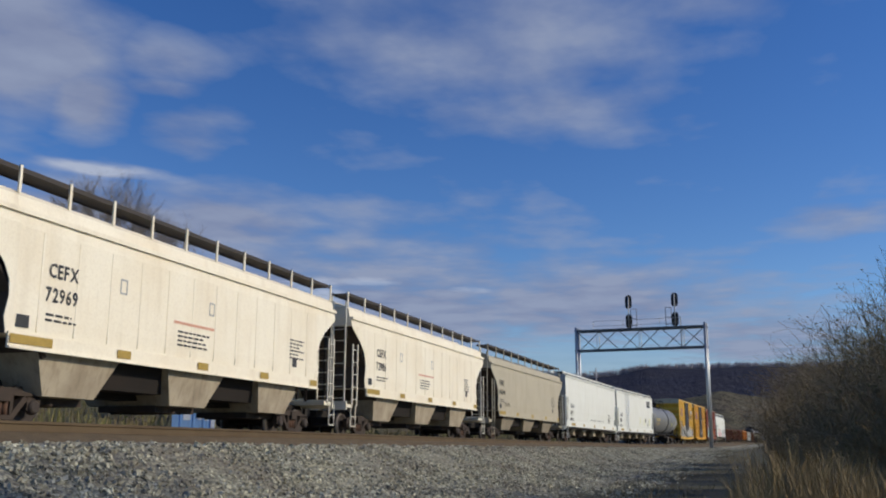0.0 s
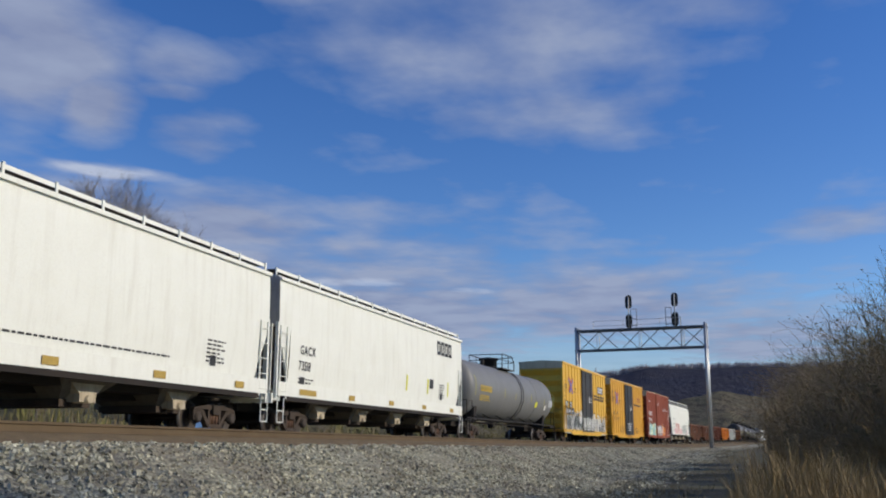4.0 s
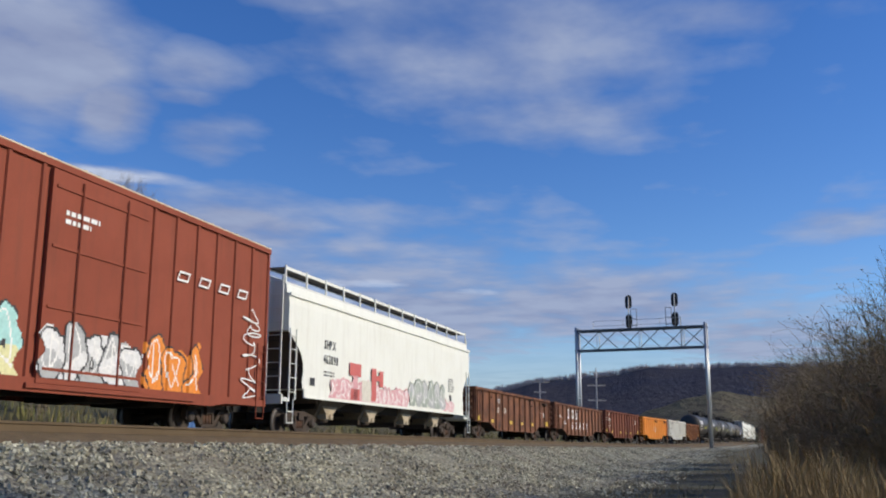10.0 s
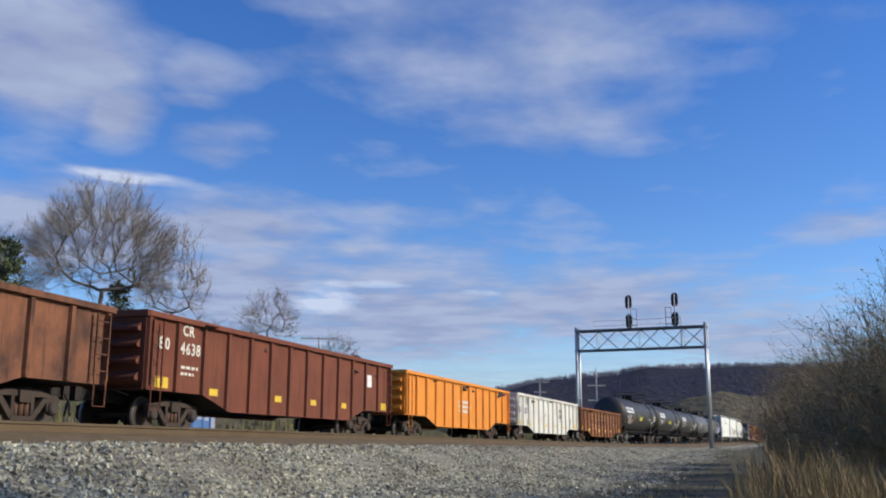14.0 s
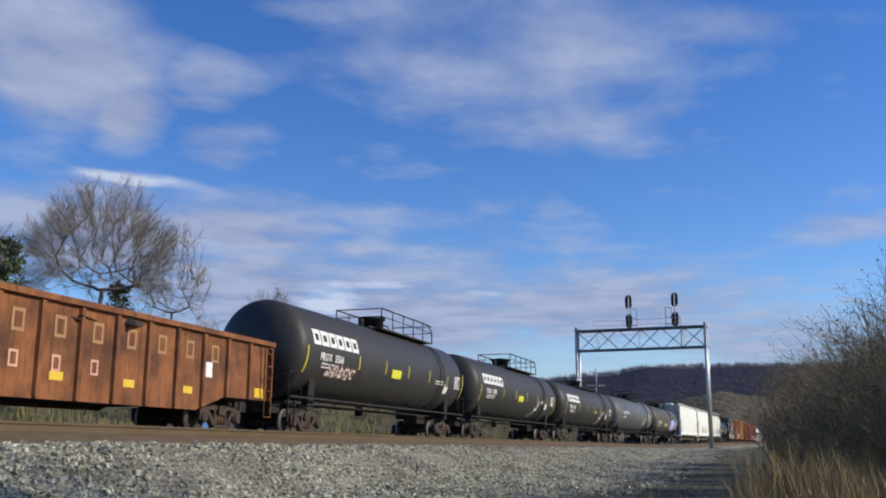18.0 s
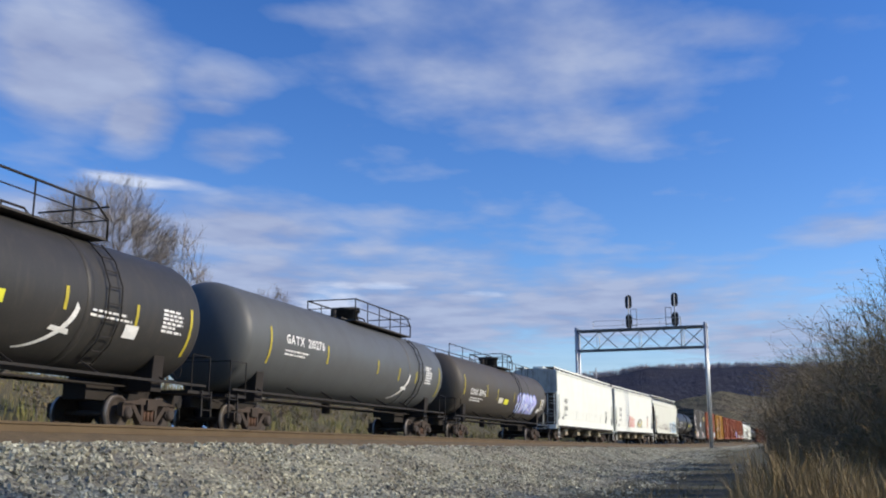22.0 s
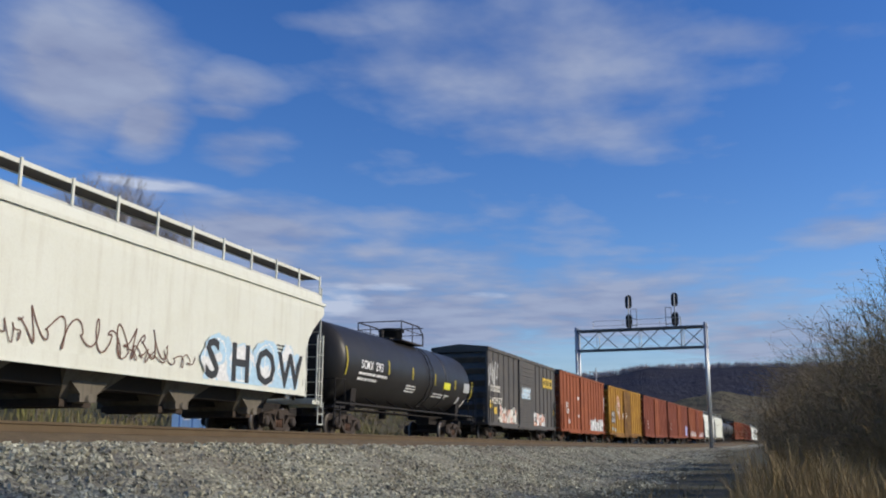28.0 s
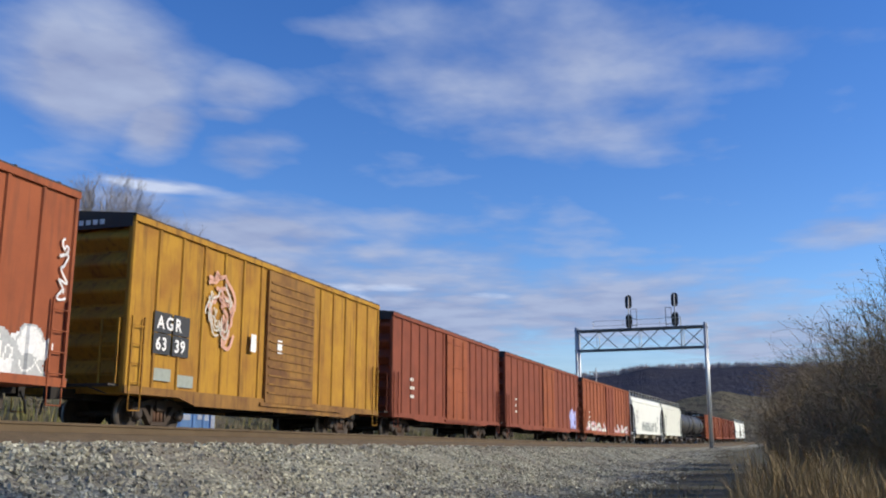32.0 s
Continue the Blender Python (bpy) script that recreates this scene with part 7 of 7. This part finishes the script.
GONDOLAS = (
    (-47.2, -31.0, RUST_GON, "rusty brown gondola car with yellow reflectors and scrap", 13, 2.72),
    (-29.6, -13.4, RUST_GON, "rusty brown gondola car with white lettering", 13, 2.72),
    (-12.0, 4.1, RED_GON, "red-brown gondola car with a scrap load", 13, 2.85),
    (5.8, 22.0, ORANGE_GON, "bright orange gondola car with a scrap load", 13, 2.80),
    (23.9, 40.4, WHITE_GON, "dirty white gondola car with black stains", 13, 2.85),
    (41.5, 57.7, ORANGE_RUST, "orange-rusty gondola car with yellow reflectors", 13, 2.72))
for k, (front, rear, paint, label, ribs, top) in enumerate(GONDOLAS):
    car, side, h = hook_up(gondola_car(label, rear - front, paint, top, ribs=ribs, seed=70 + k), front, rear)
    ref = flat_side(-1.5)
    if k in (0, 2, 4, 5):
        for q, u in enumerate((0, 2, 5, 7, 9, 12)):
            x = -h + 0.1 + (2 * h - 0.2) / 13 * (u + 0.5) - 0.24
            bars(car, [(x, x + (0.55 if q in (0, 5) else 0.42), 1.05 if q in (0, 5) else 0.98, 1.32 if q in (0, 5) else 1.16)], YELLOW_MARK, ref, 0.012, "reflector", "yellow reflector strip")
    if k == 1:
        for q, ch in enumerate("SOU"):
            lettering(car, ch, -8 + 1.2308 * (3 + q) + 0.30, 1.74, 0.70, WHITE_MARK, ref, squeeze=1.0, label="large white painted letter")
        for q, ch in enumerate("65457"):
            lettering(car, ch, -8 + 1.2308 * (4 + q) + 0.34, 1.02, 0.50, WHITE_MARK, ref, label="large white painted numeral")
        small_print(car, -h + 1.2, 1.9, 1.2, 2, WHITE_MARK, ref, 90)
        small_print(car, -h + 3.0, 1.5, 0.9, 2, WHITE_MARK, ref, 91)
    elif k == 0:
        lettering(car, "SOU", -4.2, 2.05, 0.28, SPRAY["silver"], ref, squeeze=0.9)
        lettering(car, "65", -4.05, 1.55, 0.28, SPRAY["cream"], ref)
        lettering(car, "758", -2.95, 1.56, 0.28, SPRAY["cream"], ref)
        bars(car, [(h - 2.6, h - 2.2, 1.5, 1.9), (h - 1.6, h - 1.4, 1.6, 1.9)], WHITE_MARK, ref)
    elif k == 2:
        lettering(car, "CR", -6.5, 2.42, 0.28, SPRAY["cream"], ref)
        lettering(car, "80", -7.5, 2.0, 0.3, SPRAY["cream"], ref)
        lettering(car, "4638", -6.58, 1.95, 0.3, SPRAY["cream"], ref)
        small_print(car, -6.5, 1.65, 0.8, 2, SPRAY["cream"], ref, 93, 0.16, 0.07)
        bars(car, [(h - 2.5, h - 1.9, 1.85, 2.3)], WHITE_MARK, ref, 0.012, "emblem", "white block emblem")
    elif k == 3:
        small_print(car, -0.9, 1.9, 1.9, 3, SPRAY["cream"], ref, 94, 0.22, 0.14)
    elif k == 4:
        lettering(car, "CR", -6.3, 2.28, 0.34, BLACK_MARK, ref)
        lettering(car, "546", -8.0, 1.72, 0.36, BLACK_MARK, ref)
        lettering(car, "420", -6.75, 1.72, 0.36, BLACK_MARK, ref)
        small_print(car, -h + 2.1, 1.35, 1.0, 3, BLACK_MARK, ref, 95)
        ring_mark(car, 2.78, 1.95, 0.30, BLACK_MARK, ref)
        small_print(car, 2.5, 1.5, 0.6, 1, BLACK_MARK, ref, 96)
        bars(car, [(5.9, 6.15, 1.3, 1.7), (-1.9, -1.3, 1.78, 1.84), (-1.9, -1.3, 1.66, 1.72)], BLACK_MARK, ref)
    else:
        bars(car, [(4.4, 4.8, 1.45, 1.85)], WHITE_MARK, ref, 0.010, "placard", "small white placard")
        for q in range(8):
            block_mark(car, -8.0 + 1.2308 * (q + 3) + 0.42, 1.86, 0.36, 0.46, FADED_ORANGE, ref, q, 0.0, 0.012, "faded block lettering", 0.2)
        for q in range(4):
            block_mark(car, -8.0 + 1.2308 * (q + 3) + 0.42, 1.16, 0.26, 0.34, SPRAY["salmon"], ref, q, 0.0, 0.012, "faded block numeral", 0.2)

# dark tank cars
TANKS = ((59.0, 77.4, DARK_TANK, "35061"), (78.6, 97.7, DARK_TANK, "39381"), (98.7, 118.4, DARK_TANK, "35712"))
for k, (front, rear, paint, number) in enumerate(TANKS):
    car, side, h = hook_up(tank_car("charcoal tank car with white block lettering", rear - front, paint, 1.60, 2.85, (-0.5, 5.7), stripes=((-8.2, 2.0, 2.9), (-4.0, 2.4, 2.9), (-1.4, 2.45, 2.95), (1.1, 2.45, 2.95), (3.7, 2.45, 2.95), (6.2, 2.4, 2.9), (8.5, 1.9, 3.1))), front, rear)
    for q in range(6):
        block_mark(car, -7.75 + 0.62 * q, 2.98, 0.54, 0.5, WHITE_MARK, side, (1, 1, 0, 2, 0, 1)[q], -0.05, 0.018)
    lettering(car, "PROX", -7.2, 2.5, 0.26, WHITE_MARK, side, 0.02, 0.8)
    lettering(car, number, -6.08, 2.5, 0.26, WHITE_MARK, side, 0.02, 0.8)
    small_print(car, -7.0, 2.42, 1.8, 2, WHITE_MARK, side, 100 + k)
    bars(car, [(-0.7, 0.3, 2.35, 2.68)] if k < 2 else [(1.7, 2.0, 2.35, 2.6)], plain("lime_placard", (0.70, 0.68, 0.04)), side, 0.018, "placard", "yellow placard")
    small_print(car, 7.3, 2.95, 0.9, 6, WHITE_MARK, side, 110 + k, 0.1, 0.06)
    small_print(car, 4.6, 2.6, 1.6, 2, WHITE_MARK, side, 120 + k)
    bars(car, [(5.9, 6.4, 2.1, 2.4)], WHITE_MARK, side, 0.016, "placard")
    if k == 0:
        graffiti(car, -6.6, -4.2, 1.95, 2.4, [SPRAY["brown"]], side, 5, 130, SPRAY["brown"], 0.02, label="faint rust-brown graffiti")
    if k:
        slash(car, 2.9, 1.6, 1.25, 1.0, WHITE_MARK, side)
car, side, h = hook_up(tank_car("slate grey tank car with small white lettering", 19.2, MID_TANK, 1.60, 2.85, (0.0, 6.0), stripes=((-7.6, 2.1, 3.2), (-3.6, 2.4, 3.0), (0.9, 2.4, 2.9), (3.2, 2.3, 2.8), (5.2, 2.3, 2.8), (8.2, 1.9, 3.2))), 119.4, 138.6)
lettering(car, "GATX", -6.6, 2.8, 0.28, WHITE_MARK, side, 0.02)
lettering(car, "210276", -5.1, 2.8, 0.28, WHITE_MARK, side, 0.02)
small_print(car, -6.6, 2.6, 1.8, 2, WHITE_MARK, side, 140)
small_print(car, 6.4, 3.1, 0.9, 7, WHITE_MARK, side, 141, 0.11, 0.07)
slash(car, 3.2, 1.6, 1.25, 1.0, WHITE_MARK, side)
car, side, h = hook_up(tank_car("brown-black tank car with pale blue graffiti", 19.3, BROWN_TANK, 1.56, 2.76, (0.3, 2.4), top_rail=True, stripes=((-8.4, 2.2, 3.2), (-4.6, 2.3, 2.9), (-2.6, 2.2, 2.8), (0.8, 2.3, 2.8), (7.2, 2.2, 2.7))), 140.0, 159.3)
lettering(car, "CLNX", -7.4, 2.3, 0.30, WHITE_MARK, side, 0.02)
lettering(car, "33042", -5.95, 2.3, 0.30, WHITE_MARK, side, 0.02)
small_print(car, -7.2, 2.15, 2.2, 2, WHITE_MARK, side, 150)
bars(car, [(-2.2, -1.4, 2.08, 2.36)], SPRAY["cream"], side, 0.018, "placard", "cream placard")
bars(car, [(-1.1, -0.3, 2.06, 2.34)], plain("lime_placard", (0.70, 0.68, 0.04)), side, 0.018, "placard", "yellow placard")
graffiti(car, 1.5, 6.0, 1.66, 2.85, [SPRAY["lilac"], SPRAY["periwinkle"]], side, 5, 151, SPRAY["cobalt"], 0.02, label="pale blue bubble graffiti with a dark blue outline")
small_print(car, 7.2, 2.7, 0.9, 7, WHITE_MARK, side, 152, 0.11, 0.07)
bars(car, [(6.7, 7.2, 1.85, 2.1)], WHITE_MARK, side, 0.016, "placard")

# white hoppers
car, side, h = hook_up(hopper_car("bright white covered hopper car with four bays", 20.0, CHALK, GRIMY, 4.97, 1.36, 4, board=5.25, cut=0.65, smooth=True), 161.5, 181.5)
hopper_marks(car, side, h, "GPLX", "76828", 160, sill=1.36, yellow=False, x=2.1, z=2.8)
for u in (0.10, 0.29, 0.46, 0.62, 0.74, 0.86):
    x = -h + 2 * h * u
    bm = bmesh.new()
    q = [bm.verts.new((x + u, side(z) - 0.012, z)) for u, z in ((0.0, 1.78), (0.07, 1.78), (0.24, 2.4), (0.19, 2.4))]
    bm.faces.new(q)
    part("scuff", bm, SPRAY["grey"], car, "dark scuff on the plate side")
car, side, h = hook_up(hopper_car("white covered hopper car with faint pink and green graffiti", 19.2, CHALK, GRIMY, 4.97, 1.36, 4, board=5.25, cut=0.65, smooth=True), 182.6, 201.8)
hopper_marks(car, side, h, "GPLX", "76815", 161, sill=1.36, yellow=False, z=3.0)
graffiti(car, -3.6, -0.6, 1.42, 2.6, [SPRAY["pink"], SPRAY["salmon"]], side, 3, 162, SPRAY["salmon"], 0.045, label="faint pink graffiti")
graffiti(car, 1.0, 3.4, 1.4, 2.5, [SPRAY["yellow"], SPRAY["grey"]], side, 3, 163, None, 0.045, label="yellow and grey graffiti")
bars(car, [(h - 3.0, h - 2.88, 1.5, 2.6)], SPRAY["orange"], side, 0.01, "scuff")
car, side, h = hook_up(hopper_car("ivory covered hopper car with black and blue graffiti", 19.1, IVORY, DIRTY_SHADED_BAY, 4.8, 1.42, 4, board=5.35, dark_end=True), 203.0, 222.1)
hopper_marks(car, side, h, "HLTX", "6000", 164, sill=1.42, yellow=False, x=1.75, z=2.8)
bars(car, [(-h + 1.4, -h + 1.5, 1.7, 2.9)], SPRAY["orange"], side, 0.01, "scuff")
scrawl(car, -6.4, -4.6, 1.6, 2.1, SPRAY["brown"], side, 165, 0.025, 24)
scrawl(car, -4.5, 0.6, 1.6, 2.4, SPRAY["brown"], side, 166, 0.04, 30)
scrawl(car, -1.6, 1.6, 1.58, 1.95, SPRAY["brown"], side, 167, 0.03, 24)
graffiti(car, 2.0, 7.5, 1.34, 2.62, [SPRAY["sky"], SPRAY["white"]], side, 4, 168, SPRAY["sky"], 0.045, cloud=0, label="white and pale blue block graffiti")
for q, ch in enumerate("SHOW"):
    lettering(car, ch, 2.15 + 1.34 * q, 1.45, 1.05, SPRAY["black"], side, 0.055, 1.05, label="graffiti letter")

# black tank car
car, side, h = hook_up(tank_car("glossy black tank car with yellow stripes and white stencils", 16.6, BLACK_TANK, 1.50, 2.72, (-0.8, 1.9), short=True, stripes=((-7.4, 2.2, 3.2), (-3.4, 2.45, 3.0), (-0.7, 2.45, 2.95), (2.2, 2.4, 2.9), (5.1, 2.35, 2.8), (7.8, 1.9, 2.9))), 223.3, 239.9)
lettering(car, "SCMX", -6.1, 2.52, 0.32, WHITE_MARK, side, 0.02, 0.86)
lettering(car, "2913", -4.72, 2.52, 0.32, WHITE_MARK, side, 0.02, 0.86)
small_print(car, -6.2, 2.38, 3.0, 2, WHITE_MARK, side, 170, 0.2, 0.09)
small_print(car, -1.2, 2.2, 1.2, 3, WHITE_MARK, side, 171)
small_print(car, 2.3, 2.05, 3.0, 2, WHITE_MARK, side, 172)
bars(car, [(3.5, 4.4, 2.3, 2.6)], plain("lime_placard", (0.70, 0.68, 0.04)), side, 0.018, "placard", "yellow placard")
bars(car, [(6.5, 7.4, 2.3, 2.75)], SPRAY["silver"], side, 0.016, "placard", "pale data panel")
bars(car, [(6.0, 6.2, 1.75, 2.05), (7.0, 7.2, 1.65, 1.95)], WHITE_MARK, side, 0.016, "placard")

# boxcars at the tail
car, side, h = hook_up(box_car("slate grey boxcar with white and salmon graffiti", 15.6, SLATE, SLATE, 4.95, 0.86, (-1.6, 1.7), SLATE, True, ribs=15, deep=0.12), 242.0, 257.6)
lettering(car, "142927", -7.3, 2.0, 0.34, SPRAY["cream"], side, squeeze=1.45)
[block_mark(car, -7.3 + 0.46 * q, 2.62, 0.32, 0.34, SPRAY["cream"], side, q) for q in range(4)]
[block_mark(car, 4.3 + 0.88 * q, 3.5, 0.70, 0.62, YELLOW_MARK, side, q, 0.1) for q in range(3)]
bars(car, [(-h + 0.25, -h + 0.8, 1.75, 2.15), (-h + 1.1, -h + 1.6, 1.45, 1.8), (h - 0.7, h - 0.4, 1.8, 2.1)], YELLOW_MARK, side, 0.010, "placard", "yellow patch")
graffiti(car, -5.7, -2.0, 0.95, 1.95, [SPRAY["salmon"], SPRAY["cream"]], side, 5, 180, None, cloud=1, label="salmon and cream graffiti lettering")
graffiti(car, 1.8, 4.8, 0.9, 1.9, [SPRAY["white"], SPRAY["salmon"]], side, 4, 181, None, cloud=0, label="white graffiti lettering")
graffiti(car, -1.2, 0.8, 2.5, 3.3, [SPRAY["sky"]], flat_side(-1.67), 4, 182, SPRAY["silver"], label="faint blue graffiti on the door")
scrawl(car, -7.7, -6.0, 2.9, 4.3, WHITE_MARK, side, 183, 0.05, 16)
car, side, h = hook_up(box_car("faded orange-red boxcar with pale graffiti", 15.5, ORANGE_RED, DARK_ROOF, 5.03, 0.86, (-1.45, 1.8), ORANGE_RED, ribs=15, deep=0.12), 259.2, 274.7)
lettering(car, "EEC", -6.1, 2.55, 0.34, WHITE_MARK, side, squeeze=0.8)
lettering(car, "2319", -6.05, 2.1, 0.34, WHITE_MARK, side, squeeze=0.9)
small_print(car, -h + 2.2, 1.7, 0.9, 3, WHITE_MARK, side, 190)
bars(car, [(-2.4, -1.9, 3.2, 3.4), (-2.3, -2.0, 1.9, 2.1)], WHITE_MARK, side)
graffiti(car, 1.9, 7.2, 0.9, 2.0, [SPRAY["silver"], SPRAY["white"]], side, 6, 191, SPRAY["silver"], cloud=1, label="pale grey graffiti lettering")
scrawl(car, h - 0.5, h - 0.2, 2.6, 3.9, SPRAY["white"], side, 192, 0.05, 14)
car, side, h = hook_up(box_car("rust-streaked old yellow boxcar with black number panels", 15.5, OLD_YELLOW, DARK_ROOF, 5.03, 0.86, (-1.2, 1.95), RUSTY_DOOR, True, ribs=15, deep=0.2, sill_mat=RUSTY_DOOR), 276.7, 292.2)
for q, words in enumerate(("AG", "R", "63", "39")):
    x = -6.75 + 0.80 * (q % 2)
    z = 2.36 - 0.52 * (q // 2)
    bars(car, [(x, x + 0.72, z, z + 0.5)], BLACK_MARK, side, 0.009, "placard", "black number panel")
    lettering(car, words, x + 0.1, z + 0.1, 0.32, WHITE_MARK, side, 0.016)
bars(car, [(-h + 1.1, -h + 1.8, 1.2, 1.5), (-h + 2.1, -h + 2.8, 1.1, 1.4)], SPRAY["grey"], side, 0.009, "placard")
loops(car, -3.85, 3.25, 0.78, 1.0, SPRAY["salmon"], flat_side(-1.6), 200, 0.11, 26)
loops(car, -3.8, 3.3, 0.70, 0.92, SPRAY["cream"], flat_side(-1.606), 201, 0.05, 18)
bars(car, [(-2.2, -1.9, 2.3, 2.8), (-0.6, -0.3, 2.4, 2.8)], WHITE_MARK, flat_side(-1.67))
for front, rear, paint, label, seed in ((293.7, 309.4, BRICK_RED, "faded brick-red steel boxcar", 1), (310.8, 330.4, BRICK_RED, "faded brick-red boxcar with a purple tag", 2), (332.0, 351.6, ORANGE_RED, "faded orange-red boxcar with pale tags", 3)):
    car, side, h = hook_up(box_car(label, rear - front, paint, DARK_ROOF, 5.0, 0.86, (-1.2, 1.9), ORANGE_RED if seed != 3 else BRICK_RED, ribs=15, deep=0.12), front, rear)
    small_print(car, -h + 2.0, 2.5, 0.5, 3, SPRAY["cream"], side, 210 + seed, 0.35, 0.13)
    if seed == 2:
        graffiti(car, h - 3.0, h - 1.0, 1.0, 2.4, [SPRAY["lilac"]], side, 2, 215, SPRAY["lilac"], label="purple graffiti tag")
    if seed == 3:
        graffiti(car, -h + 0.6, h - 1.0, 0.95, 1.7, [SPRAY["cream"], SPRAY["pink"]], side, 9, 216, SPRAY["silver"], label="pale graffiti along the bottom")
for front, rear, paint, label in ((352.8, 370.4, CHALK, "white covered hopper car with grey graffiti"), (371.6, 388.4, IVORY, "plain cream covered hopper car")):
    car, side, h = hook_up(hopper_car(label, rear - front, paint, GRIMY, 4.6, 1.2, 3, board=5.2), front, rear)
    hopper_marks(car, side, h, "GPLX", "76840", 220, sill=1.2, yellow=False)
    if paint is CHALK:
        graffiti(car, -4.0, 5.0, 1.3, 2.3, [SPRAY["grey"]], side, 6, 221, None, label="grey graffiti lettering")
for front, rear in ((389.6, 403.8), (405.0, 418.2)):
    car, side, h = hook_up(tank_car("plain charcoal grey tank car", rear - front, DARK_TANK, 1.5, 2.7, (-1.4, 1.6), stripes=((-5.0, 2.2, 3.0), (5.0, 2.0, 2.9))), front, rear)
for front, rear, paint, label in ((419.5, 435.0, ORANGE_RED, "faded orange-red steel boxcar"), (436.2, 451.7, ORANGE_RED, "faded orange-red steel boxcar"), (453.0, 468.5, BRICK_RED, "dull red steel boxcar"), (470.0, 485.5, BRICK_RED, "dull red steel boxcar")):
    hook_up(box_car(label, rear - front, paint, DARK_ROOF, 4.62, 0.86, (0.2, 3.2), BRICK_RED, ribs=15, deep=0.12), front, rear)
for front, rear in ((487.0, 503.4), (504.8, 521.2)):
    hook_up(hopper_car("plain white covered hopper car", rear - front, CHALK, GRIMY, 4.6, 1.2, 3, board=5.2), front, rear)


# ---- what moves ----


def motions():
    for car, middle in TRAIN:
        rows = []
        for k in range(65):
            t = k * CLIP / 64
            p, turn = on_track(middle - travelled(t))
            at = middle - travelled(t)
            grade = math.atan((rise(at + 6) - rise(at - 6)) / 12)
            rows.append((t, Matrix.Translation(p) @ Matrix.Rotation(-turn, 4, "Z") @ Matrix.Rotation(-grade, 4, "Y")))
        walk(car, rows)
    # the wheels roll: one spin, shared by every wheelset
    first = WHEELSETS[0]
    walk(first, [(k / FPS, Matrix.Rotation(-(travelled(k / FPS) - travelled(0)) / 0.43, 4, "Y")) for k in range(int(CLIP * FPS) + 1)])
    spin = first.animation_data
    for w in WHEELSETS[1:]:
        w.rotation_mode = "QUATERNION"
        w.animation_data_create()
        w.animation_data.action = spin.action
        w.animation_data.action_slot = spin.action_slot
    walk(CLOUDS, [(0.0, pose(-38, 10, CLOUD_H)), (16.0, pose(0, 0, CLOUD_H)), (CLIP, pose(38, -10, CLOUD_H))])


motions()
